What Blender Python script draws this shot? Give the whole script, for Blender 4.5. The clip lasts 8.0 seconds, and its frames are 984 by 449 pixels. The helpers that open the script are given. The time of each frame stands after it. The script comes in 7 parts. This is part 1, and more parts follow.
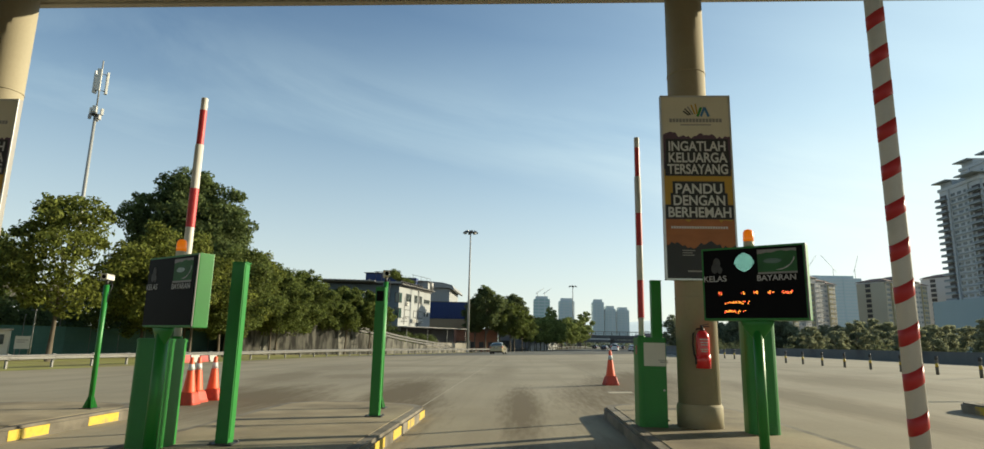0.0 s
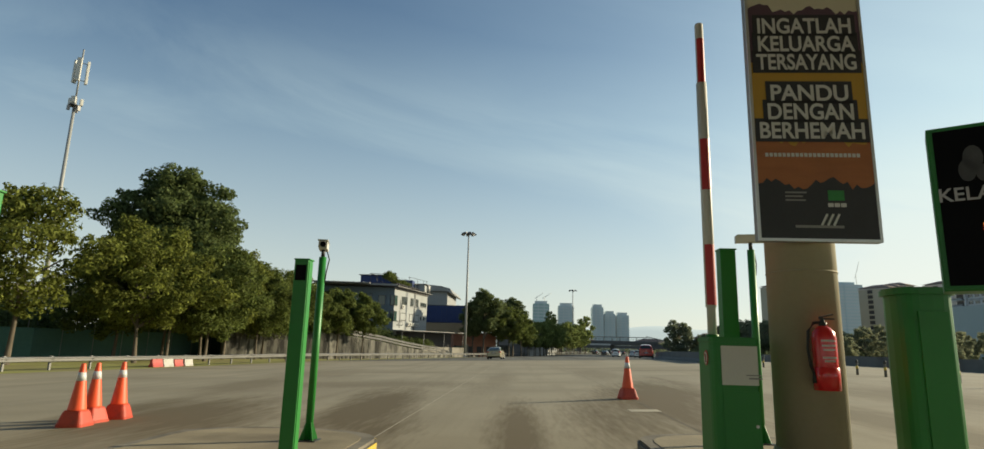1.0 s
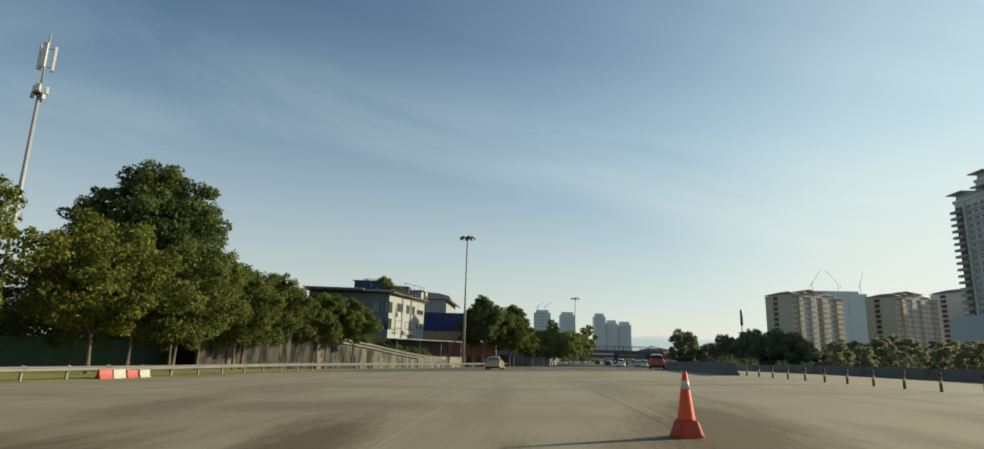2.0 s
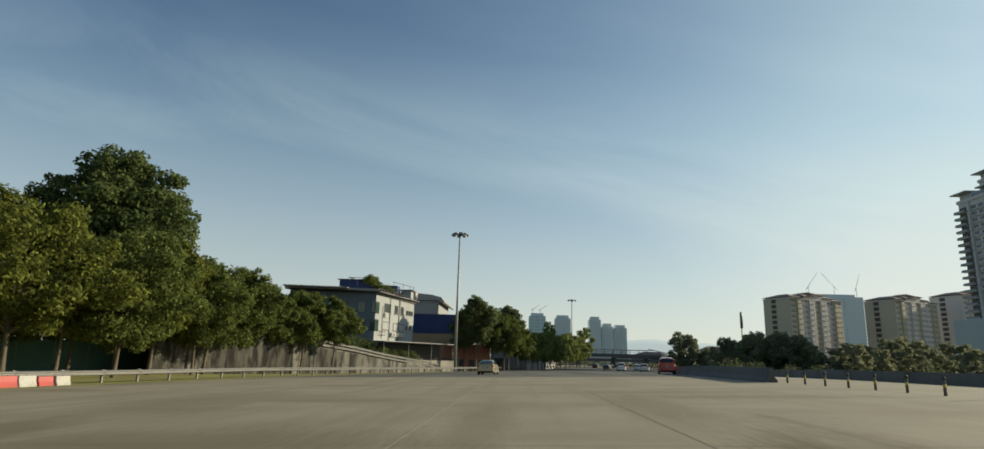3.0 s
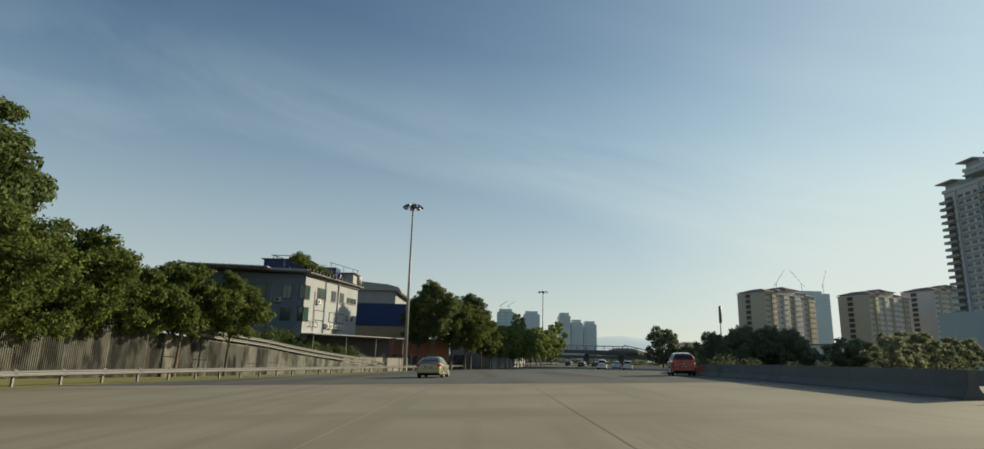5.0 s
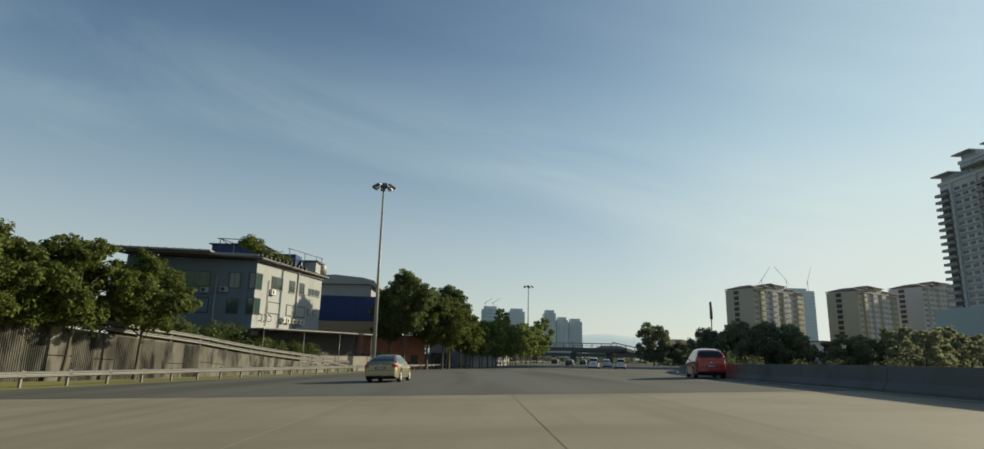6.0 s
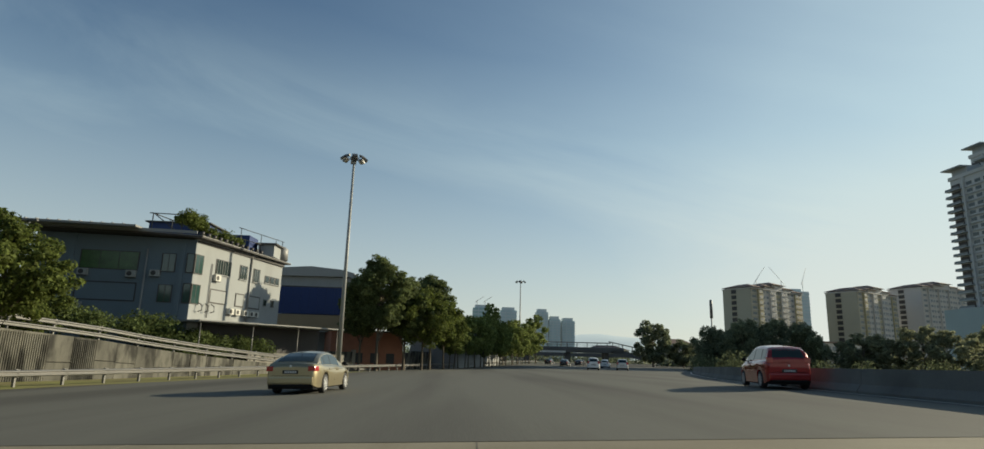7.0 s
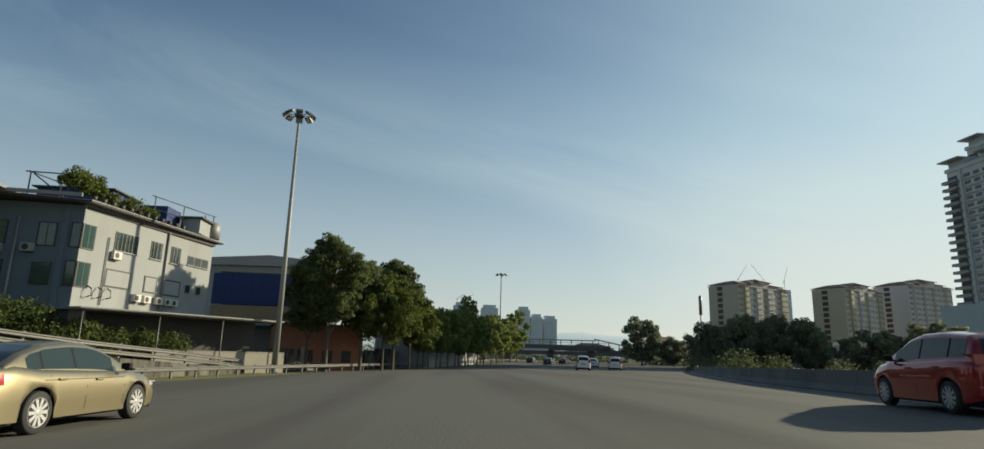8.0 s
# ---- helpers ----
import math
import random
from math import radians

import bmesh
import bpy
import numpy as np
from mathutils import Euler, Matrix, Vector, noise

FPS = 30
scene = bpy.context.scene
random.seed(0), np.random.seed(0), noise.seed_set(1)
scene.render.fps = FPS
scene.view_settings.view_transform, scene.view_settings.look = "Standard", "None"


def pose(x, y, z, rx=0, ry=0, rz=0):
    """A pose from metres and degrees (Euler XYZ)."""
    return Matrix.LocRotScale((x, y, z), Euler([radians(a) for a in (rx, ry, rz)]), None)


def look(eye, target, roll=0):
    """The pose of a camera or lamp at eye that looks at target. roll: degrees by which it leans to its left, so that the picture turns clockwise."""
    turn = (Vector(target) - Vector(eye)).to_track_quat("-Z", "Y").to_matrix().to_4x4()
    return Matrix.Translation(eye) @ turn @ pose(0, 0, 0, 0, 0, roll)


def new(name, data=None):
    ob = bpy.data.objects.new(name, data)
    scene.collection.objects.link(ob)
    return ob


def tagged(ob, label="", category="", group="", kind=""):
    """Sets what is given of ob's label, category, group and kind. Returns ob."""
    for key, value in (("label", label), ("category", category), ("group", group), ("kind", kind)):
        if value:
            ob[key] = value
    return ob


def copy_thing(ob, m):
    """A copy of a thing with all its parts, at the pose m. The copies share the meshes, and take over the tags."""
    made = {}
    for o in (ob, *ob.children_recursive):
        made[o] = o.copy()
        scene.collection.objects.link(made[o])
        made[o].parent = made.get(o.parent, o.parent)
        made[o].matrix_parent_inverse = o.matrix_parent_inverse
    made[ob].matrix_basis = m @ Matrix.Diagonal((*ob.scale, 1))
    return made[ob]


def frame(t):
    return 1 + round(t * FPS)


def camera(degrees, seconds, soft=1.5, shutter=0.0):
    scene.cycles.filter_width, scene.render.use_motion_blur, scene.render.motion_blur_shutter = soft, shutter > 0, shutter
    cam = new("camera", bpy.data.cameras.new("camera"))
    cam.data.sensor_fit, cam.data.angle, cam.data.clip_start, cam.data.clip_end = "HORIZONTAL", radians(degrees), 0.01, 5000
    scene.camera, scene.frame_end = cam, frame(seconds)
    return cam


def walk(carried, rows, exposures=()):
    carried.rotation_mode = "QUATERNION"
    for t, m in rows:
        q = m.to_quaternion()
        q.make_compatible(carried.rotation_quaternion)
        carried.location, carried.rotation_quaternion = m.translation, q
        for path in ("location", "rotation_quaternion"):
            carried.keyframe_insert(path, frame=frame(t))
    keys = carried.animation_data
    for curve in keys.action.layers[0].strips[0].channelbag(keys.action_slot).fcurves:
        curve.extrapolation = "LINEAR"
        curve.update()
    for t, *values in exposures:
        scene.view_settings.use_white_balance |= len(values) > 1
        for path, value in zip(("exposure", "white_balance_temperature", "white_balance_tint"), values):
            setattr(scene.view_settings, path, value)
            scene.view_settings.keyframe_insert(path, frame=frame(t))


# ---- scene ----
cam = camera(77.9, 8.0)
PATH = [
    (0, (-0.276, -3.146, 1.202), (-0.384, -1.185, 1.58), 1.2),
    (0.3, (-0.259, -2.255, 1.189), (-0.365, -0.295, 1.571), 1.1),
    (0.5, (-0.258, -1.654, 1.194), (-0.362, 0.306, 1.576), 1.2),
    (1, (-0.254, 0.043, 1.179), (-0.361, 2.001, 1.572), 1.5),
    (1.5, (-0.204, 2.468, 1.179), (-0.317, 4.422, 1.588), 1.6),
    (3, (-0.438, 11.61, 1.163), (-0.532, 13.56, 1.597), 1.6),
    (3.5, (-0.266, 15.786, 1.162), (-0.343, 17.737, 1.596), 1.6),
    (4, (-0.187, 20.259, 1.169), (-0.237, 22.212, 1.597), 1.5),
    (4.5, (0.017, 25.015, 1.165), (-0.005, 26.968, 1.594), 1.5),
    (6, (1.034, 39.712, 1.185), (1.089, 41.666, 1.608), 1.3),
    (6.5, (1.512, 45.11, 1.18), (1.582, 47.064, 1.603), 1.4),
    (7, (2.078, 50.81, 1.165), (2.157, 52.763, 1.587), 1.6),
    (7.5, (2.634, 56.565, 1.155), (2.732, 58.517, 1.577), 1.6),
    (8, (3.505, 62.584, 1.13), (3.642, 64.535, 1.549), 1.6),
]
walk(cam, [(t, look(eye, target, roll)) for t, eye, target, roll in PATH],
     [(0.0, 0.52, 6600, 1), (0.5, 0.38, 6600, 1), (1.0, 0.28, 6850, 1), (1.5, 0.24, 6850, 1), (3.0, 0.08, 6700, 1), (4.5, 0.04, 6650, 1), (8.0, 0.0, 6600, 1)])

# ---- world, sun, exposure ----
SUN_AZ, SUN_EL = radians(66.0), radians(19.0)      # clockwise from +y, above the horizon
world = bpy.data.worlds.new("sky")
scene.world = world
world.use_nodes = True
wn, wl = world.node_tree.nodes, world.node_tree.links
wn.clear()
w_out = wn.new("ShaderNodeOutputWorld")
w_bg = wn.new("ShaderNodeBackground")
w_bg.inputs["Strength"].default_value = 0.099
WISP = (0.1813, -0.3702, 0.9111)      # square to the wisp's plane
w_sky = wn.new("ShaderNodeTexSky")
w_sky.sky_type = "NISHITA"
w_sky.sun_disc = False
w_sky.sun_elevation, w_sky.sun_rotation = SUN_EL, SUN_AZ
w_sky.air_density, w_sky.dust_density, w_sky.ozone_density = 1.0, 0.5, 3.2
w_co = wn.new("ShaderNodeTexCoord")
w_map = wn.new("ShaderNodeMapping")
w_map.vector_type = "TEXTURE"
w_map.inputs["Scale"].default_value = (1.0, 0.5, 0.2)
w_map.inputs["Rotation"].default_value = (0.0, radians(13), 0.0)
w_noise = wn.new("ShaderNodeTexNoise")
w_noise.inputs["Scale"].default_value, w_noise.inputs["Detail"].default_value = 1.15, 8.0
w_noise.inputs["Roughness"].default_value, w_noise.inputs["Distortion"].default_value = 0.58, 0.5
w_ramp = wn.new("ShaderNodeValToRGB")
w_ramp.color_ramp.elements[0].position, w_ramp.color_ramp.elements[1].position = 0.41, 0.74
w_ramp.color_ramp.elements[1].color = (0.17, 0.17, 0.17, 1)
w_mix = wn.new("ShaderNodeMix")
w_mix.data_type = "RGBA"
w_tone = wn.new("ShaderNodeMix")      # warm haze low down, cool thin cloud higher up
w_tone.data_type = "RGBA"
w_tone.inputs["A"].default_value = (7.0, 6.9, 6.55, 1)
w_tone.inputs["B"].default_value = (5.0, 6.2, 7.0, 1)
wl.new(w_co.outputs["Generated"], w_map.inputs["Vector"])
wl.new(w_map.outputs["Vector"], w_noise.inputs["Vector"])
wl.new(w_noise.outputs["Fac"], w_ramp.inputs["Fac"])
w_sep = wn.new("ShaderNodeSeparateXYZ")
wl.new(w_co.outputs["Generated"], w_sep.inputs["Vector"])


def w_math(op, a, b, c=0.0, clamp=False):
    n = wn.new("ShaderNodeMath")
    n.operation, n.use_clamp = op, clamp
    for k, v in enumerate((a, b, c)):
        if isinstance(v, (int, float)):
            n.inputs[k].default_value = v
        else:
            wl.new(v, n.inputs[k])
    return n.outputs[0]


wl.new(w_math("MULTIPLY", w_sep.outputs["Z"], 3.0, 0.0, True), w_tone.inputs["Factor"])

# thin cloud and haze, thickest low down
w_dot = wn.new("ShaderNodeVectorMath")
w_dot.operation = "DOT_PRODUCT"
wl.new(w_co.outputs["Generated"], w_dot.inputs[0])
w_dot.inputs[1].default_value = (math.sin(SUN_AZ), math.cos(SUN_AZ), 0.0)
w_glow = wn.new("ShaderNodeVectorMath")      # haze is brighter towards the sun
w_glow.operation = "SCALE"
wl.new(w_tone.outputs["Result"], w_glow.inputs[0])
wl.new(w_math("MULTIPLY_ADD", w_math("POWER", w_math("MAXIMUM", w_dot.outputs["Value"], 0.0), 2.0), 0.30, 0.93), w_glow.inputs["Scale"])
wl.new(w_glow.outputs["Vector"], w_mix.inputs["B"])
w_side = w_math("MULTIPLY_ADD", w_dot.outputs["Value"], 0.75, 0.45, True)
w_low = w_math("MULTIPLY", w_math("MAXIMUM", w_math("MULTIPLY_ADD", w_sep.outputs["Z"], -1.3, 1.15, True), 0.46), w_math("MULTIPLY_ADD", w_side, 0.75, 0.25))
w_haze = w_math("MULTIPLY", w_math("MULTIPLY_ADD", w_sep.outputs["Z"], -2.15, 1.0, True), 0.86)
# one long wisp of high cloud that slants across the sky
w_slant = wn.new("ShaderNodeVectorMath")
w_slant.operation = "DOT_PRODUCT"
wl.new(w_co.outputs["Generated"], w_slant.inputs[0])
w_slant.inputs[1].default_value = WISP
w_off = w_math("ADD", w_slant.outputs["Value"], w_math("MULTIPLY_ADD", w_noise.outputs["Fac"], 0.22, -0.11))
w_up = w_math("MULTIPLY_ADD", w_off, -9.0, 1.0, True)
w_dn = w_math("MULTIPLY_ADD", w_off, 3.4, 1.0, True)
w_wisp = w_math("MULTIPLY", w_math("MULTIPLY", w_math("MULTIPLY", w_up, w_dn), w_math("MULTIPLY_ADD", w_noise.outputs["Fac"], 2.2, -0.62, True)), 0.30)
w_cloud = w_math("ADD", w_math("ADD", w_math("MULTIPLY", w_ramp.outputs["Color"], w_low), w_wisp), w_math("ADD", w_math("MULTIPLY", w_math("POWER", w_side, 4.0), 0.42), w_math("MULTIPLY", w_math("POWER", w_math("MAXIMUM", w_dot.outputs["Value"], 0.0), 6.0), 0.75)))
wl.new(w_math("MAXIMUM", w_math("ADD", w_cloud, w_math("MULTIPLY", w_haze, 0.35)), w_haze, 0.0, True), w_mix.inputs["Factor"])
wl.new(w_sky.outputs["Color"], w_mix.inputs["A"])
wl.new(w_mix.outputs["Result"], w_bg.inputs["Color"])
wl.new(w_bg.outputs["Background"], w_out.inputs["Surface"])

sun_dir = Vector((math.sin(SUN_AZ) * math.cos(SUN_EL), math.cos(SUN_AZ) * math.cos(SUN_EL), math.sin(SUN_EL)))
sun = new("sun", bpy.data.lights.new("sun", "SUN"))
sun.data.energy, sun.data.angle, sun.data.color = 5.6, radians(0.9), (1.0, 0.86, 0.66)
sun.matrix_world = look(sun_dir * 60, (0, 0, 0))


# ---- materials ----
def material(name, base, rough=0.6, metal=0.0, vary=0.12, scale=3.0, fine=60.0, bump=0.0, stains=None, spots=0.0,
             spec=0.5, island=0.0, each=0.0, emit=None, power=0.0, coat=0.0, stretch=(1, 1, 1), through_light=0.0):
    """A principled material whose colour varies at two scales, with a fine relief."""
    mat = bpy.data.materials.new(name)
    mat.use_nodes = True
    nodes, links = mat.node_tree.nodes, mat.node_tree.links
    bsdf = nodes["Principled BSDF"]
    bsdf.inputs["Roughness"].default_value, bsdf.inputs["Metallic"].default_value = rough, metal
    bsdf.inputs["Specular IOR Level"].default_value = spec
    bsdf.inputs["Coat Weight"].default_value = coat
    co = nodes.new("ShaderNodeTexCoord")
    mp = nodes.new("ShaderNodeMapping")
    mp.inputs["Scale"].default_value = stretch
    links.new(co.outputs["Object"], mp.inputs["Vector"])

    def tex(size, detail=4.0):
        n = nodes.new("ShaderNodeTexNoise")
        n.inputs["Scale"].default_value, n.inputs["Detail"].default_value = size, detail
        links.new(mp.outputs["Vector"], n.inputs["Vector"])
        return n.outputs["Fac"]

    def mathn(op, a, b):
        n = nodes.new("ShaderNodeMath")
        n.operation = op
        for k, v in enumerate((a, b)):
            if isinstance(v, (int, float)):
                n.inputs[k].default_value = v
            else:
                links.new(v, n.inputs[k])
        return n.outputs[0]

    big, small = tex(scale), tex(fine)
    gain = mathn("ADD", mathn("MULTIPLY", mathn("SUBTRACT", big, 0.5), 2.2 * vary), 1.0)
    gain = mathn("ADD", gain, mathn("MULTIPLY", mathn("SUBTRACT", small, 0.5), 1.1 * vary))
    if island:
        geo = nodes.new("ShaderNodeNewGeometry")
        gain = mathn("ADD", gain, mathn("MULTIPLY", mathn("SUBTRACT", geo.outputs["Random Per Island"], 0.5), island))
    if each:
        info = nodes.new("ShaderNodeObjectInfo")
        gain = mathn("ADD", gain, mathn("MULTIPLY", mathn("SUBTRACT", info.outputs["Random"], 0.5), each))
    sc = nodes.new("ShaderNodeVectorMath")
    sc.operation = "SCALE"
    sc.inputs[0].default_value = base
    links.new(gain, sc.inputs["Scale"])
    colour = sc.outputs["Vector"]
    if stains:
        st_col, st_scale, lo, hi = stains
        ramp = nodes.new("ShaderNodeValToRGB")
        ramp.color_ramp.elements[0].position, ramp.color_ramp.elements[1].position = lo, hi
        links.new(tex(st_scale, 6.0), ramp.inputs["Fac"])
        mx = nodes.new("ShaderNodeMix")
        mx.data_type = "RGBA"
        mx.inputs["B"].default_value = (*st_col, 1)
        links.new(ramp.outputs["Color"], mx.inputs["Factor"])
        links.new(colour, mx.inputs["A"])
        colour = mx.outputs["Result"]
    links.new(colour, bsdf.inputs["Base Color"])
    if bump:
        bp = nodes.new("ShaderNodeBump")
        bp.inputs["Strength"].default_value, bp.inputs["Distance"].default_value = min(1.0, bump), 0.01
        links.new(small, bp.inputs["Height"])
        links.new(bp.outputs["Normal"], bsdf.inputs["Normal"])
    if emit:
        bsdf.inputs["Emission Color"].default_value = (*emit, 1)
        bsdf.inputs["Emission Strength"].default_value = power
    if through_light:
        tr = nodes.new("ShaderNodeBsdfTranslucent")
        links.new(colour, tr.inputs["Color"])
        ms = nodes.new("ShaderNodeMixShader")
        ms.inputs["Fac"].default_value = through_light
        links.new(bsdf.outputs["BSDF"], ms.inputs[1])
        links.new(tr.outputs["BSDF"], ms.inputs[2])
        links.new(ms.outputs["Shader"], nodes["Material Output"].inputs["Surface"])
    return mat


M = {}
M["concrete_road"] = material("concrete_road", (0.33, 0.295, 0.235), 0.85, vary=0.16, scale=0.35, fine=22, bump=0.25,
                              stains=((0.16, 0.135, 0.10), 0.16, 0.56, 0.80))
M["asphalt"] = material("asphalt", (0.136, 0.133, 0.113), 0.9, spec=0.2, vary=0.18, scale=0.22, fine=30, bump=0.3,
                        stains=((0.080, 0.075, 0.066), 0.30, 0.44, 0.72), stretch=(1, 0.06, 1))
M["grass"] = material("grass", (0.22, 0.215, 0.05), 0.95, vary=0.35, scale=0.5, fine=9, bump=0.5,
                      stains=((0.17, 0.13, 0.06), 0.3, 0.45, 0.75))
M["earth"] = material("earth", (0.12, 0.12, 0.07), 0.95, vary=0.3, scale=0.02, fine=0.4)
M["joint"] = material("joint", (0.15, 0.127, 0.092), 0.9, vary=0.3)
M["seam"] = material("seam", (0.36, 0.32, 0.24), 0.9, vary=0.3)
M["kerb"] = material("kerb", (0.20, 0.175, 0.135), 0.9, vary=0.4, scale=2.2, fine=45, bump=0.6, stains=((0.075, 0.065, 0.048), 1.6, 0.44, 0.68))
M["island_top"] = material("island_top", (0.27, 0.225, 0.145), 0.9, vary=0.4, scale=1.1, fine=34, bump=0.5,
                           stains=((0.12, 0.095, 0.058), 0.9, 0.44, 0.7))
M["yellow_paint"] = material("yellow_paint", (0.58, 0.40, 0.04), 0.65, vary=0.3, scale=5, fine=30, stains=((0.22, 0.18, 0.10), 5, 0.48, 0.66))
M["black_paint"] = material("black_paint", (0.035, 0.035, 0.035), 0.6, vary=0.2)
M["white_paint"] = material("white_paint", (0.62, 0.60, 0.55), 0.55, vary=0.08, stains=((0.4, 0.38, 0.33), 2.0, 0.55, 0.85))
M["red_paint"] = material("red_paint", (0.50, 0.03, 0.035), 0.45, vary=0.12)
M["green_paint"] = material("green_paint", (0.018, 0.195, 0.027), 0.45, vary=0.12, scale=2.5, fine=45, bump=0.05,
                            stains=((0.014, 0.11, 0.02), 1.6, 0.5, 0.85))
M["pillar"] = material("pillar", (0.34, 0.295, 0.20), 0.8, vary=0.12, scale=1.2, fine=25, bump=0.12, stains=((0.25, 0.2, 0.12), 0.9, 0.55, 0.85))
M["canopy"] = material("canopy", (0.42, 0.39, 0.33), 0.6, vary=0.08)
M["dark_metal"] = material("dark_metal", (0.05, 0.05, 0.05), 0.5, metal=0.3)
M["galvanised"] = material("galvanised", (0.185, 0.18, 0.17), 0.5, metal=0.35, vary=0.15, scale=1.2, fine=20,
                           stains=((0.28, 0.25, 0.2), 0.8, 0.6, 0.9))
M["pole"] = material("pole", (0.30, 0.30, 0.285), 0.55, metal=0.1, vary=0.08)
M["lamp_head"] = material("lamp_head", (0.12, 0.12, 0.12), 0.45, metal=0.3)
M["lamp_glass"] = material("lamp_glass", (0.5, 0.48, 0.42), 0.15)
M["cream"] = material("cream", (0.60, 0.55, 0.42), 0.5, vary=0.06)
M["purple"] = material("purple", (0.095, 0.05, 0.075), 0.5, vary=0.3, scale=3)
M["amber_print"] = material("amber_print", (0.46, 0.27, 0.035), 0.5, vary=0.12, scale=2)
M["orange_print"] = material("orange_print", (0.36, 0.125, 0.04), 0.5, vary=0.25, scale=3, stretch=(1, 1, 4))
M["dark_print"] = material("dark_print", (0.026, 0.026, 0.030), 0.5, vary=0.4, scale=2)
M["white_print"] = material("white_print", (0.58, 0.575, 0.56), 0.5, vary=0.04)
M["grey_print"] = material("grey_print", (0.25, 0.24, 0.23), 0.5, vary=0.1)
M["blue_print"] = material("blue_print", (0.05, 0.16, 0.35), 0.5)
M["green_print"] = material("green_print", (0.03, 0.22, 0.05), 0.5, vary=0.2, scale=8)
M["aluminium"] = material("aluminium", (0.55, 0.55, 0.53), 0.35, metal=0.7, vary=0.06)
M["screen"] = material("screen", (0.007, 0.007, 0.008), 0.4, vary=0.3, spec=0.03)
M["led_amber"] = material("led_amber", (0.6, 0.2, 0.02), 0.4, emit=(1.0, 0.33, 0.04), power=2.2)
M["led_red"] = material("led_red", (0.6, 0.05, 0.03), 0.4, emit=(1.0, 0.09, 0.05), power=2.2)
M["led_cyan"] = material("led_cyan", (0.3, 0.7, 0.6), 0.4, emit=(0.45, 1.0, 0.85), power=0.75)
M["beacon"] = material("beacon", (0.75, 0.20, 0.01), 0.25, vary=0.1, emit=(1.0, 0.22, 0.01), power=0.25)
M["cone_orange"] = material("cone_orange", (0.78, 0.10, 0.03), 0.5, vary=0.12, stains=((0.3, 0.06, 0.03), 5, 0.6, 0.85))
M["cone_base"] = material("cone_base", (0.50, 0.06, 0.03), 0.6, vary=0.2, stains=((0.2, 0.05, 0.03), 5, 0.5, 0.8))
M["reflective"] = material("reflective", (0.6, 0.6, 0.58), 0.35, vary=0.15)
M["extinguisher"] = material("extinguisher", (0.62, 0.02, 0.025), 0.25, vary=0.05, coat=0.3)
M["rubber"] = material("rubber", (0.022, 0.022, 0.022), 0.75, vary=0.2)
M["cam_white"] = material("cam_white", (0.60, 0.58, 0.52), 0.4, vary=0.06)
M["bark"] = material("bark", (0.105, 0.085, 0.06), 0.95, vary=0.35, scale=3, fine=20, bump=0.6)
M["leaf_light"] = material("leaf_light", (0.152, 0.170, 0.036), 0.7, vary=0.15, scale=0.6, fine=6, island=1.3, through_light=0.5, spec=0.15)
M["leaf_mid"] = material("leaf_mid", (0.124, 0.152, 0.040), 0.7, vary=0.15, scale=0.5, fine=6, island=1.2, through_light=0.46, spec=0.15)
M["leaf_dark"] = material("leaf_dark", (0.105, 0.135, 0.045), 0.7, vary=0.2, scale=0.5, fine=6, island=0.8, through_light=0.40, spec=0.15)
M["wall_concrete"] = material("wall_concrete", (0.135, 0.128, 0.106), 0.9, vary=0.4, scale=1.6, fine=18, bump=0.4, each=0.6,
                              stains=((0.030, 0.028, 0.023), 1.3, 0.43, 0.60), stretch=(1, 1, 0.35))
M["jersey"] = material("jersey", (0.15, 0.15, 0.137), 0.9, vary=0.2, scale=0.5, fine=12, bump=0.2, stains=((0.08, 0.078, 0.07), 0.4, 0.5, 0.8))
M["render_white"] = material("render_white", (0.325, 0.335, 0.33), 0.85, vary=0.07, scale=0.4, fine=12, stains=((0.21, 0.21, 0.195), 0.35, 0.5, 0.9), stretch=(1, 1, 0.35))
# the office render again, darker and bluer: shade painted into its unlit sides
M["render_shade"] = material("render_shade", (0.128, 0.165, 0.195), 0.85, vary=0.07, scale=0.4, fine=12, stains=((0.11, 0.135, 0.155), 0.3, 0.5, 0.9))
M["roof_dark"] = material("roof_dark", (0.075, 0.07, 0.065), 0.8, vary=0.25, scale=0.6, fine=9)
M["roof_sheet"] = material("roof_sheet", (0.27, 0.265, 0.255), 0.55, metal=0.2, vary=0.12, scale=0.5, fine=8)
M["glass"] = material("glass", (0.03, 0.045, 0.045), 0.08, vary=0.2, spec=0.8)
M["glass_green"] = material("glass_green", (0.03, 0.065, 0.058), 0.08, vary=0.2, spec=0.8)
M["glass_leaf"] = material("glass_leaf", (0.035, 0.085, 0.028), 0.2, vary=0.5, scale=1.5, fine=6)
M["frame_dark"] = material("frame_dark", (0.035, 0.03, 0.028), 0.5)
M["blue_sheet"] = material("blue_sheet", (0.014, 0.034, 0.13), 0.55, vary=0.15, scale=0.3, fine=6)
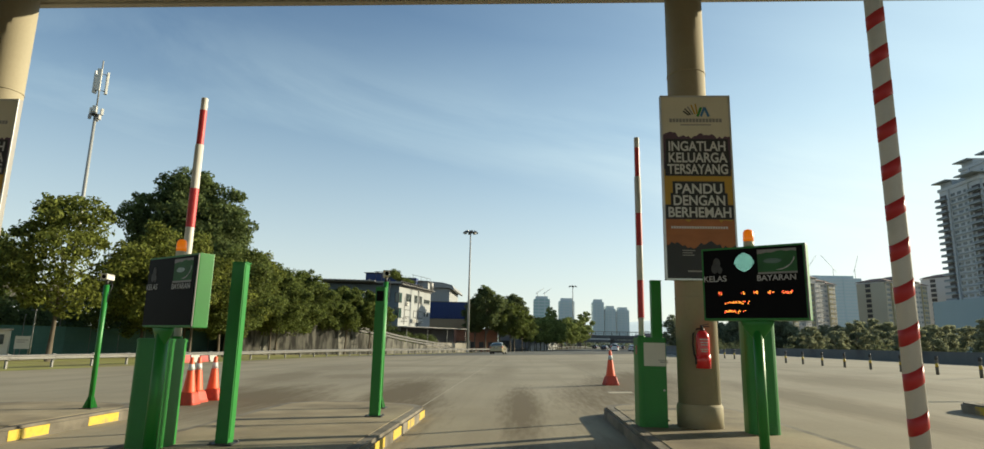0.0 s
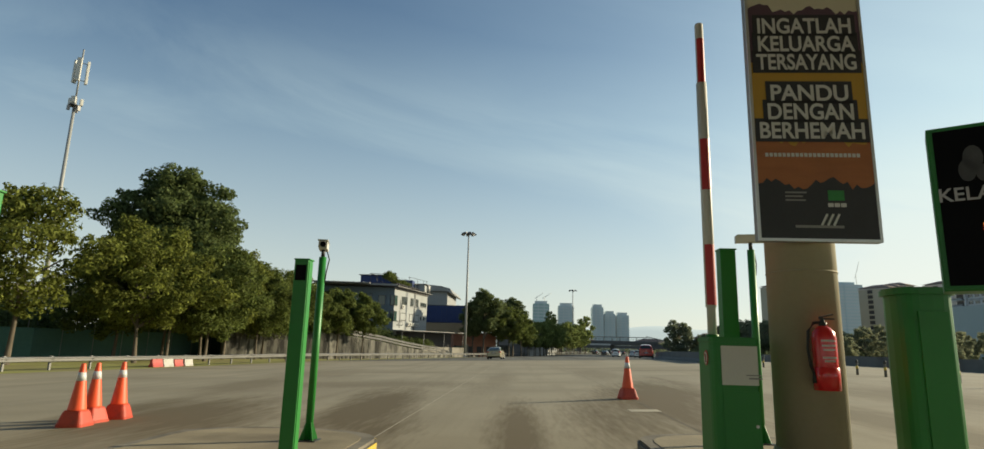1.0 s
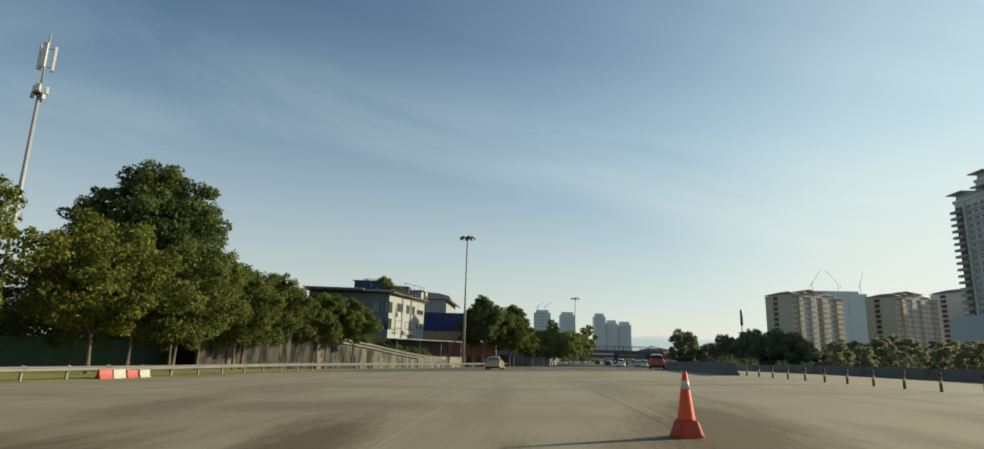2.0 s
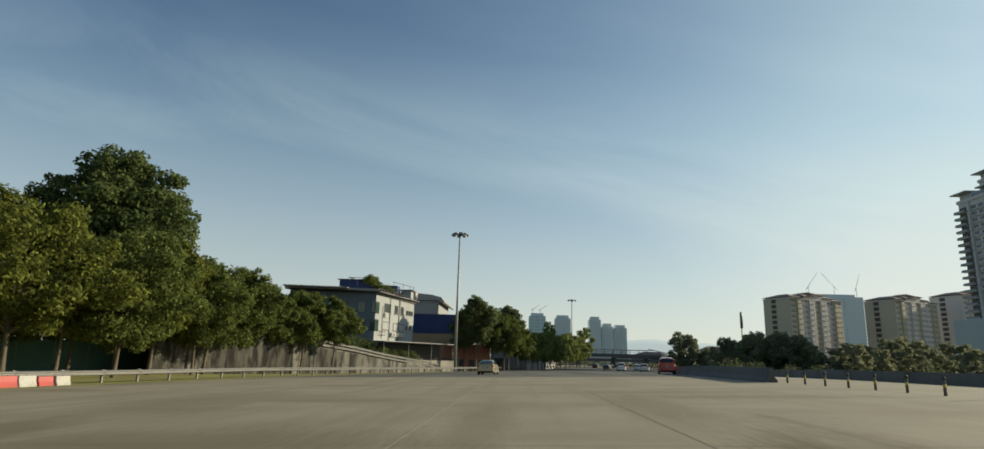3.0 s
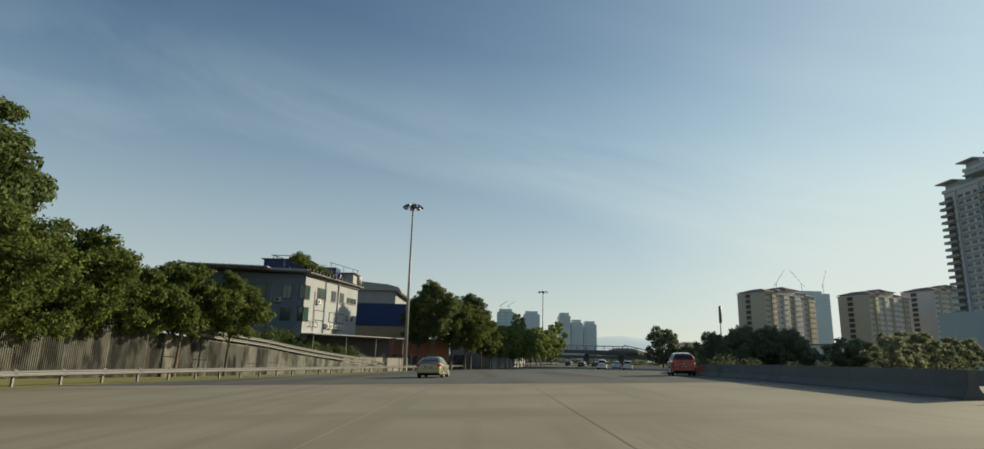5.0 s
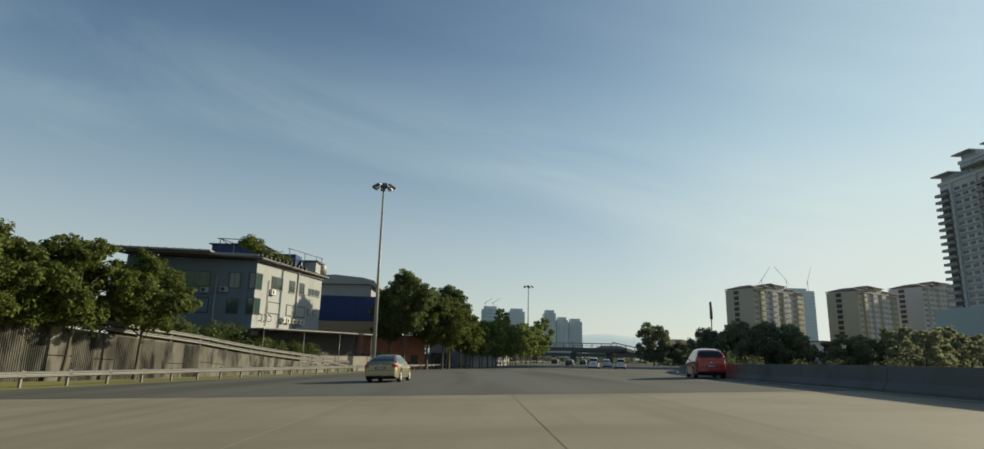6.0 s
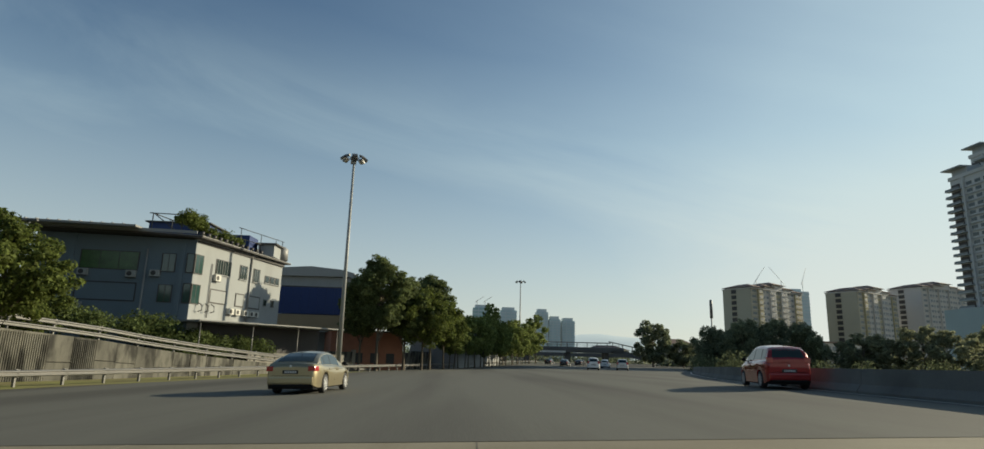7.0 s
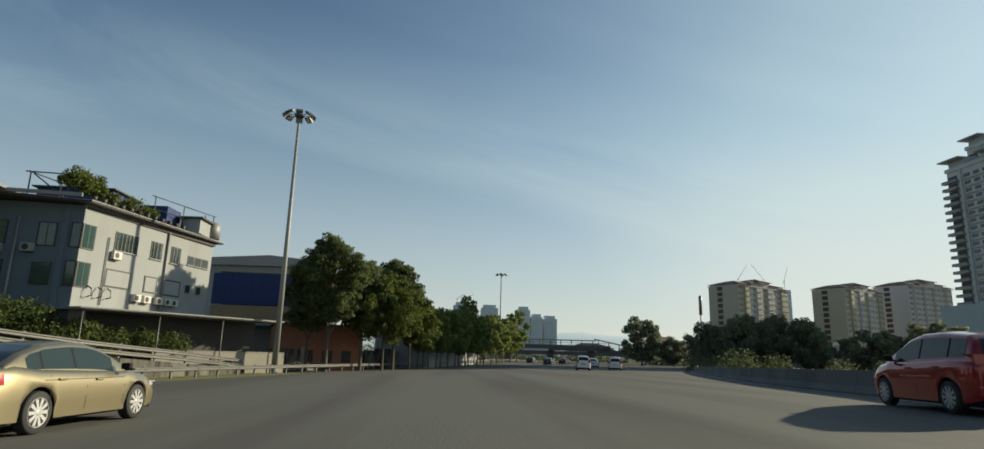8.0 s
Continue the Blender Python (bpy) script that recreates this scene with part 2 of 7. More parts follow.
M["shed_grey"] = material("shed_grey", (0.27, 0.275, 0.275), 0.7, vary=0.1, scale=0.3, fine=8)
M["tan"] = material("tan", (0.36, 0.26, 0.15), 0.85, vary=0.12, scale=0.4)
M["brick"] = material("brick", (0.36, 0.16, 0.10), 0.9, vary=0.25, scale=0.8, fine=9, bump=0.3)
M["pale_wall"] = material("pale_wall", (0.32, 0.295, 0.245), 0.9, vary=0.2, scale=0.5, stains=((0.25, 0.22, 0.18), 0.5, 0.5, 0.8))
M["green_net"] = material("green_net", (0.08, 0.175, 0.14), 0.9, vary=0.3, scale=0.4, fine=4)
M["flat_beige"] = material("flat_beige", (0.42, 0.385, 0.295), 0.85, vary=0.07, scale=0.1, fine=1.5)
M["flat_white"] = material("flat_white", (0.54, 0.51, 0.48), 0.85, vary=0.07, scale=0.1, fine=1.5)
M["flat_roof"] = material("flat_roof", (0.22, 0.15, 0.12), 0.85, vary=0.1)
# distance haze is mixed into the tower white, glass, pale and dark tones
M["tower_white_haze"] = material("tower_white_haze", (0.50, 0.51, 0.50), 0.8, vary=0.06, scale=0.08, fine=1.0)
M["tower_glass_haze"] = material("tower_glass_haze", (0.50, 0.60, 0.62), 0.35, vary=0.08, scale=0.05)
M["tower_dark_haze"] = material("tower_dark_haze", (0.20, 0.22, 0.225), 0.6, vary=0.1)
M["tower_pale_haze"] = material("tower_pale_haze", (0.58, 0.63, 0.64), 0.6, vary=0.06)
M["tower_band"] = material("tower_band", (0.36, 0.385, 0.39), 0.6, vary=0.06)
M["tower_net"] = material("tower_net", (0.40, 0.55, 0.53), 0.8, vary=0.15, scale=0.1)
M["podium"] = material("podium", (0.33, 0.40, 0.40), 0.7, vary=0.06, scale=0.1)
# glows faintly to paint distance haze over the hills
M["hill_haze"] = material("hill_haze", (0.25, 0.28, 0.28), 1.0, vary=0.05, scale=0.002, fine=0.02, spec=0.0, emit=(0.86, 0.94, 0.95), power=0.47)
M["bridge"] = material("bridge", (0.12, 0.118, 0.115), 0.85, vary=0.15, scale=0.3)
M["gold_paint"] = material("gold_paint", (0.36, 0.305, 0.185), 0.36, metal=0.75, vary=0.03, coat=0.6)
M["car_red"] = material("car_red", (0.27, 0.010, 0.012), 0.25, metal=0.35, vary=0.03, coat=0.7)
M["car_white"] = material("car_white", (0.70, 0.70, 0.69), 0.3, vary=0.03, coat=0.6)
M["car_silver"] = material("car_silver", (0.42, 0.43, 0.44), 0.3, metal=0.6, vary=0.03, coat=0.5)
M["car_dark"] = material("car_dark", (0.03, 0.03, 0.035), 0.3, vary=0.03, coat=0.6)
M["car_glass"] = material("car_glass", (0.022, 0.034, 0.034), 0.04, vary=0.1, spec=0.38)
M["trim_black"] = material("trim_black", (0.014, 0.014, 0.014), 0.7, spec=0.15)
M["tail_red"] = material("tail_red", (0.38, 0.012, 0.012), 0.15, coat=0.5)
M["rim"] = material("rim", (0.46, 0.46, 0.46), 0.5, metal=0.5)
M["bollard_grey"] = material("bollard_grey", (0.13, 0.125, 0.11), 0.7, vary=0.25, scale=6)
M["barrier_red"] = material("barrier_red", (0.42, 0.045, 0.035), 0.55, vary=0.2, stains=((0.2, 0.05, 0.04), 3, 0.5, 0.8))
M["barrier_white"] = material("barrier_white", (0.42, 0.40, 0.36), 0.6, vary=0.15, stains=((0.25, 0.22, 0.18), 3, 0.5, 0.8))
M["flat_yellow"] = material("flat_yellow", (0.43, 0.375, 0.24), 0.85, vary=0.07, scale=0.1, fine=1.5)
M["leaf_row"] = material("leaf_row", (0.22, 0.26, 0.085), 0.75, vary=0.2, scale=0.5, fine=6, island=0.8, through_light=0.46, spec=0.12)
M["leaf_hedge"] = material("leaf_hedge", (0.13, 0.15, 0.08), 0.8, vary=0.2, scale=0.3, fine=4, island=0.6, through_light=0.4, spec=0.1)
M["leaf_grove"] = material("leaf_grove", (0.135, 0.165, 0.065), 0.7, vary=0.2, scale=0.5, fine=6, island=0.8, through_light=0.46, spec=0.15)
# leaves far off: distance haze is mixed into both base colours
M["leaf_haze"] = material("leaf_haze", (0.27, 0.28, 0.17), 0.8, vary=0.2, scale=0.2, fine=3, island=0.7, through_light=0.5, spec=0.1)
M["leaf_haze_dark"] = material("leaf_haze_dark", (0.21, 0.235, 0.145), 0.8, vary=0.2, scale=0.2, fine=3, island=0.7, through_light=0.5, spec=0.1)
M["faded_print"] = material("faded_print", (0.42, 0.42, 0.42), 0.6, vary=0.15, scale=6)
M["emblem_grey"] = material("emblem_grey", (0.06, 0.06, 0.06), 0.6, vary=0.3, scale=20)
M["faded_green"] = material("faded_green", (0.02, 0.11, 0.03), 0.6, vary=0.3, scale=8)
M["plate"] = material("plate", (0.02, 0.02, 0.02), 0.5)


# ---- mesh helpers ----
def gz(x, y):
    """Height of the carriageway: a crossfall, level beyond its edges, falling gently further on."""
    a = 0.03 * min(max(x, -24.0), 14.5)
    b = -0.0006 * min(max(y, -40.0), 60.0) - 0.010 * min(max(y - 60.0, 0.0), 95.0)
    return a + b


def bm_box(bm, x0, x1, y0, y1, z0, z1, m=None):
    vs = [bm.verts.new(Vector(c) if m is None else m @ Vector(c)) for c in
          ((x0, y0, z0), (x1, y0, z0), (x1, y1, z0), (x0, y1, z0), (x0, y0, z1), (x1, y0, z1), (x1, y1, z1), (x0, y1, z1))]
    for f in ((3, 2, 1, 0), (4, 5, 6, 7), (0, 1, 5, 4), (1, 2, 6, 5), (2, 3, 7, 6), (3, 0, 4, 7)):
        bm.faces.new([vs[i] for i in f])
    return vs


def box(x0, x1, y0, y1, z0, z1, bevel=0.0, m=None):
    bm = bmesh.new()
    bm_box(bm, x0, x1, y0, y1, z0, z1, m)
    if bevel:
        bmesh.ops.bevel(bm, geom=bm.edges[:], offset=bevel, segments=2, profile=0.7, affect="EDGES")
    return bm


def bm_tube(bm, points, radii, seg=10, caps=True):
    """A round bar through the points."""
    rings, n = [], len(points)
    pts = [Vector(p) for p in points]
    for i, p in enumerate(pts):
        d = (pts[min(i + 1, n - 1)] - pts[max(i - 1, 0)]).normalized()
        u = d.cross(Vector((0, 0, 1)) if abs(d.z) < 0.9 else Vector((1, 0, 0))).normalized()
        v = d.cross(u)
        r = float(radii[i] if isinstance(radii, (list, tuple)) else radii)
        rings.append([bm.verts.new(p + r * (math.cos(a) * u + math.sin(a) * v)) for a in (2 * math.pi * k / seg for k in range(seg))])
    for a, b in zip(rings, rings[1:]):
        for k in range(seg):
            f = bm.faces.new((a[k], b[k], b[(k + 1) % seg], a[(k + 1) % seg]))
            f.smooth = True
    if caps:
        bm.faces.new(rings[0][::-1])
        bm.faces.new(rings[-1])


def tube(points, radii, seg=10):
    bm = bmesh.new()
    bm_tube(bm, points, radii, seg)
    bmesh.ops.recalc_face_normals(bm, faces=bm.faces[:])
    return bm


def lathe(profile, seg=24, axis="z", arc=None):
    """A turned body: (radius, height) pairs."""
    bm = bmesh.new()
    rings = []
    for r, h in profile:
        ring = []
        for k in range(seg):
            a = 2 * math.pi * k / seg
            p = (r * math.cos(a), r * math.sin(a), h)
            ring.append(bm.verts.new(p if axis == "z" else (p[0], h, p[1]) if axis == "y" else (h, p[0], p[1])))
        rings.append(ring)
    for a, b in zip(rings, rings[1:]):
        for k in range(seg):
            bm.faces.new((a[k], a[(k + 1) % seg], b[(k + 1) % seg], b[k])).smooth = True
    bm.faces.new(rings[0][::-1])
    bm.faces.new(rings[-1])
    bmesh.ops.remove_doubles(bm, verts=bm.verts[:], dist=1e-5)
    bmesh.ops.recalc_face_normals(bm, faces=bm.faces[:])
    return bm


def prism(outline, z0, z1, bevel=0.0):
    """An upright body over an outline in the plan."""
    bm = bmesh.new()
    lo = [bm.verts.new((x, y, z0)) for x, y in outline]
    hi = [bm.verts.new((x, y, z1)) for x, y in outline]
    n = len(outline)
    bm.faces.new(hi)
    bm.faces.new(lo[::-1])
    for k in range(n):
        bm.faces.new((lo[k], lo[(k + 1) % n], hi[(k + 1) % n], hi[k]))
    bmesh.ops.recalc_face_normals(bm, faces=bm.faces[:])
    if bevel:
        top = [e for e in bm.edges if all(abs(v.co.z - z1) < 1e-5 for v in e.verts)]
        bmesh.ops.bevel(bm, geom=top, offset=bevel, segments=2, affect="EDGES")
    return bm


def mesh_of(name, bm, mat):
    me = bpy.data.meshes.new(name)
    bm.to_mesh(me)
    bm.free()
    me.materials.append(mat)
    return me


def part(name, bm, mat, parent, label="", loc=None):
    ob = new(name, mesh_of(name, bm, mat) if isinstance(bm, bmesh.types.BMesh) else bm)
    ob.parent = parent
    if loc is not None:
        ob.matrix_basis = loc if isinstance(loc, Matrix) else Matrix.Translation(loc)
    return tagged(ob, label) if label else ob


def thing(name, m, label, category, group="", kind=""):
    ob = new(name)
    ob.empty_display_size = 0.2
    ob.matrix_basis = m if isinstance(m, Matrix) else Matrix.Translation(m)
    return tagged(ob, label, category, group, kind)


def solid(name, bm, mat, label, category, group="", kind="", m=None):
    ob = new(name, mesh_of(name, bm, mat))
    if m is not None:
        ob.matrix_basis = m if isinstance(m, Matrix) else Matrix.Translation(m)
    return tagged(ob, label, category, group, kind)


def sheet(xs, ys, height, keep=None):
    """A surface over a grid of the plan."""
    bm = bmesh.new()
    g = [[bm.verts.new((x, y, height(x, y))) for y in ys] for x in xs]
    for i in range(len(xs) - 1):
        for j in range(len(ys) - 1):
            if keep is None or keep((xs[i] + xs[i + 1]) / 2, (ys[j] + ys[j + 1]) / 2):
                bm.faces.new((g[i][j], g[i + 1][j], g[i + 1][j + 1], g[i][j + 1])).smooth = True
    loose = [v for v in bm.verts if not v.link_faces]
    bmesh.ops.delete(bm, geom=loose, context="VERTS")
    return bm


def words(text, size, mat, parent, loc, name="lettering", bold=0.0, align="CENTER", squeeze=1.0):
    """Raised letters that face -y."""
    cu = bpy.data.curves.new(name, "FONT")
    cu.body, cu.size, cu.align_x, cu.offset, cu.extrude = text, size, align, bold, 0.001
    tmp = bpy.data.objects.new("tmp", cu)
    scene.collection.objects.link(tmp)
    me = bpy.data.meshes.new_from_object(tmp.evaluated_get(bpy.context.evaluated_depsgraph_get()))
    bpy.data.objects.remove(tmp)
    bpy.data.curves.remove(cu)
    me.materials.clear()
    me.materials.append(mat)
    return part(name, me, mat, parent, loc=pose(*loc, 90, 0, 0) @ Matrix.Diagonal((squeeze, 1, 1, 1)))


def along(points, step):
    """Places every step metres along a line in the plan, with the heading."""
    out, left = [], 0.0
    for (x0, y0), (x1, y1) in zip(points, points[1:]):
        d = math.hypot(x1 - x0, y1 - y0)
        s = left
        while s < d:
            out.append((x0 + (x1 - x0) * s / d, y0 + (y1 - y0) * s / d, math.atan2(y1 - y0, x1 - x0)))
            s += step
        left = s - d
    return out


def lerp_table(table, s):
    for (a, u), (b, v) in zip(table, table[1:]):
        if s <= b:
            k = 0 if b == a else max(0.0, (s - a) / (b - a))
            return u + (v - u) * k
    return table[-1][1]


# ---- large structure ----
RAIL = [(-40.4, -40), (-27.0, 30), (-10.5, 116), (-4.6, 135), (4.5, 165), (15.5, 205), (30, 250), (62, 330)]
WALL = [(13.6, -40), (13.5, 46.7), (14.1, 60), (15.3, 72), (18.4, 88), (22.4, 102), (27.6, 118), (35.6, 140), (47.6, 170), (62, 205), (82, 250), (122, 330)]


def left_edge(y):
    return lerp_table([(b, a) for a, b in RAIL], y)


def right_edge(y):
    return lerp_table([(b, a) for a, b in WALL], y)


def ribbon(y0, y1, step, lo, hi, lift, cols=14):
    bm = bmesh.new()
    rows, n = [], max(1, round((y1 - y0) / step))
    for j in range(n + 1):
        y = y0 + (y1 - y0) * j / n
        a, b = lo(y), hi(y)
        rows.append([bm.verts.new((a + (b - a) * i / cols, y, gz(a + (b - a) * i / cols, y) + lift)) for i in range(cols + 1)])
    for p, q in zip(rows, rows[1:]):
        for i in range(cols):
            bm.faces.new((p[i], p[i + 1], q[i + 1], q[i])).smooth = True
    return bm


def spread(a, b, dense, step, far):
    out = list(np.arange(a, b + 0.1, step))
    return [-v for v in far[::-1]] + out + far if dense else out


xs = [-2500, -900, -400, -200, -120, -80, -60, -45, -36, -30, -24, -16, -8, 0, 8, 14.5, 20, 26, 34, 45, 60, 90, 140, 220, 400, 900, 2500]
ys = [-400, -150, -60, -40, 0, 30, 60, 80, 100, 120, 140, 155, 200, 260, 400, 800, 1600, 2600, 4200]
tagged(new("ground", mesh_of("ground", sheet(xs, ys, lambda x, y: gz(x, y) - 0.05), M["earth"])), "dull green and brown open ground reaching the horizon", "ground", kind="structure")

solid("verge", ribbon(-40, 118, 6, lambda y: left_edge(y) - 22, lambda y: left_edge(y) + 1.75, 0.012, 10), M["grass"], "dry green grass verge beside the guardrail", "grass", kind="structure")


def stained_concrete():
    """The apron's concrete, with oil and rubber along the middle of the toll lanes."""
    mat = material("apron_concrete", (0.262, 0.226, 0.154), 0.88, spec=0.5, vary=0.24, scale=0.3, fine=20, bump=0.25)
    nodes, links = mat.node_tree.nodes, mat.node_tree.links
    bsdf = nodes["Principled BSDF"]
    old = bsdf.inputs["Base Color"].links[0].from_socket
    co = nodes.new("ShaderNodeTexCoord")
    sep = nodes.new("ShaderNodeSeparateXYZ")
    links.new(co.outputs["Object"], sep.inputs["Vector"])

    def m(op, a, b=0.0, c=0.0):
        n = nodes.new("ShaderNodeMath")
        n.operation, n.use_clamp = op.replace("_FREE", ""), op == "MULTIPLY_ADD"
        for k, v in enumerate((a, b, c)):
            if isinstance(v, (int, float)):
                n.inputs[k].default_value = v
            else:
                links.new(v, n.inputs[k])
        return n.outputs[0]

    no = nodes.new("ShaderNodeTexNoise")
    no.inputs["Scale"].default_value, no.inputs["Detail"].default_value = 0.55, 6.0
    mpw = nodes.new("ShaderNodeMapping")
    mpw.inputs["Scale"].default_value = (2.0, 0.24, 1)
    links.new(co.outputs["Object"], mpw.inputs["Vector"])
    links.new(mpw.outputs["Vector"], no.inputs["Vector"])
    ng = nodes.new("ShaderNodeTexNoise")
    ng.inputs["Scale"].default_value, ng.inputs["Detail"].default_value = 5.5, 5.0
    links.new(mpw.outputs["Vector"], ng.inputs["Vector"])
    wob = m("ADD", m("MULTIPLY", m("SUBTRACT", no.outputs["Fac"], 0.5), 1.5), m("MULTIPLY", m("SUBTRACT", ng.outputs["Fac"], 0.5), 1.1))
    fac = 0.0
    # x, y, half width, half length, lean, strength of each old oil and rubber patch
    for px, py, rx, ry, lean, k in ((-3.2, 12.6, 0.95, 6.8, -0.13, 1.0), (2.9, 15.2, 1.5, 7.5, 0.2, 1.0), (-0.3, 9.2, 0.40, 4.6, 0.0, 0.95), (-6.6, 11.6, 1.9, 4.2, -0.25, 0.95), (-9.3, 21.0, 1.3, 6.0, -0.2, 0.6),
                                    (-5.6, 21.0, 3.6, 2.2, 0.1, 0.55), (5.6, 9.5, 0.7, 7.0, 0.0, 0.7), (9.2, 15.0, 1.6, 4.0, 0.0, 0.7), (3.2, 30.0, 1.0, 8.0, 0.0, 0.45),
                                    (7.5, 33.0, 4.5, 1.3, 0.2, 0.5), (-10.0, 30.0, 2.0, 7.0, -0.1, 0.4), (-1.2, 24.0, 0.6, 8.0, 0.0, 0.4)):
        u = m("DIVIDE", m("SUBTRACT", sep.outputs["X"], m("MULTIPLY_ADD_FREE", sep.outputs["Y"], lean, px - lean * py)), rx)
        v = m("DIVIDE", m("SUBTRACT", sep.outputs["Y"], py), ry)
        d = m("SQRT", m("ADD", m("MULTIPLY", u, u), m("MULTIPLY", v, v)))
        fac = m("MAXIMUM", m("MULTIPLY", m("MULTIPLY_ADD", m("ADD", d, wob), -1.05, 1.5), k), fac)
    # long rubber streaks down the lanes
    mp = nodes.new("ShaderNodeMapping")
    mp.inputs["Scale"].default_value = (1.5, 0.05, 1)
    mp.inputs["Rotation"].default_value = (0, 0, 0.03)
    links.new(co.outputs["Object"], mp.inputs["Vector"])
    ns = nodes.new("ShaderNodeTexNoise")
    ns.inputs["Scale"].default_value, ns.inputs["Detail"].default_value = 0.8, 5.0
    links.new(mp.outputs["Vector"], ns.inputs["Vector"])
    streak = m("MULTIPLY", m("MULTIPLY_ADD", ns.outputs["Fac"], 4.0, -2.0), 0.36)
    nb = nodes.new("ShaderNodeTexNoise")
    nb.inputs["Scale"].default_value, nb.inputs["Detail"].default_value = 0.12, 5.0
    mp2 = nodes.new("ShaderNodeMapping")
    mp2.inputs["Scale"].default_value = (0.6, 1.8, 1)
    links.new(co.outputs["Object"], mp2.inputs["Vector"])
    links.new(mp2.outputs["Vector"], nb.inputs["Vector"])
    patch = m("MULTIPLY", m("MULTIPLY_ADD", nb.outputs["Fac"], 5.0, -2.5), 0.45)
    fac = m("MULTIPLY", m("MAXIMUM", fac, m("MAXIMUM", streak, patch)), 0.95)
    mx = nodes.new("ShaderNodeMix")
    mx.data_type = "RGBA"
    mx.inputs["B"].default_value = (0.090, 0.062, 0.022, 1)
    links.new(fac, mx.inputs["Factor"])
    links.new(old, mx.inputs["A"])
    links.new(mx.outputs["Result"], bsdf.inputs["Base Color"])
    return mat


M["apron"] = stained_concrete()
pavement = solid("pavement", ribbon(-40, 59.4, 5, lambda y: left_edge(y) + 0.9, lambda y: 26.0, 0.0, 18), M["apron"], "pale worn concrete apron with oil stains and joints", "pavement", kind="structure")
road = solid("road", ribbon(59.4, 330, 5, lambda y: left_edge(y) + 0.6, right_edge, 0.006, 14), M["asphalt"], "smooth grey asphalt carriageway curving away", "road", kind="structure")
solid("road_far_side", ribbon(59.4, 330, 8, right_edge, lambda y: right_edge(y) + 12, 0.0, 4), M["concrete_road"], "pale carriageway behind the concrete barrier", "road", kind="structure")
for jx in (-11.35, -2.25, 2.3, 11.4):
    part("joint", ribbon(8.5 if abs(jx) < 8 else -10, 59.4, 4, lambda y, a=jx: a - 0.010, lambda y, a=jx: a + 0.010, 0.003, 1), M["seam" if jx == -2.25 else "joint"], pavement)
for jy in (20.8, 38.0):
    part("joint", ribbon(jy - 0.012, jy + 0.012, 1, lambda y: -22.0, lambda y: 13.4, 0.003, 10), M["joint"], pavement)

solid("road_patch", ribbon(12.0, 12.45, 0.5, lambda y: 1.79, lambda y: 2.36, 0.005, 2), M["seam"], "small pale rectangular patch on the concrete", "road marking", kind="structure")

# canopy over the plaza, above and behind the first viewpoint
canopy = thing("canopy", (0, 0, 0), "pale metal canopy roof over the toll lanes", "canopy", kind="structure")
part("soffit", box(-34, 22, -14, 5.35, 6.38, 6.46), M["canopy"], canopy)
part("fascia", box(-34, 22, 5.35, 5.47, 6.34, 7.3, 0.02), M["canopy"], canopy)
part("roof", box(-34, 22, -14, 5.34, 7.2, 7.3), M["roof_sheet"], canopy)


def island(name, x0, x1, y0, nose, top, label):
    mid, half = (x0 + x1) / 2, (x1 - x0) / 2
    out = [(x0, y0), (x1, y0)]
    out += [(mid + half * math.cos(a) ** 0.8 if math.cos(a) > 0 else mid - half * (-math.cos(a)) ** 0.8, nose - 0.75 + 0.75 * math.sin(a)) for a in np.linspace(0.02, math.pi - 0.02, 13)]
    root = thing(name, (0, 0, 0), label, "traffic island", "toll lane islands", "structure")
    part("kerb", prism(out, gz(mid, 0) - 0.25, top, 0.035), M["kerb"], root, "worn grey concrete kerb")
    inset = [(mid + (x - mid) * (half - 0.16) / half, y - (0.16 if y > nose - 0.9 else -0.16)) for x, y in out]
    part("slab", prism(inset, top - 0.05, top + 0.006), M["island_top"], root)
    return root


island("island_1", 1.05, 3.3, -12, 8.05, 0.19, "concrete toll island with a grey kerb")
isl_l = island("island_2", -4.35, -1.9, -12, 8.0, 0.11, "concrete toll island with yellow kerb marks")
isl_f = island("island_3", -9.6, -6.95, -12, 8.1, -0.03, "concrete toll island with yellow kerb marks")
isl_n = island("island_4", 7.05, 9.4, -12, 8.4, 0.36, "concrete toll island with black and yellow kerb marks")


def kerb_mark(parent, x, y0, y1, z0, z1, mat, name="kerb_mark"):
    part(name, box(x - 0.004, x + 0.004, y0, y1, z0, z1), mat, parent)


for k in range(6):
    kerb_mark(isl_l, -1.9, 7.25 - 0.98 * k - 0.5, 7.25 - 0.98 * k, -0.04, 0.075, M["yellow_paint"])
    kerb_mark(isl_f, -6.95, 7.0 - 1.5 * k - 0.7, 7.0 - 1.5 * k, -0.2, -0.065, M["yellow_paint"])
for k in range(8):
    kerb_mark(isl_n, 7.05, 7.5 - 0.5 * k - 0.5, 7.5 - 0.5 * k, 0.2, 0.33, M["black_paint" if k % 2 else "yellow_paint"])


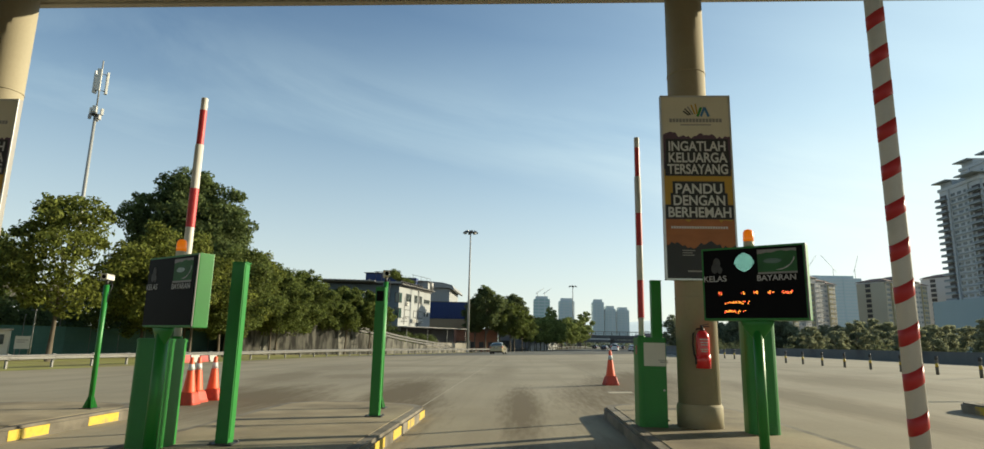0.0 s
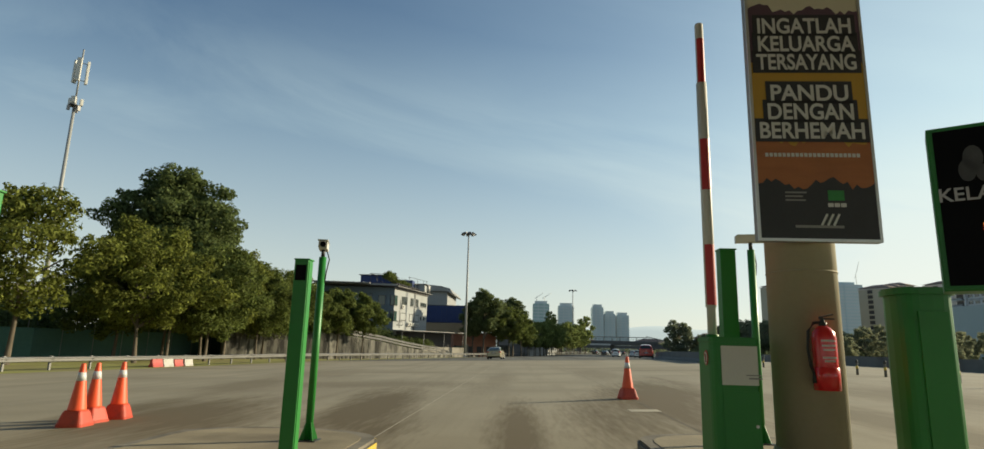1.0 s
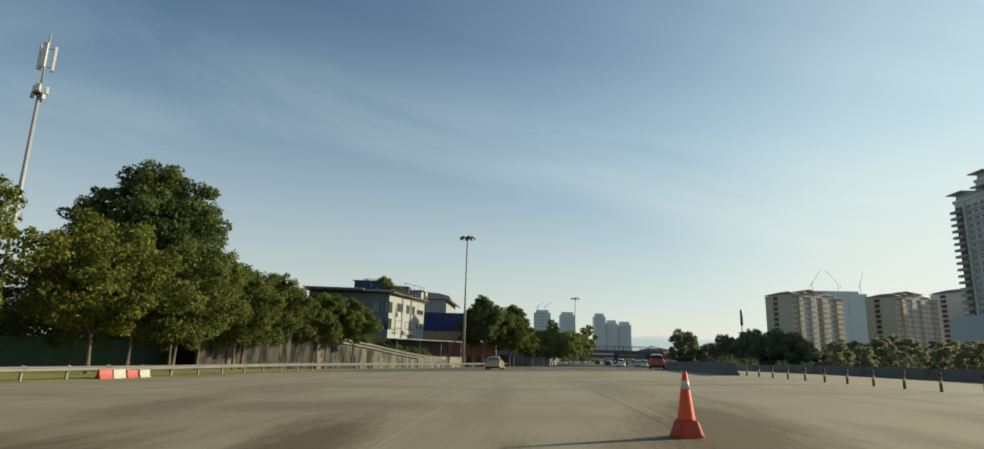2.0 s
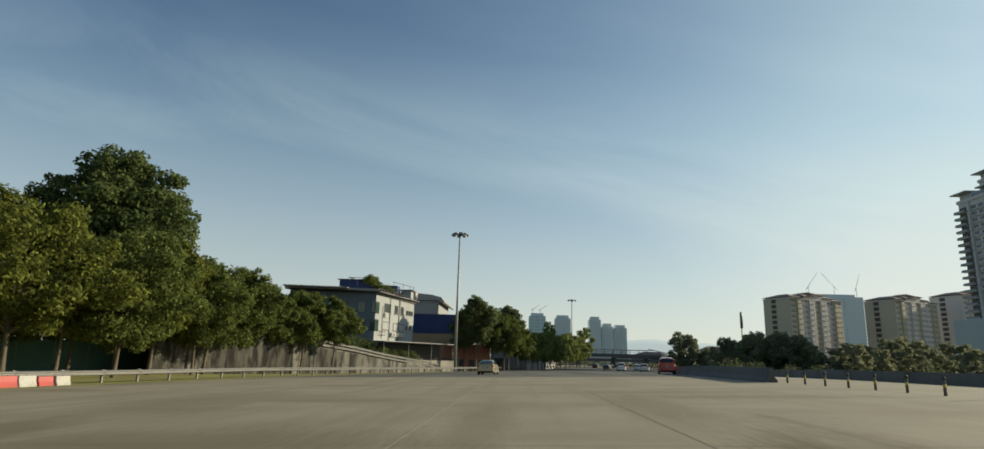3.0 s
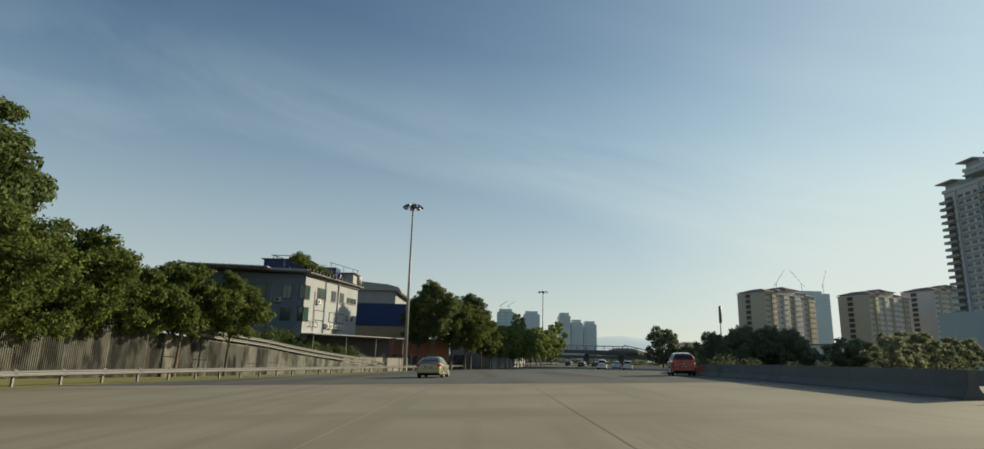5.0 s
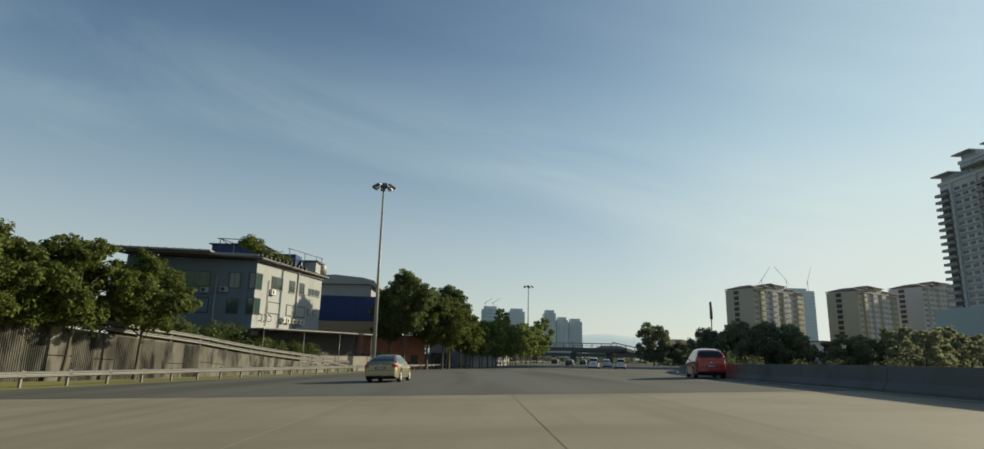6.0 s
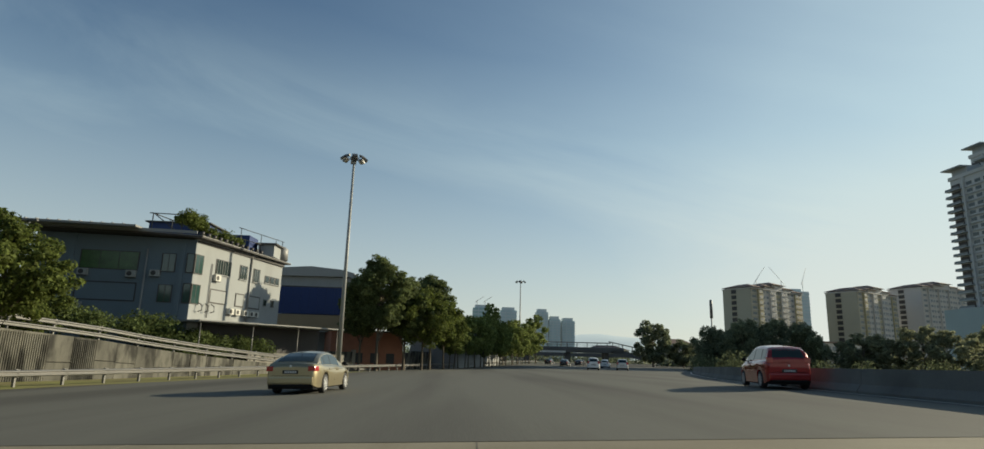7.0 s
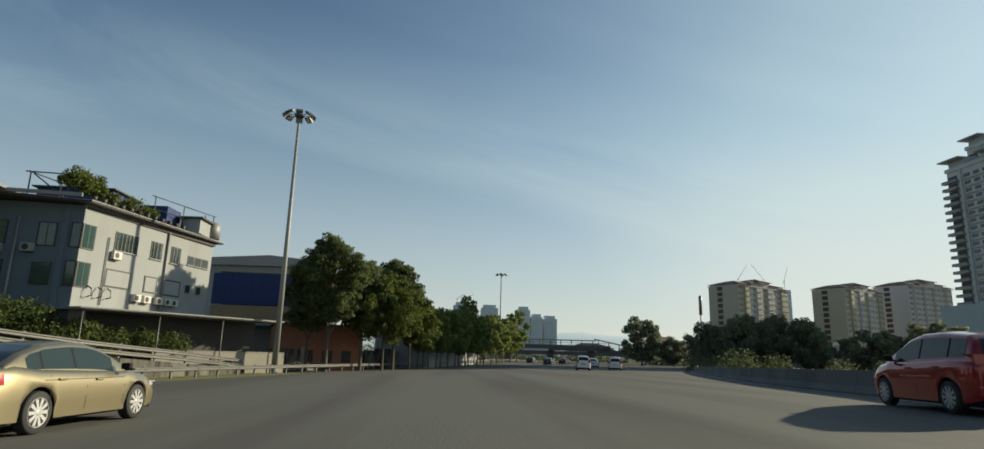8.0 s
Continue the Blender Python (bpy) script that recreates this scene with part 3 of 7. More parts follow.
def nose_mark(parent, x0, x1, nose, a0, a1, z0, z1, mat):
    """A painted stretch round the curved end of an island."""
    mid, half = (x0 + x1) / 2, (x1 - x0) / 2
    bm = bmesh.new()
    prev = None
    for a in np.linspace(a0, a1, 6):
        c, q = math.cos(a) ** 0.8, math.sin(a)
        row = [bm.verts.new((mid + (half + o) * c, nose - 0.75 + (0.75 + o) * q, z)) for o, z in ((0.005, z0), (0.005, z1), (-0.003, z1), (-0.003, z0))]
        if prev:
            for i in range(4):
                bm.faces.new((prev[i], row[i], row[(i + 1) % 4], prev[(i + 1) % 4]))
        else:
            bm.faces.new(row[::-1])
        prev = row
    bm.faces.new(prev)
    bmesh.ops.recalc_face_normals(bm, faces=bm.faces[:])
    part("kerb_mark", bm, mat, parent)


nose_mark(isl_l, -4.35, -1.9, 8.0, 0.32, 0.95, -0.04, 0.075, M["yellow_paint"])
nose_mark(isl_f, -9.6, -6.95, 8.1, 0.30, 0.95, -0.2, -0.065, M["yellow_paint"])



# ---- toll lane fittings ----
def pillar(x, y, base):
    root = thing("pillar", (x, y, base), "round beige concrete pillar with a thicker foot", "pillar", "canopy pillars", "structure")
    part("shaft", lathe([(0.262, 0.28), (0.258, 3.0), (0.255, 6.38 - base)], 32), M["pillar"], root)
    part("foot", lathe([(0.285, 0.0), (0.285, 0.25), (0.272, 0.285), (0.2, 0.29)], 32), M["pillar"], root)
    for z in (1.62, 3.2, 4.75):
        part("seam", lathe([(0.2632, z - 0.008), (0.2632, z + 0.008)], 32), M["pillar"], root)
    return root


pillar(1.98, 5.06, 0.196)
pillar(-8.12, 5.06, -0.024)


def bars(parent, x, z, w, h, y, mat, n=1, gap=0.0, name="lettering"):
    for k in range(n):
        part(name, box(x + k * (w + gap), x + k * (w + gap) + w, y - 0.003, y, z, z + h), mat, parent)


def sign_board(x, y, z):
    """Tall printed board, its lower edge at z, centred on x."""
    root = thing("sign_board", (x, y, z), "tall printed road safety board in a white frame on the pillar", "sign board", "pillar boards")
    w, h = 0.46, 2.49
    part("backing", box(-w, w, 0.006, 0.07, 0, h, 0.004), M["grey_print"], root)
    for a in ((-w, -w + 0.022, 0, h), (w - 0.022, w, 0, h)):
        part("frame", box(a[0], a[1], -0.006, 0.006, a[2], a[3]), M["aluminium"], root)
    part("frame", box(-w + 0.022, w - 0.022, -0.006, 0.006, 0, 0.022), M["aluminium"], root)
    part("frame", box(-w + 0.022, w - 0.022, -0.006, 0.006, h - 0.022, h), M["aluminium"], root)
    i = w - 0.022

    def torn(z0, z1, mat, name, seed, y=0.0):
        rnd = random.Random(seed)
        bm = bmesh.new()
        n = 26
        lo = [bm.verts.new((-i + 2 * i * k / n, y, z0)) for k in range(n + 1)]
        hi = [bm.verts.new((-i + 2 * i * k / n, y, z1 + rnd.uniform(-0.028, 0.028) * (seed > 0) + 0.03 * math.sin(k * 0.5) * (seed > 0))) for k in range(n + 1)]
        for k in range(n):
            bm.faces.new((lo[k], lo[k + 1], hi[k + 1], hi[k]))
        part(name, bm, mat, root)

    torn(0.02, h - 0.02, M["cream"], "print_ground", 0, 0.004)
    torn(0.02, 1.93, M["purple"], "print_band", 5, 0.002)
    torn(0.02, 1.46, M["amber_print"], "print_band", 0, 0.0)
    torn(0.02, 0.80, M["orange_print"], "print_band", 3, -0.002)
    torn(0.02, 0.46, M["dark_print"], "print_band", 7, -0.004)
    for k, (t, zz, s) in enumerate((("INGATLAH", 1.715, 0.185), ("KELUARGA", 1.558, 0.185), ("TERSAYANG", 1.40, 0.185), ("PANDU", 1.135, 0.185), ("DENGAN", 0.978, 0.185), ("BERHEMAH", 0.82, 0.185))):
        lw = (0.74, 0.76, 0.78, 0.60, 0.66, 0.80)[k]
        part("letter_shadow", box(-lw / 2 - 0.035, lw / 2 + 0.035, -0.0065, -0.004, zz - 0.03, zz + 0.162, 0.001), M["dark_print"], root)
        ob = words(t, s, M["white_print"], root, (0, -0.009, zz), bold=0.004)
        ob.matrix_basis = ob.matrix_basis @ Matrix.Diagonal((lw / max(0.05, ob.dimensions.x), 1, 1, 1))
    bars(root, -0.37, 0.668, 0.024, 0.03, -0.003, M["white_print"], 22, 0.009)
    # marks of the sponsors, as plain shapes
    for k, (lean, size, mname) in enumerate(((-52, 0.09, "dark_print"), (-42, 0.11, "dark_print"), (-31, 0.125, "grey_print"), (-20, 0.135, "amber_print"), (-8, 0.14, "amber_print"))):
        part("emblem", box(-0.008, 0.011, 0.001, 0.003, 0.045, 0.05 + size), M[mname], root, loc=pose(-0.05 + 0.02 * k, -0.0003 * k, 2.185, 0, lean, 0))
    for a, mname in ((-22, "blue_print"), (22, "blue_print"), (-22, "green_print")):
        part("emblem", box(-0.016, 0.016, 0.0, 0.003, -0.07, 0.07), M[mname], root, loc=pose(0.07 + (0.028 if a < 0 else 0.08) - (0.045 if mname == "green_print" else 0), 0, 2.26, 0, -a, 0))
    bars(root, -0.345, 2.115, 0.034, 0.05, 0.003, M["grey_print"], 16, 0.0095)
    bars(root, -0.2, 2.07, 0.4, 0.014, 0.003, M["grey_print"])
    for zz, ww in ((0.375, 0.16), (0.345, 0.13), (0.315, 0.15)):
        bars(root, -0.24, zz, ww, 0.012, -0.005, M["grey_print"])
    part("emblem", box(0.08, 0.2, -0.008, -0.005, 0.32, 0.40), M["green_print"], root)
    bars(root, 0.075, 0.27, 0.04, 0.03, -0.005, M["white_print"], 3, 0.008)
    for k in range(3):
        part("emblem", box(-0.008, 0.008, -0.008, -0.005, -0.05, 0.05), M["white_print"], root, loc=pose(0.04 + 0.045 * k, 0, 0.17, 0, 28, 0))
    bars(root, -0.18, 0.105, 0.36, 0.02, -0.005, M["grey_print"])
    part("bracket", box(-0.2, 0.2, 0.07, 0.11, 0.3, 0.36), M["dark_metal"], root)
    part("bracket", box(-0.2, 0.2, 0.07, 0.11, 2.1, 2.16), M["dark_metal"], root)
    return root


board = sign_board(1.985, 4.70, 2.02)
copy_thing(board, pose(-7.97, 4.70, 1.98))


def extinguisher(m):
    root = thing("fire_extinguisher", m, "red fire extinguisher with a black hose hung on the pillar", "fire extinguisher")
    part("cylinder", lathe([(0.02, 0.0), (0.078, 0.005), (0.083, 0.03), (0.083, 0.36), (0.074, 0.405), (0.045, 0.44), (0.03, 0.45)], 24), M["extinguisher"], root)
    part("valve", lathe([(0.028, 0.448), (0.028, 0.475), (0.016, 0.478), (0.016, 0.5)], 14), M["dark_metal"], root)
    part("lever", box(-0.015, 0.015, -0.02, 0.10, 0.497, 0.509, 0.002, pose(0, 0, 0, 0, 0, -70)), M["dark_metal"], root)
    part("lever", box(-0.015, 0.015, -0.02, 0.095, 0.0, 0.01, 0.002, pose(0, 0, 0.512, 12, 0, -70)), M["dark_metal"], root)
    part("hose", tube([(-0.02, 0, 0.475), (-0.07, -0.01, 0.47), (-0.115, -0.015, 0.41), (-0.125, -0.015, 0.28), (-0.11, -0.01, 0.16), (-0.09, -0.01, 0.11)], 0.0115, 8), M["rubber"], root)
    part("nozzle", tube([(-0.09, -0.01, 0.12), (-0.085, -0.01, 0.04)], [0.012, 0.02], 10), M["rubber"], root)
    part("base_skirt", lathe([(0.09, -0.01), (0.09, 0.15), (0.084, 0.155)], 24), M["extinguisher"], root)
    for z, w in ((0.335, 0.075), (0.30, 0.07), (0.27, 0.06), (0.215, 0.07), (0.19, 0.055)):
        bm = bmesh.new()
        for k in range(8):
            a0, a1 = (radians(-90 - 38 * w / 0.075 + 9.5 * k * w / 0.075), radians(-90 - 38 * w / 0.075 + 9.5 * (k + 0.8) * w / 0.075))
            bm.faces.new([bm.verts.new((0.0838 * math.cos(a), 0.0838 * math.sin(a), zz)) for a, zz in ((a0, z), (a1, z), (a1, z + 0.014), (a0, z + 0.014))])
        part("lettering", bm, M["white_print"], root)
    part("hook", box(-0.012, 0.012, 0.05, 0.112, 0.38, 0.41, 0.002), M["dark_metal"], root)
    return root


extinguisher(pose(1.95, 4.70, 0.94, 0, 0, 0))


def half_wrap(r, a, b, start=-150, end=50):
    """A strip of sheeting bent round part of a tube."""
    bm = bmesh.new()
    prev = None
    for k in range(13):
        q = radians(start + (end - start) * k / 12)
        c, s = math.cos(q), math.sin(q)
        row = [bm.verts.new(v) for v in ((r * c, r * s, a), (r * c, r * s, b), ((r - 0.003) * c, (r - 0.003) * s, b), ((r - 0.003) * c, (r - 0.003) * s, a))]
        if prev:
            for i in range(4):
                bm.faces.new((prev[i], row[i], row[(i + 1) % 4], prev[(i + 1) % 4]))
        else:
            bm.faces.new(row[::-1])
        prev = row
    bm.faces.new(prev)
    bmesh.ops.recalc_face_normals(bm, faces=bm.faces[:])
    return bm


def barrier(m, label, plate=True, arm_x=-0.04):
    """Barrier cabinet with its arm raised."""
    root = thing("barrier_gate", m, label, "barrier gate", "barrier gates")
    out = [(-0.175, 0.17), (-0.175, -0.095), (-0.17, -0.125), (-0.155, -0.15), (-0.135, -0.164), (-0.11, -0.17), (0.155, -0.17), (0.175, -0.155), (0.175, 0.17)]
    part("cabinet", prism(out, 0, 1.07, 0.01), M["green_paint"], root)
    part("lid", prism([(x * 1.035, y * 1.035) for x, y in out], 1.065, 1.10, 0.012), M["green_paint"], root)
    part("door", box(-0.105, 0.165, -0.176, -0.17, 0.06, 0.70, 0.003), M["green_paint"], root)
    part("lock", lathe([(0.012, -0.184), (0.012, -0.176)], 12, "y"), M["aluminium"], root, loc=(0.135, 0, 0.45))
    if plate:
        pl = part("plate", box(-0.108, 0.162, -0.181, -0.17, 0.745, 1.035, 0.002), M["white_paint"], root, "faded white plate")
        bars(pl, 0.09, 0.79, 0.10, 0.012, -0.181, M["grey_print"])
        bars(pl, 0.07, 0.815, 0.12, 0.008, -0.181, M["grey_print"])
        disc = part("warning_disc", lathe([(0.058, -0.004), (0.058, 0.0)], 24, "y"), M["red_paint"], root, "round no-entry disc for walkers", loc=pose(-0.1765, -0.03, 0.94, 0, 0, -90) @ Matrix.Diagonal((0.85, 1, 1, 1)))
        part("disc_face", lathe([(0.046, -0.007), (0.046, -0.0045)], 24, "y"), M["cream"], disc)
        part("disc_mark", box(-0.012, 0.012, -0.0085, -0.007, -0.032, 0.030), M["dark_print"], disc)
        part("disc_bar", box(-0.046, 0.046, -0.0095, -0.0085, -0.006, 0.006), M["red_paint"], disc, loc=pose(0, 0, 0, 0, 45, 0))
    arm = part("arm", lathe([(0.036, 1.1), (0.036, 1.34), (0.044, 1.345), (0.044, 3.3), (0.036, 3.302), (0.036, 3.86), (0.032, 3.87)], 20), M["white_paint"], root, "white tubular arm with red wraps", loc=pose(arm_x, 0.11, 0))
    for a, b, r in ((1.36, 1.86, 0.0455), (2.33, 2.78, 0.0455), (3.302, 3.72, 0.0375)):
        part("red_wrap", half_wrap(r, a, b), M["red_paint"], arm)
    part("arm_collar", lathe([(0.05, 1.10), (0.05, 1.125)], 16), M["green_paint"], root, loc=(arm_x, 0.11, 0))
    return root


barrier(pose(1.36, 5.03, 0.196), "green steel barrier cabinet with raised red and white arm", True, -0.08)
barrier(pose(-3.97, 3.0, 0.116) @ Matrix.Diagonal((1, 1, 0.955, 1)), "green steel barrier cabinet behind a display, its arm raised", False, 0.10)


def column_post(m, h, label, slot=True):
    root = thing("sensor_column", m, label, "sensor column", "sensor columns")
    part("column", box(-0.068, 0.068, -0.064, 0.064, 0.015, h, 0.006), M["green_paint"], root)
    part("cover_strip", box(0.068, 0.074, -0.046, 0.046, 0.06, h - 0.02), M["green_paint"], root)
    part("cap", box(-0.074, 0.079, -0.07, 0.07, h, h + 0.012, 0.003), M["green_paint"], root)
    part("base_plate", box(-0.12, 0.12, -0.11, 0.11, 0, 0.015), M["dark_metal"], root)
    if slot:
        part("window", box(-0.052, 0.052, -0.069, -0.064, h - 0.2, h - 0.05), M["screen"], root)
    for sx in (-0.1, 0.1):
        for sy in (-0.09, 0.09):
            part("bolt", lathe([(0.011, 0.015), (0.011, 0.032)], 8), M["galvanised"], root, loc=(sx, sy, 0))
    return root


column_post(pose(1.59, 5.67, 0.196), 1.9, "plain square green steel sensor column", False)
column_post(pose(-2.40, 5.85, 0.116), 1.84, "square green steel sensor column with a dark window")
column_post(pose(-3.33, 3.25, 0.116), 1.86, "square green steel sensor column, slightly weathered", False)


def camera_post(m, h, turn, label):
    """Slim green post with a box camera on its head."""
    root = thing("camera_post", m, label, "camera post", "camera posts")
    part("post", tube([(0, 0, 0.01), (0, 0, h)], 0.042, 14), M["green_paint"], root)
    part("base_plate", box(-0.11, 0.11, -0.11, 0.11, 0, 0.012), M["dark_metal"], root)
    for a in (0, 90, 180, 270):
        bm = bmesh.new()
        vs = [bm.verts.new(v) for v in ((0.04, -0.004, 0.012), (0.11, -0.004, 0.012), (0.04, -0.004, 0.2), (0.04, 0.004, 0.012), (0.11, 0.004, 0.012), (0.04, 0.004, 0.2))]
        for f in ((0, 1, 2), (5, 4, 3), (0, 3, 4, 1), (1, 4, 5, 2), (2, 5, 3, 0)):
            bm.faces.new([vs[i] for i in f])
        part("brace", bm, M["green_paint"], root, loc=pose(0, 0, 0, 0, 0, a + 45))
    part("bracket", tube([(0, 0, h), (0, 0, h + 0.09)], 0.022, 10), M["dark_metal"], root)
    head = part("camera_housing", box(-0.05, 0.05, -0.17, 0.17, 0, 0.085, 0.012), M["cam_white"], root, "off-white camera housing", loc=pose(0, 0, h + 0.085, 0, 0, turn))
    part("sun_shield", box(-0.058, 0.058, -0.2, 0.15, 0.087, 0.094, 0.002), M["cam_white"], head)
    part("lens", lathe([(0.033, -0.178), (0.033, -0.165)], 16, "y"), M["screen"], head, loc=(0, 0, 0.042))
    part("cable", tube([(0.02, 0.08, h + 0.08), (0.06, 0.06, h - 0.02), (0.055, 0.0, h - 0.16), (0.043, 0.0, h - 0.3)], 0.007, 6), M["rubber"], root)
    return root


camera_post(pose(-2.59, 6.95, 0.116), 2.03, 15, "slim green post with an off-white camera on top")
camera_post(pose(2.42, 7.3, 0.196), 2.18, 80, "slim green post with an off-white camera and loose cable")
camera_post(pose(-7.46, 7.0, -0.024), 2.05, 15, "slim green post with an off-white camera on top")


def toll_display(m, lit, label, lift=0.0, stand=0.0, pole_r=0.042):
    """Box display on a pole; its face is turned to the driver."""
    root = thing("toll_display", m, label, "toll display", "toll displays")
    W2, z0, z1 = 0.425, 1.2, 1.84
    k = W2 / 0.5
    part("case", box(-W2, W2, 0.0, 0.135, z0 + lift, z1 + lift, 0.008), M["green_paint"], root)
    part("bezel", box(-W2 + 0.008, W2 - 0.008, -0.008, 0.0, z0 + lift + 0.008, z1 + lift - 0.008), M["green_paint"], root)
    part("edge_strip", box(W2 - 0.010, W2 + 0.002, -0.011, -0.002, z0 + lift + 0.01, z1 + lift - 0.01), M["galvanised"], root)
    face = part("screen", box(-W2 + 0.02, W2 - 0.02, -0.014, -0.008, z0 + 0.02, z1 - 0.02), M["screen"], root, "dark glossy screen", loc=(0, 0, lift))
    part("pole", tube([(stand, 0.08, 0.01), (stand, 0.08, z0 + lift)], pole_r, 16), M["green_paint"], root)
    part("base_plate", box(stand - 0.13, stand + 0.13, -0.05, 0.21, 0, 0.012), M["dark_metal"], root)
    top = z0 + lift
    part("bracket", lathe([(pole_r + 0.001, top - 0.15), (pole_r + 0.02, top - 0.125), (pole_r + 0.055, top - 0.085), (pole_r + 0.085, top - 0.035), (pole_r + 0.1, top - 0.001)], 20), M["green_paint"], root, loc=pose(stand, 0.08, 0) @ Matrix.Diagonal((1.0, 0.42, 1, 1)))
    be = part("beacon", lathe([(0.043, z1 + 0.05), (0.045, z1 + 0.075), (0.043, z1 + 0.13), (0.03, z1 + 0.155), (0.005, z1 + 0.162)], 20), M["beacon"], root, "orange beacon", loc=(-0.03, 0.07, lift))
    part("beacon_base", lathe([(0.044, z1), (0.044, z1 + 0.05)], 20), M["cream"], be)
    y = -0.014
    words("KELAS", 0.072, M["faded_print"], face, (-0.365 * k, y - 0.002, 1.54), bold=0.001)
    words("BAYARAN", 0.068, M["faded_print"], face, (0.225 * k, y - 0.002, 1.535), bold=0.001)
    x0, x1 = 0.06 * k, 0.42 * k
    part("picture", box(x0, x1, y - 0.003, y, 1.605, 1.80), M["faded_green"], face, "green landscape picture")
    sky = [(x0, 1.80), (x0, 1.762)] + [(x0 + (x1 - x0) * q / 8, 1.762 + (0.004, 0.012, 0.008, 0.02, 0.026, 0.015, 0.02, 0.012)[q - 1]) for q in range(1, 9)] + [(x1, 1.80)]
    road_pts = [(x1 - 0.02, 1.735), (x1 - 0.03, 1.70), (x1 - 0.055, 1.665), (x1 - 0.105, 1.635), (x1 - 0.17, 1.622), (x1 - 0.12, 1.622), (x1 - 0.075, 1.64), (x1 - 0.038, 1.675), (x1 - 0.016, 1.71)]
    for nm, pts, mt in (("picture_sky", sky, "grey_print"), ("picture_road", road_pts, "faded_print")):
        bm = bmesh.new()
        front = [bm.verts.new((px, y - 0.0045, pz)) for px, pz in pts]
        rear = [bm.verts.new((px, y - 0.003, pz)) for px, pz in pts]
        bm.faces.new(front)
        for q in range(len(pts)):
            bm.faces.new((front[q], front[(q + 1) % len(pts)], rear[(q + 1) % len(pts)], rear[q]))
        bmesh.ops.recalc_face_normals(bm, faces=bm.faces[:])
        part(nm, bm, M[mt], face)
    part("picture_edge", box(x0, x1, y - 0.006, y - 0.003, 1.59, 1.606), M["grey_print"], face)
    part("picture_mark", lathe([(0.045, y - 0.0055), (0.045, y - 0.003)], 20, "y"), M["glass_leaf"], face, loc=pose(0.20 * k, 0, 1.70) @ Matrix.Diagonal((1.6, 1, 0.5, 1)))
    for ex, ez, er in ((-0.29, 1.70, 0.045), (-0.31, 1.655, 0.04), (-0.265, 1.64, 0.03)):
        part("emblem", lathe([(er, y - 0.003), (er, y)], 14, "y"), M["emblem_grey"], face, loc=pose(ex, 0, ez) @ Matrix.Diagonal((0.7, 1, 1.1, 1)))
    if lit:
        for r in range(-6, 7):
            for c in range(-6, 7):
                if r * r + c * c <= 38:
                    part("led", mesh_led["cyan"], M["led_cyan"], face, loc=(-0.06 + 0.0125 * c, y, 1.70 + 0.0125 * r))
        rnd = random.Random(4)
        for row, (zz, spans) in enumerate(((1.435, ((-0.33, 2), (-0.12, 4), (0.0, 3), (0.14, 4), (0.27, 6))), (1.352, ((-0.27, 9), (-0.13, 6))), (1.275, ((-0.28, 5), (-0.2, 8))))):
            for x0, n in spans:
                for j in range(round(n * 1.6)):
                    for q in range(3):
                        if rnd.random() < (0.25, 0.75, 0.35)[q]:
                            part("led", mesh_led["red" if rnd.random() < 0.35 else "amber"], None, face, loc=((x0 + 0.010 * j) * k, y, zz - 0.010 + 0.010 * q))
    return root


mesh_led = {k: mesh_of("led", box(-0.003, 0.003, -0.003, 0.0, -0.003, 0.003), M["led_" + k]) for k in ("cyan", "red", "amber")}
toll_display(pose(1.684, 2.19, 0.196, 0, 0, -32), True, "lit toll fare display with a green case on a pole", 0.028)
toll_display(pose(-3.43, 2.15, 0.116, 0, 0, -32), False, "unlit toll fare display with a green case on a pole", -0.05, -0.2, 0.055)

# green equipment cabinet beside the pillar
cab = thing("equipment_cabinet", pose(2.585, 4.62, 0.196) @ Matrix.Diagonal((0.93, 1, 1, 1)), "rounded green steel equipment cabinet with a lid", "equipment cabinet")
part("body", prism([(0.2 * (1 if math.cos(a) > 0 else -1) * abs(math.cos(a)) ** 0.6, 0.17 * (1 if math.sin(a) > 0 else -1) * abs(math.sin(a)) ** 0.6) for a in np.linspace(0, 2 * math.pi, 24, endpoint=False)], 0, 1.42), M["green_paint"], cab)
part("lid", prism([(0.225 * (1 if math.cos(a) > 0 else -1) * abs(math.cos(a)) ** 0.6, 0.19 * (1 if math.sin(a) > 0 else -1) * abs(math.sin(a)) ** 0.6) for a in np.linspace(0, 2 * math.pi, 24, endpoint=False)], 1.42, 1.47, 0.012), M["green_paint"], cab)
part("door", box(-0.11, 0.11, -0.176, -0.165, 0.1, 1.3, 0.003), M["green_paint"], cab)

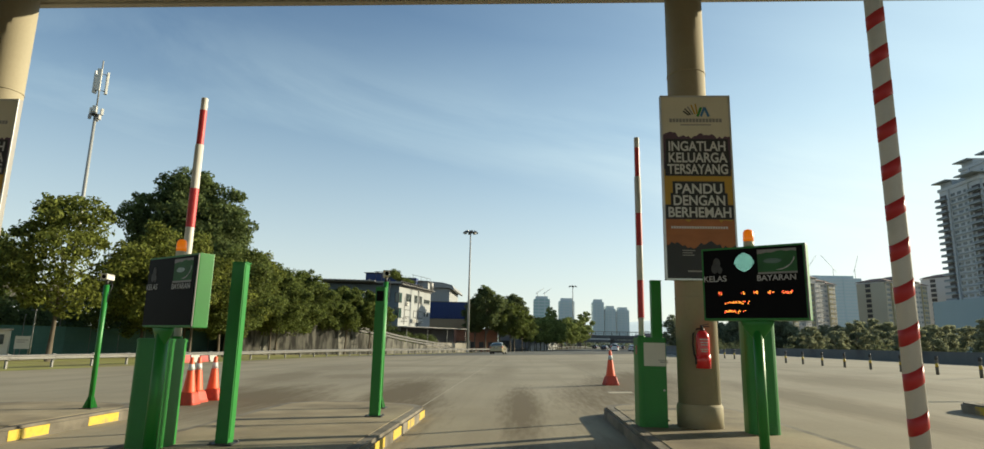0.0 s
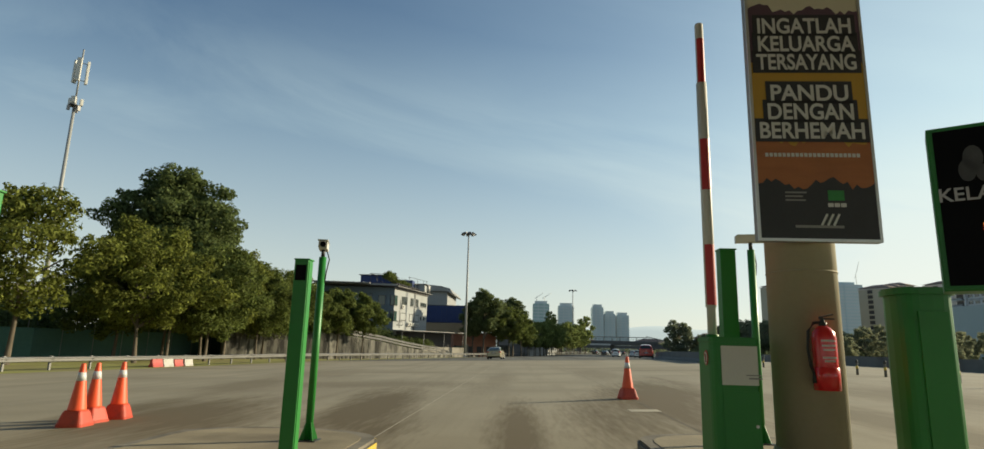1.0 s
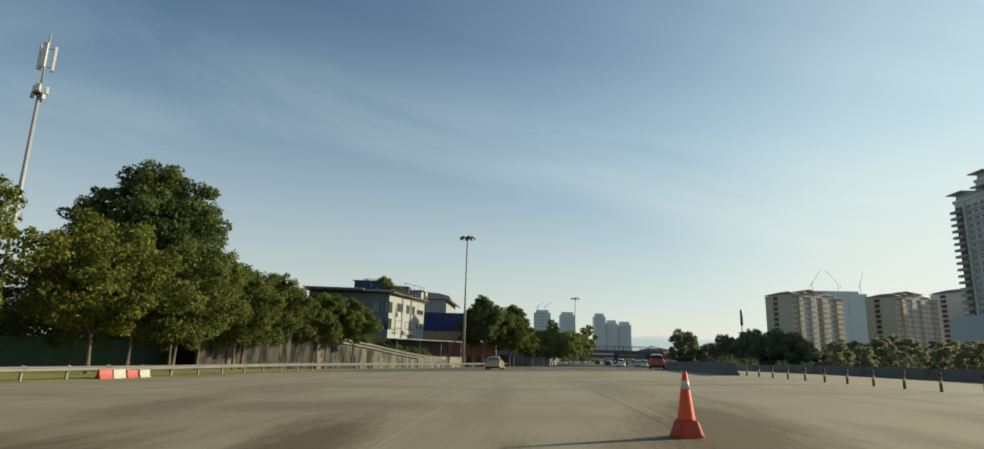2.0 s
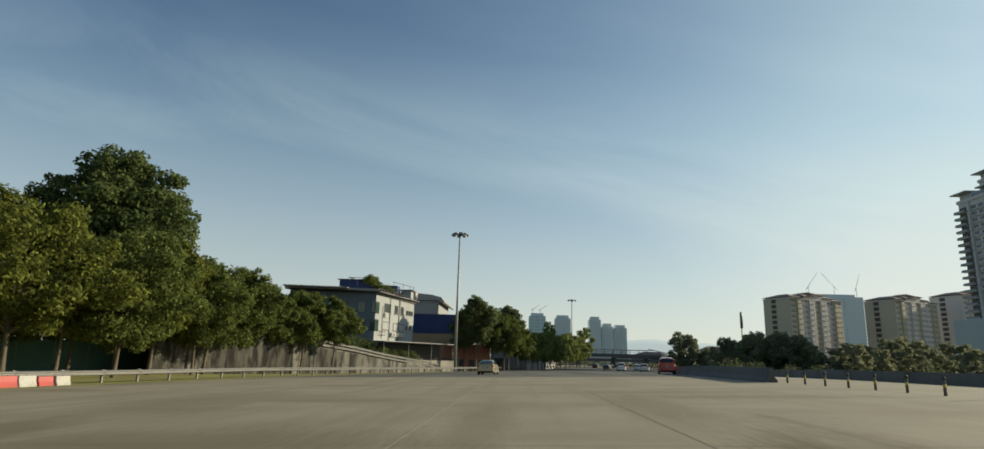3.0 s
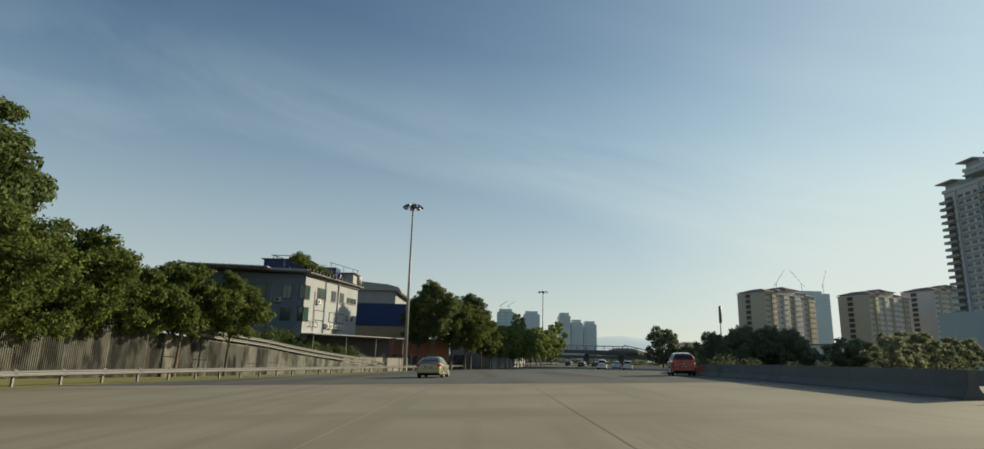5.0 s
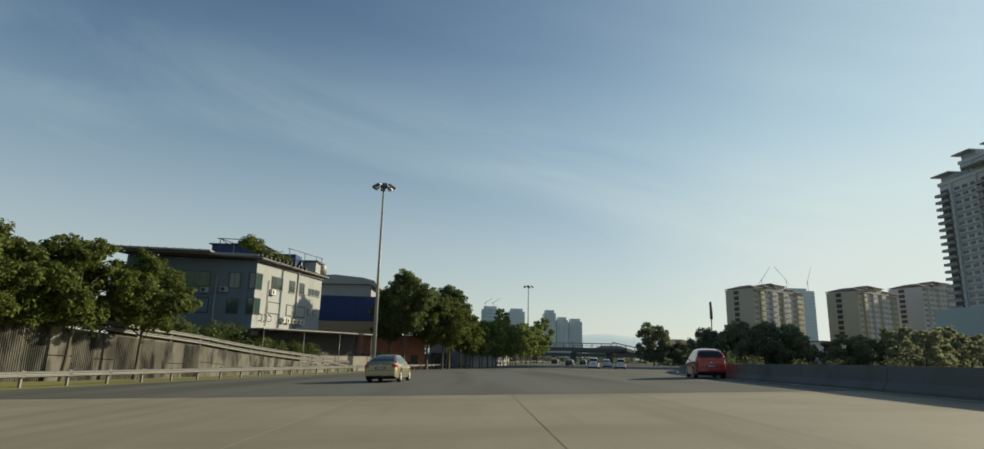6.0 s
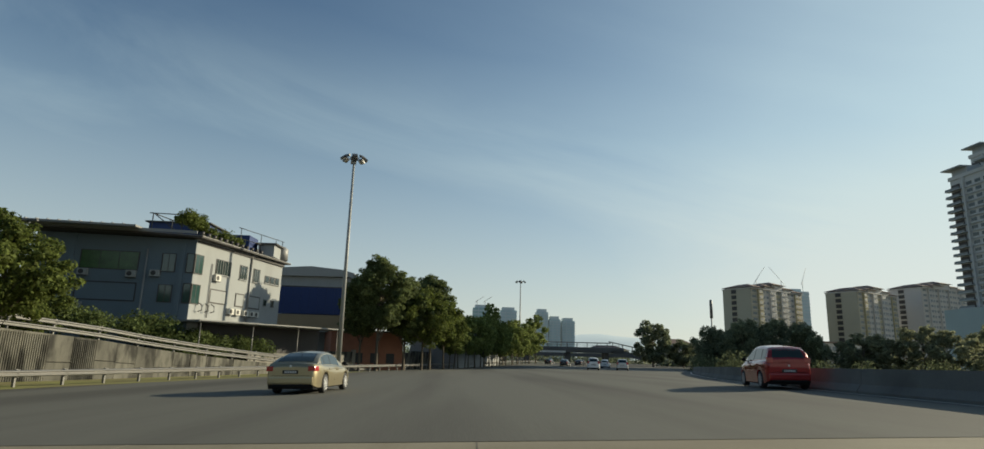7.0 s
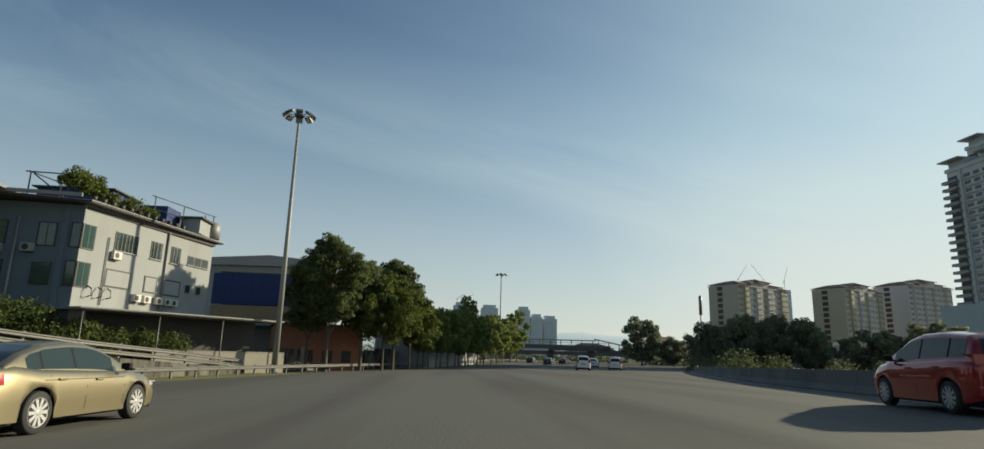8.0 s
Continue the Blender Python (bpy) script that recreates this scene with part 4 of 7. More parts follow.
# striped arm beside the next lane
arm2 = thing("striped_barrier", pose(1.93, 0.52, 0.196), "upright white barrier arm with many red stripes", "barrier")
part("tube", lathe([(0.052, 0.0), (0.052, 4.6)], 20), M["white_paint"], arm2)
for k in range(17):
    bm = lathe([(0.0532, 0.0), (0.0532, 0.095)], 20)
    for v in bm.verts:
        v.co.z += 0.6 * v.co.x
    part("red_wrap", bm, M["red_paint"], arm2, loc=(0, 0, 0.32 + 0.245 * k))
part("foot", box(-0.09, 0.09, -0.09, 0.09, 0, 0.05, 0.01), M["dark_metal"], arm2)


# lowered arm across a far lane
arm3 = thing("lowered_barrier", pose(13.35, 11.0, gz(13.35, 11.0)), "lowered red and white barrier arm across a lane", "barrier")
part("cabinet", box(0.0, 0.36, -0.18, 0.18, 0, 1.05, 0.02), M["green_paint"], arm3)
part("arm", lathe([(0.045, -3.1), (0.045, 0.0)], 16, "x"), M["white_paint"], arm3, loc=(0, -0.22, 0.86))
for k in range(5):
    part("red_wrap", lathe([(0.0465, -3.05 + 0.6 * k), (0.0465, -2.65 + 0.6 * k)], 16, "x"), M["red_paint"], arm3, loc=(0, -0.22, 0.86))
part("pivot", lathe([(0.07, -0.24), (0.07, -0.1)], 16, "y"), M["dark_metal"], arm3, loc=(0.02, 0, 0.86))


def cone(m, label):
    root = thing("traffic_cone", m, label, "traffic cone", "traffic cones")
    part("base", prism([(0.21 * (1 if math.cos(a) > 0 else -1) * abs(math.cos(a)) ** 0.35, 0.21 * (1 if math.sin(a) > 0 else -1) * abs(math.sin(a)) ** 0.35) for a in np.linspace(0, 2 * math.pi, 24, endpoint=False)], 0, 0.05, 0.012), M["cone_base"], root)
    bm = prism([(0.2 * (1 if math.cos(a) > 0 else -1) * abs(math.cos(a)) ** 0.35, 0.2 * (1 if math.sin(a) > 0 else -1) * abs(math.sin(a)) ** 0.35) for a in np.linspace(0, 2 * math.pi, 24, endpoint=False)], 0.05, 0.25, 0.02)
    for v in bm.verts:
        if v.co.z > 0.1:
            v.co.x *= 0.74
            v.co.y *= 0.74
    part("weight", bm, M["cone_base"], root, "dusty red cone weight")
    part("cone", lathe([(0.135, 0.24), (0.13, 0.27), (0.035, 0.95), (0.03, 0.965), (0.015, 0.97)], 24), M["cone_orange"], root)
    part("collar", lathe([(0.0725, 0.70), (0.0545, 0.83)], 24), M["reflective"], root, "grey reflective collar")
    return root


c0 = cone(pose(2.22, 14.95, gz(2.22, 14.95), 0, 0, 12), "orange traffic cone with a reflective collar on the road")
copy_thing(c0, pose(-7.30, 9.75, gz(-7.3, 9.75), 0, 0, 5))
copy_thing(c0, pose(-7.42, 10.28, gz(-7.4, 10.2), 0, 0, -8))
copy_thing(c0, pose(-7.33, 10.82, gz(-7.3, 10.8), 0, 0, 14))


# ---- roadside ----
def w_beam(length):
    """One length of corrugated rail along +x, its face towards -y."""
    prof = [(0.0, 0.14), (-0.03, 0.12), (-0.085, 0.095), (-0.085, 0.06), (0.0, 0.03), (0.0, -0.03), (-0.085, -0.06), (-0.085, -0.095), (-0.03, -0.12), (0.0, -0.14)]
    bm = bmesh.new()
    a = [bm.verts.new((0, y, z)) for y, z in prof]
    b = [bm.verts.new((length, y, z)) for y, z in prof]
    a2 = [bm.verts.new((0, y + 0.006, z)) for y, z in prof]
    b2 = [bm.verts.new((length, y + 0.006, z)) for y, z in prof]
    for k in range(len(prof) - 1):
        bm.faces.new((a[k], b[k], b[k + 1], a[k + 1]))
        bm.faces.new((a2[k + 1], b2[k + 1], b2[k], a2[k]))
    return bm


def guardrail(name, line, step, height, foot, label, beams=(0.0,), post_h=0.78, side=-1):
    """Posts and corrugated beams along a line in the plan; height(x, y) is the foot's level."""
    root = thing(name, (0, 0, 0), label, "guardrail", "guardrails", "structure")
    spots = along(line, step)
    post = mesh_of("post", box(-0.05, 0.05, -0.06, 0.06, -0.1, post_h, 0.008), M["galvanised"])
    block = mesh_of("block", box(-0.07, 0.07, -0.17, -0.06, post_h - 0.34, post_h - 0.02, 0.01), M["galvanised"])
    for x, y, a in spots:
        p = part("post", post, None, root, loc=Matrix.Translation((x, y, height(x, y))) @ Matrix.Rotation(a, 4, "Z"))
        part("block", block, None, p)
    for (x0, y0, a), (x1, y1, _) in zip(spots, spots[1:]):
        z0, z1 = height(x0, y0), height(x1, y1)
        d = math.hypot(x1 - x0, y1 - y0)
        tilt = math.atan2(z1 - z0, d)
        for b in beams:
            m = Matrix.Translation((x0, y0, z0 + post_h - 0.18 - b)) @ Matrix.Rotation(math.atan2(y1 - y0, x1 - x0), 4, "Z") @ Matrix.Rotation(-tilt, 4, "Y") @ Matrix.Translation((0, -0.17, 0))
            key = ("beam", round(math.hypot(d, z1 - z0), 2))
            if key not in beam_cache:
                beam_cache[key] = mesh_of("beam", w_beam(math.hypot(d, z1 - z0) + 0.03), M["galvanised"])
            part("beam", beam_cache[key], None, root, loc=m)
    return root


beam_cache = {}
guardrail("guardrail_1", [(-33.7, -5), (-27.0, 30), (-10.5, 116), (-4.6, 135), (4.3, 164.5)], 2.6, gz, 0, "long grey galvanised guardrail along the carriageway")
guardrail("guardrail_2", [(6.4, 172), (15.5, 205), (24, 232)], 4.0, gz, 0, "grey galvanised guardrail further along the road")

# ramp with a panelled retaining wall, rising away from the road
RAMP = [(-9.6, 132.0), (-13.0, 121.5), (-15.6, 109.5), (-17.9, 101.5), (-20.3, 95.5), (-26.2, 77.0), (-31.5, 61.7)]


def ramp_top(y):
    return lerp_table([(61, 3.8), (70, 3.18), (77, 2.66), (84.5, 2.06), (91.5, 1.54), (97, 0.92), (101.5, 0.47), (110, -0.1), (116, -0.55), (121.5, -0.95), (132, -1.25)], y)


wall_ramp = thing("wall_ramp", (0, 0, 0), "stained concrete panel wall holding up a ramp", "retaining wall", kind="structure")
ramp_spots = along(RAMP, 1.62)
rndp = random.Random(11)
for (x0, y0, a), (x1, y1, _) in zip(ramp_spots, ramp_spots[1:]):
    t0, t1 = ramp_top(y0), ramp_top(y1)
    low = gz(x0, y0) - 0.15
    if max(t0, t1) - low < 0.12:
        continue
    bm = bmesh.new()
    n = Vector((y1 - y0, -(x1 - x0), 0)).normalized()
    off = rndp.uniform(-0.015, 0.025)
    split = rndp.uniform(0.35, 0.65) if min(t0, t1) - low > 1.3 else 1.0
    for lo_f, hi_f in ((0.0, split), (split, 1.0)):
        if hi_f - lo_f < 0.01:
            continue
        vs = []
        for d in (0.0, 0.16):
            for (x, y, t) in ((x0, y0, t0), (x1, y1, t1)):
                k = 0.012 if (x, y) == (x0, y0) else 0.988
                px, py = x0 + (x1 - x0) * k, y0 + (y1 - y0) * k
                for f in (lo_f + 0.008, hi_f - 0.008):
                    vs.append(bm.verts.new((px - n.x * (d + off), py - n.y * (d + off), low + (t - low) * f)))
        for f in ((0, 1, 3, 2), (4, 6, 7, 5), (0, 4, 5, 1), (2, 3, 7, 6), (1, 5, 7, 3), (0, 2, 6, 4)):
            bm.faces.new([vs[i] for i in f])
    if y0 < 93 and rndp.random() < 0.8:
        for q in range(11):
            f = 0.05 + 0.084 * q
            vs = []
            for d in (0.14, 0.20):
                for e in (f, f + 0.04):
                    px, py, t = x0 + (x1 - x0) * e, y0 + (y1 - y0) * e, t0 + (t1 - t0) * e
                    for z in (low + 0.15, t - 0.12):
                        vs.append(bm.verts.new((px - n.x * (d + off), py - n.y * (d + off), z)))
            for fc in ((0, 1, 3, 2), (4, 6, 7, 5), (0, 4, 5, 1), (2, 3, 7, 6), (1, 5, 7, 3), (0, 2, 6, 4)):
                bm.faces.new([vs[i] for i in fc])
    bmesh.ops.recalc_face_normals(bm, faces=bm.faces[:])
    part("panel", bm, M["wall_concrete"], wall_ramp)
bm = bmesh.new()
prev = None
for x, y, a in ramp_spots:
    t = ramp_top(y)
    nx, ny = -0.94, 0.33
    row = [bm.verts.new(v) for v in ((x + nx * 0.12, y + ny * 0.12, gz(x, y) - 0.2), (x + nx * 0.12, y + ny * 0.12, t), (x + nx * 7, y + ny * 7, t), (x + nx * 7, y + ny * 7, gz(x, y) - 0.2))]
    if prev:
        for k in range(3):
            bm.faces.new((prev[k], row[k], row[k + 1], prev[k + 1]))
    prev = row
bmesh.ops.recalc_face_normals(bm, faces=bm.faces[:])
part("ramp_deck", bm, M["jersey"], wall_ramp)
guardrail("guardrail_3", [(x - 0.2, y + 0.06) for x, y in RAMP[::-1]], 3.2, lambda x, y: ramp_top(y) - 0.05, 0, "double grey galvanised guardrail on top of the ramp wall", beams=(0.0, 0.42), post_h=0.95)

# median barrier on the other side
jersey = thing("wall_median", (0, 0, 0), "weathered grey concrete median barrier", "concrete barrier", kind="structure")
spots = along(WALL[1:], 6.0)
for k, ((x0, y0, a), (x1, y1, _)) in enumerate(zip(spots, spots[1:])):
    bm = bmesh.new()
    prof = [(-0.30, -0.1), (-0.30, 0.08), (-0.15, 0.30), (-0.10, 0.79), (0.10, 0.79), (0.15, 0.30), (0.30, 0.08), (0.30, -0.1)]
    n = Vector((y1 - y0, -(x1 - x0), 0)).normalized()
    ends = []
    for x, y, f in ((x0, y0, 0.002), (x1, y1, 0.998)):
        px, py = x0 + (x1 - x0) * f, y0 + (y1 - y0) * f
        ends.append([bm.verts.new((px + n.x * u, py + n.y * u, gz(x, y) + v)) for u, v in prof])
    m = len(prof)
    for i in range(m):
        bm.faces.new((ends[0][i], ends[1][i], ends[1][(i + 1) % m], ends[0][(i + 1) % m]))
    bm.faces.new(ends[0][::-1])
    bm.faces.new(ends[1])
    bmesh.ops.recalc_face_normals(bm, faces=bm.faces[:])
    part("segment", bm, M["jersey"], jersey)
solid("edge_line", ribbon(47, 330, 4, lambda y: right_edge(y) - 0.62, lambda y: right_edge(y) - 0.5, 0.011, 1), M["white_paint"], "faded white edge line beside the barrier", "road marking", kind="structure")
# low wall at the back of the other carriageway
back = [(27.0, -20), (26.6, 60), (30, 90), (38, 120), (50, 150)]
bwall = thing("wall_back", (0, 0, 0), "low dark concrete wall behind the far carriageway", "wall", kind="structure")
bs = along(back, 8.0)
for (x0, y0, a), (x1, y1, _) in zip(bs, bs[1:]):
    part("segment", box(0.01, math.hypot(x1 - x0, y1 - y0) - 0.01, -0.1, 0.1, -0.2, 0.75), M["jersey"], bwall, loc=Matrix.Translation((x0, y0, gz(x0, y0))) @ Matrix.Rotation(a, 4, "Z"))


def bollard(m):
    root = thing("bollard", m, "slim black and yellow banded road bollard", "bollard", "lane bollards")
    part("post", lathe([(0.05, 0.0), (0.05, 0.60), (0.04, 0.625), (0.01, 0.63)], 14), M["bollard_grey"], root)
    part("cap", lathe([(0.052, 0.50), (0.052, 0.61), (0.04, 0.634), (0.008, 0.636)], 14), M["black_paint"], root)
    for z in (0.26,):
        part("band", lathe([(0.0512, z), (0.0512, z + 0.12)], 14), M["yellow_paint"], root)
    return root


b0 = bollard(pose(13.9, 17.0, gz(13.9, 17)))
for k in range(1, 15):
    copy_thing(b0, pose(13.9, 17.0 + 2.05 * k, gz(13.9, 17 + 2.05 * k)))


def water_barrier(m, red, label):
    root = thing("road_barrier", m, label, "road barrier", "plastic road barriers")
    bm = bmesh.new()
    prof = [(-0.22, 0), (-0.22, 0.12), (-0.12, 0.3), (-0.09, 0.6), (0.09, 0.6), (0.12, 0.3), (0.22, 0.12), (0.22, 0)]
    a = [bm.verts.new((-0.5, y, z)) for y, z in prof]
    b = [bm.verts.new((0.5, y, z)) for y, z in prof]
    for i in range(8):
        bm.faces.new((a[i], b[i], b[(i + 1) % 8], a[(i + 1) % 8]))
    bm.faces.new(a[::-1])
    bm.faces.new(b)
    bmesh.ops.recalc_face_normals(bm, faces=bm.faces[:])
    bmesh.ops.bevel(bm, geom=bm.edges[:], offset=0.02, segments=2, affect="EDGES")
    part("shell", bm, M["barrier_red" if red else "barrier_white"], root)
    part("filler_cap", lathe([(0.04, 0.6), (0.04, 0.63)], 12), M["rubber"], root)
    return root


def by_rail(y):
    x = left_edge(y) + 0.75
    return pose(x, y, gz(x, y) + 0.012, 0, 0, 79) @ Matrix.Scale(0.9, 4)


wbr = water_barrier(by_rail(40.0), True, "red plastic road barrier beside the guardrail")
wbw = water_barrier(by_rail(40.95), False, "white plastic road barrier beside the guardrail")
copy_thing(wbr, by_rail(41.9))
copy_thing(wbw, by_rail(42.85))


def high_mast(m, h, r, heads, label):
    root = thing("high_mast_lamp", m, label, "street lamp", "high mast lamps")
    part("base", lathe([(r * 1.6, 0), (r * 1.6, 0.04), (r * 1.05, 0.05), (r * 1.05, 0.5)], 18), M["pole"], root)
    part("pole", lathe([(r, 0.05), (r * 0.45, h)], 18), M["pole"], root)
    part("hub", lathe([(0.3, h - 0.25), (0.45, h - 0.1), (0.45, h + 0.1), (0.2, h + 0.35)], 16), M["lamp_head"], root)
    for k in range(heads):
        a = 2 * math.pi * (k + 0.3) / heads
        c, s = math.cos(a), math.sin(a)
        part("bracket", tube([(0.3 * c, 0.3 * s, h), (1.1 * c, 1.1 * s, h + 0.05)], 0.035, 8), M["lamp_head"], root)
        fl = part("floodlight", box(-0.3, 0.3, -0.32, 0.32, -0.1, 0.13, 0.05), M["lamp_head"], root, loc=pose(1.25 * c, 1.25 * s, h - 0.02, 0, 0, math.degrees(a)) @ pose(0, 0, 0, 0, 38, 0))
        part("glass", box(-0.25, 0.25, -0.27, 0.27, -0.112, -0.1), M["lamp_glass"], fl)
    return root


high_mast(pose(-11.3, 118.6, gz(-11.3, 118.6) - 0.05), 24.0, 0.27, 8, "tall grey high mast with a ring of floodlights")
high_mast(pose(17.2, 218, gz(17.2, 218) - 0.05), 22.0, 0.25, 6, "tall grey high mast with a ring of floodlights, far off")

slim = thing("lamp_post", pose(-24.4, 87.8, gz(-24.4, 87.8)), "slender grey lamp post in front of the ramp wall", "street lamp")
part("pole", tube([(0, 0, 0), (0, 0, 8.6), (0.25, -0.1, 9.4)], [0.08, 0.05, 0.04], 10), M["pole"], slim)
part("head", box(-0.1, 0.5, -0.1, 0.1, 9.36, 9.46, 0.03), M["lamp_head"], slim, loc=(0.2, -0.1, 0))

# telecom mast
tm = thing("telecom_mast", pose(-46.5, 56.6, -0.8), "slim grey telecom mast with white panel antennas", "telecom mast")
part("pole", lathe([(0.24, 0), (0.21, 12), (0.14, 26)], 18), M["pole"], tm)
part("top_pole", lathe([(0.08, 26), (0.08, 31.3)], 10), M["pole"], tm)
for k in range(3):
    a = 2 * math.pi * k / 3 + 0.9
    c, s = math.cos(a), math.sin(a)
    part("antenna", box(-0.11, 0.11, -0.22, 0.22, 27.6, 30.1, 0.04), M["cam_white"], tm, "white panel antenna", loc=pose(0.62 * c, 0.62 * s, 0, 0, 0, math.degrees(a)))
    for z in (27.9, 29.8):
        part("arm", tube([(0, 0, z), (0.55 * c, 0.55 * s, z)], 0.04, 6), M["pole"], tm)
    part("radio_unit", box(-0.13, 0.13, -0.2, 0.2, 25.2, 25.9, 0.03), M["cam_white"], tm, loc=pose(0.55 * c, 0.55 * s, 0, 0, 0, math.degrees(a)))
    part("radio_unit", box(-0.13, 0.13, -0.18, 0.18, 24.5, 25.0, 0.03), M["grey_print"], tm, loc=pose(-0.5 * c, -0.5 * s, 0, 0, 0, math.degrees(a)))
part("ring", lathe([(0.5, 25.0), (0.56, 25.0), (0.56, 25.08), (0.5, 25.08)], 18), M["dark_metal"], tm)
rm = thing("telecom_mast", pose(89.9, 265.8, -0.6), "thin dark telecom mast beyond the trees", "telecom mast")
part("pole", lathe([(0.4, 0), (0.22, 18)], 12), M["pole"], rm)
part("antenna", lathe([(0.55, 17), (0.55, 23.2), (0.2, 23.6)], 8), M["lamp_head"], rm)


# ---- trees ----
def leaves(name, clumps, count, size, mat, seed, flat=0.3, loose=0.92):
    """A crown of single leaves and sprigs spread over the shells of many clumps."""
    g = np.random.default_rng(seed)
    c = np.array(clumps)
    wgt = (c[:, 3] * c[:, 4]) ** 1.0
    idx = g.choice(len(c), count, p=wgt / wgt.sum())
    d = g.normal(size=(count, 3))
    d /= np.linalg.norm(d, axis=1)[:, None]
    rad = (1.22 - loose) + loose * g.random(count) ** 0.75 + 0.18 * g.random(count) ** 4
    p = c[idx, :3] + d * c[idx, 3:6] * rad[:, None]
    nrm = d + g.normal(size=(count, 3)) * 0.75 + np.array([0, 0, flat])
    nrm /= np.linalg.norm(nrm, axis=1)[:, None]
    u = np.cross(nrm, g.normal(size=(count, 3)))
    u /= np.linalg.norm(u, axis=1)[:, None]
    v = np.cross(nrm, u)
    s = size * (0.6 + 0.8 * g.random(count))[:, None]
    droop = nrm * s * 0.22
    quad = np.stack([p - u * s, p - v * s * 0.48 + droop, p + u * s, p + v * s * 0.48 + droop], 1).reshape(-1, 3)
    me = bpy.data.meshes.new(name)
    me.vertices.add(count * 4)
    me.vertices.foreach_set("co", quad.astype(np.float32).ravel())
    me.loops.add(count * 4)
    me.loops.foreach_set("vertex_index", np.arange(count * 4, dtype=np.int32))
    me.polygons.add(count)
    me.polygons.foreach_set("loop_start", np.arange(0, count * 4, 4, dtype=np.int32))
    me.polygons.foreach_set("loop_total", np.full(count, 4, dtype=np.int32))
    me.update()
    me.materials.append(mat)
    return me


def tree(m, h, r, stem, mat, seed, label, count=9000, leaf=0.17, clumps=34, bare=0.28, lean=0.0, group="roadside trees", shape=1.0, airy=0.34, loose=0.92):
    """Tapered trunk, limbs and a crown of leaves; h and r are the crown's top and half width."""
    rnd = random.Random(seed)
    root = thing("tree", m, label, "tree", group)
    c0 = h * bare
    cz, rz = (h + c0) / 2, (h - c0) / 2
    cl = []
    # a few leaning lobes fill the crown's outline; each carries many small clumps of leaves
    lobes = max(9, round(clumps / 2.6))
    for k in range(lobes):
        a = 2.399963 * k + rnd.uniform(-0.35, 0.35)
        z = -0.93 + 1.86 * (k + 0.5) / lobes + rnd.uniform(-0.06, 0.06)
        wide = math.sqrt(max(0.04, 1 - z * z)) * (1.0 if z < 0 else 1.0 - 0.22 * z * min(shape, 2.0)) * (1.0 + 0.14 * math.sin(2.3 * a + seed) + 0.12 * math.sin(5.1 * z + 1.7 * seed))
        lr = rnd.uniform(0.24, 0.40) * min(r, rz)
        reach = max(0.05 * r, wide * r - 0.6 * lr) * (rnd.uniform(0.3, 0.7) if k % 4 == 3 else rnd.uniform(0.82, 1.06))
        lx, ly, lz = reach * math.cos(a), reach * math.sin(a), cz + z * (rz - 0.45 * lr)
        lx += lean * lz / h
        cl.append((lx, ly, lz, lr * 0.8, lr * 0.8, lr * 0.65))
        for _ in range(7):
            d = Vector((rnd.gauss(0, 1), rnd.gauss(0, 1), rnd.gauss(0.25, 0.9))).normalized()
            d = (d + Vector((math.cos(a), math.sin(a), 0.3 * z)) * 0.5).normalized()
            q = lr * rnd.uniform(0.66, 1.14)
            c = lr * rnd.uniform(0.22, 0.46) * (airy / 0.28) ** 0.5
            cl.append((lx + d.x * q, ly + d.y * q, lz + d.z * q * 0.85, c, c, c * 0.72))
    tr = bmesh.new()
    bend = [rnd.uniform(-0.12, 0.12) for _ in range(4)]
    spine = [(lean * t + bend[0] * math.sin(3 * t) * 1.2, bend[1] * math.sin(3.3 * t) * 1.2, h * 0.8 * t) for t in np.linspace(0, 1, 7)]
    bm_tube(tr, spine, [stem * (1.25 if t == 0 else 1) * (1 - 0.8 * t) for t in np.linspace(0, 1, 7)], 10)
    part("trunk", tr, M["bark"], root)
    order = cl[::16] + cl[3::40]
    for px, py, pz, s, _, _ in order:
        t = max(0.30, min(0.85, (pz / h) * rnd.uniform(0.55, 0.8) / 0.8))
        k = min(5, int(t * 6))
        f = t * 6 - k
        b0v = Vector(spine[k]).lerp(Vector(spine[k + 1]), f)
        mid = b0v.lerp(Vector((px, py, pz)), 0.5) + Vector((0, 0, 0.1 * h * rnd.random() * 0.5))
        lb = bmesh.new()
        bm_tube(lb, [b0v, mid, (px, py, pz)], [stem * 0.42, stem * 0.26, stem * 0.08], 6)
        part("limb", lb, M["bark"], root)
    part("crown", leaves("crown", cl, count, leaf, mat, seed, loose=loose), mat, root)
    return root


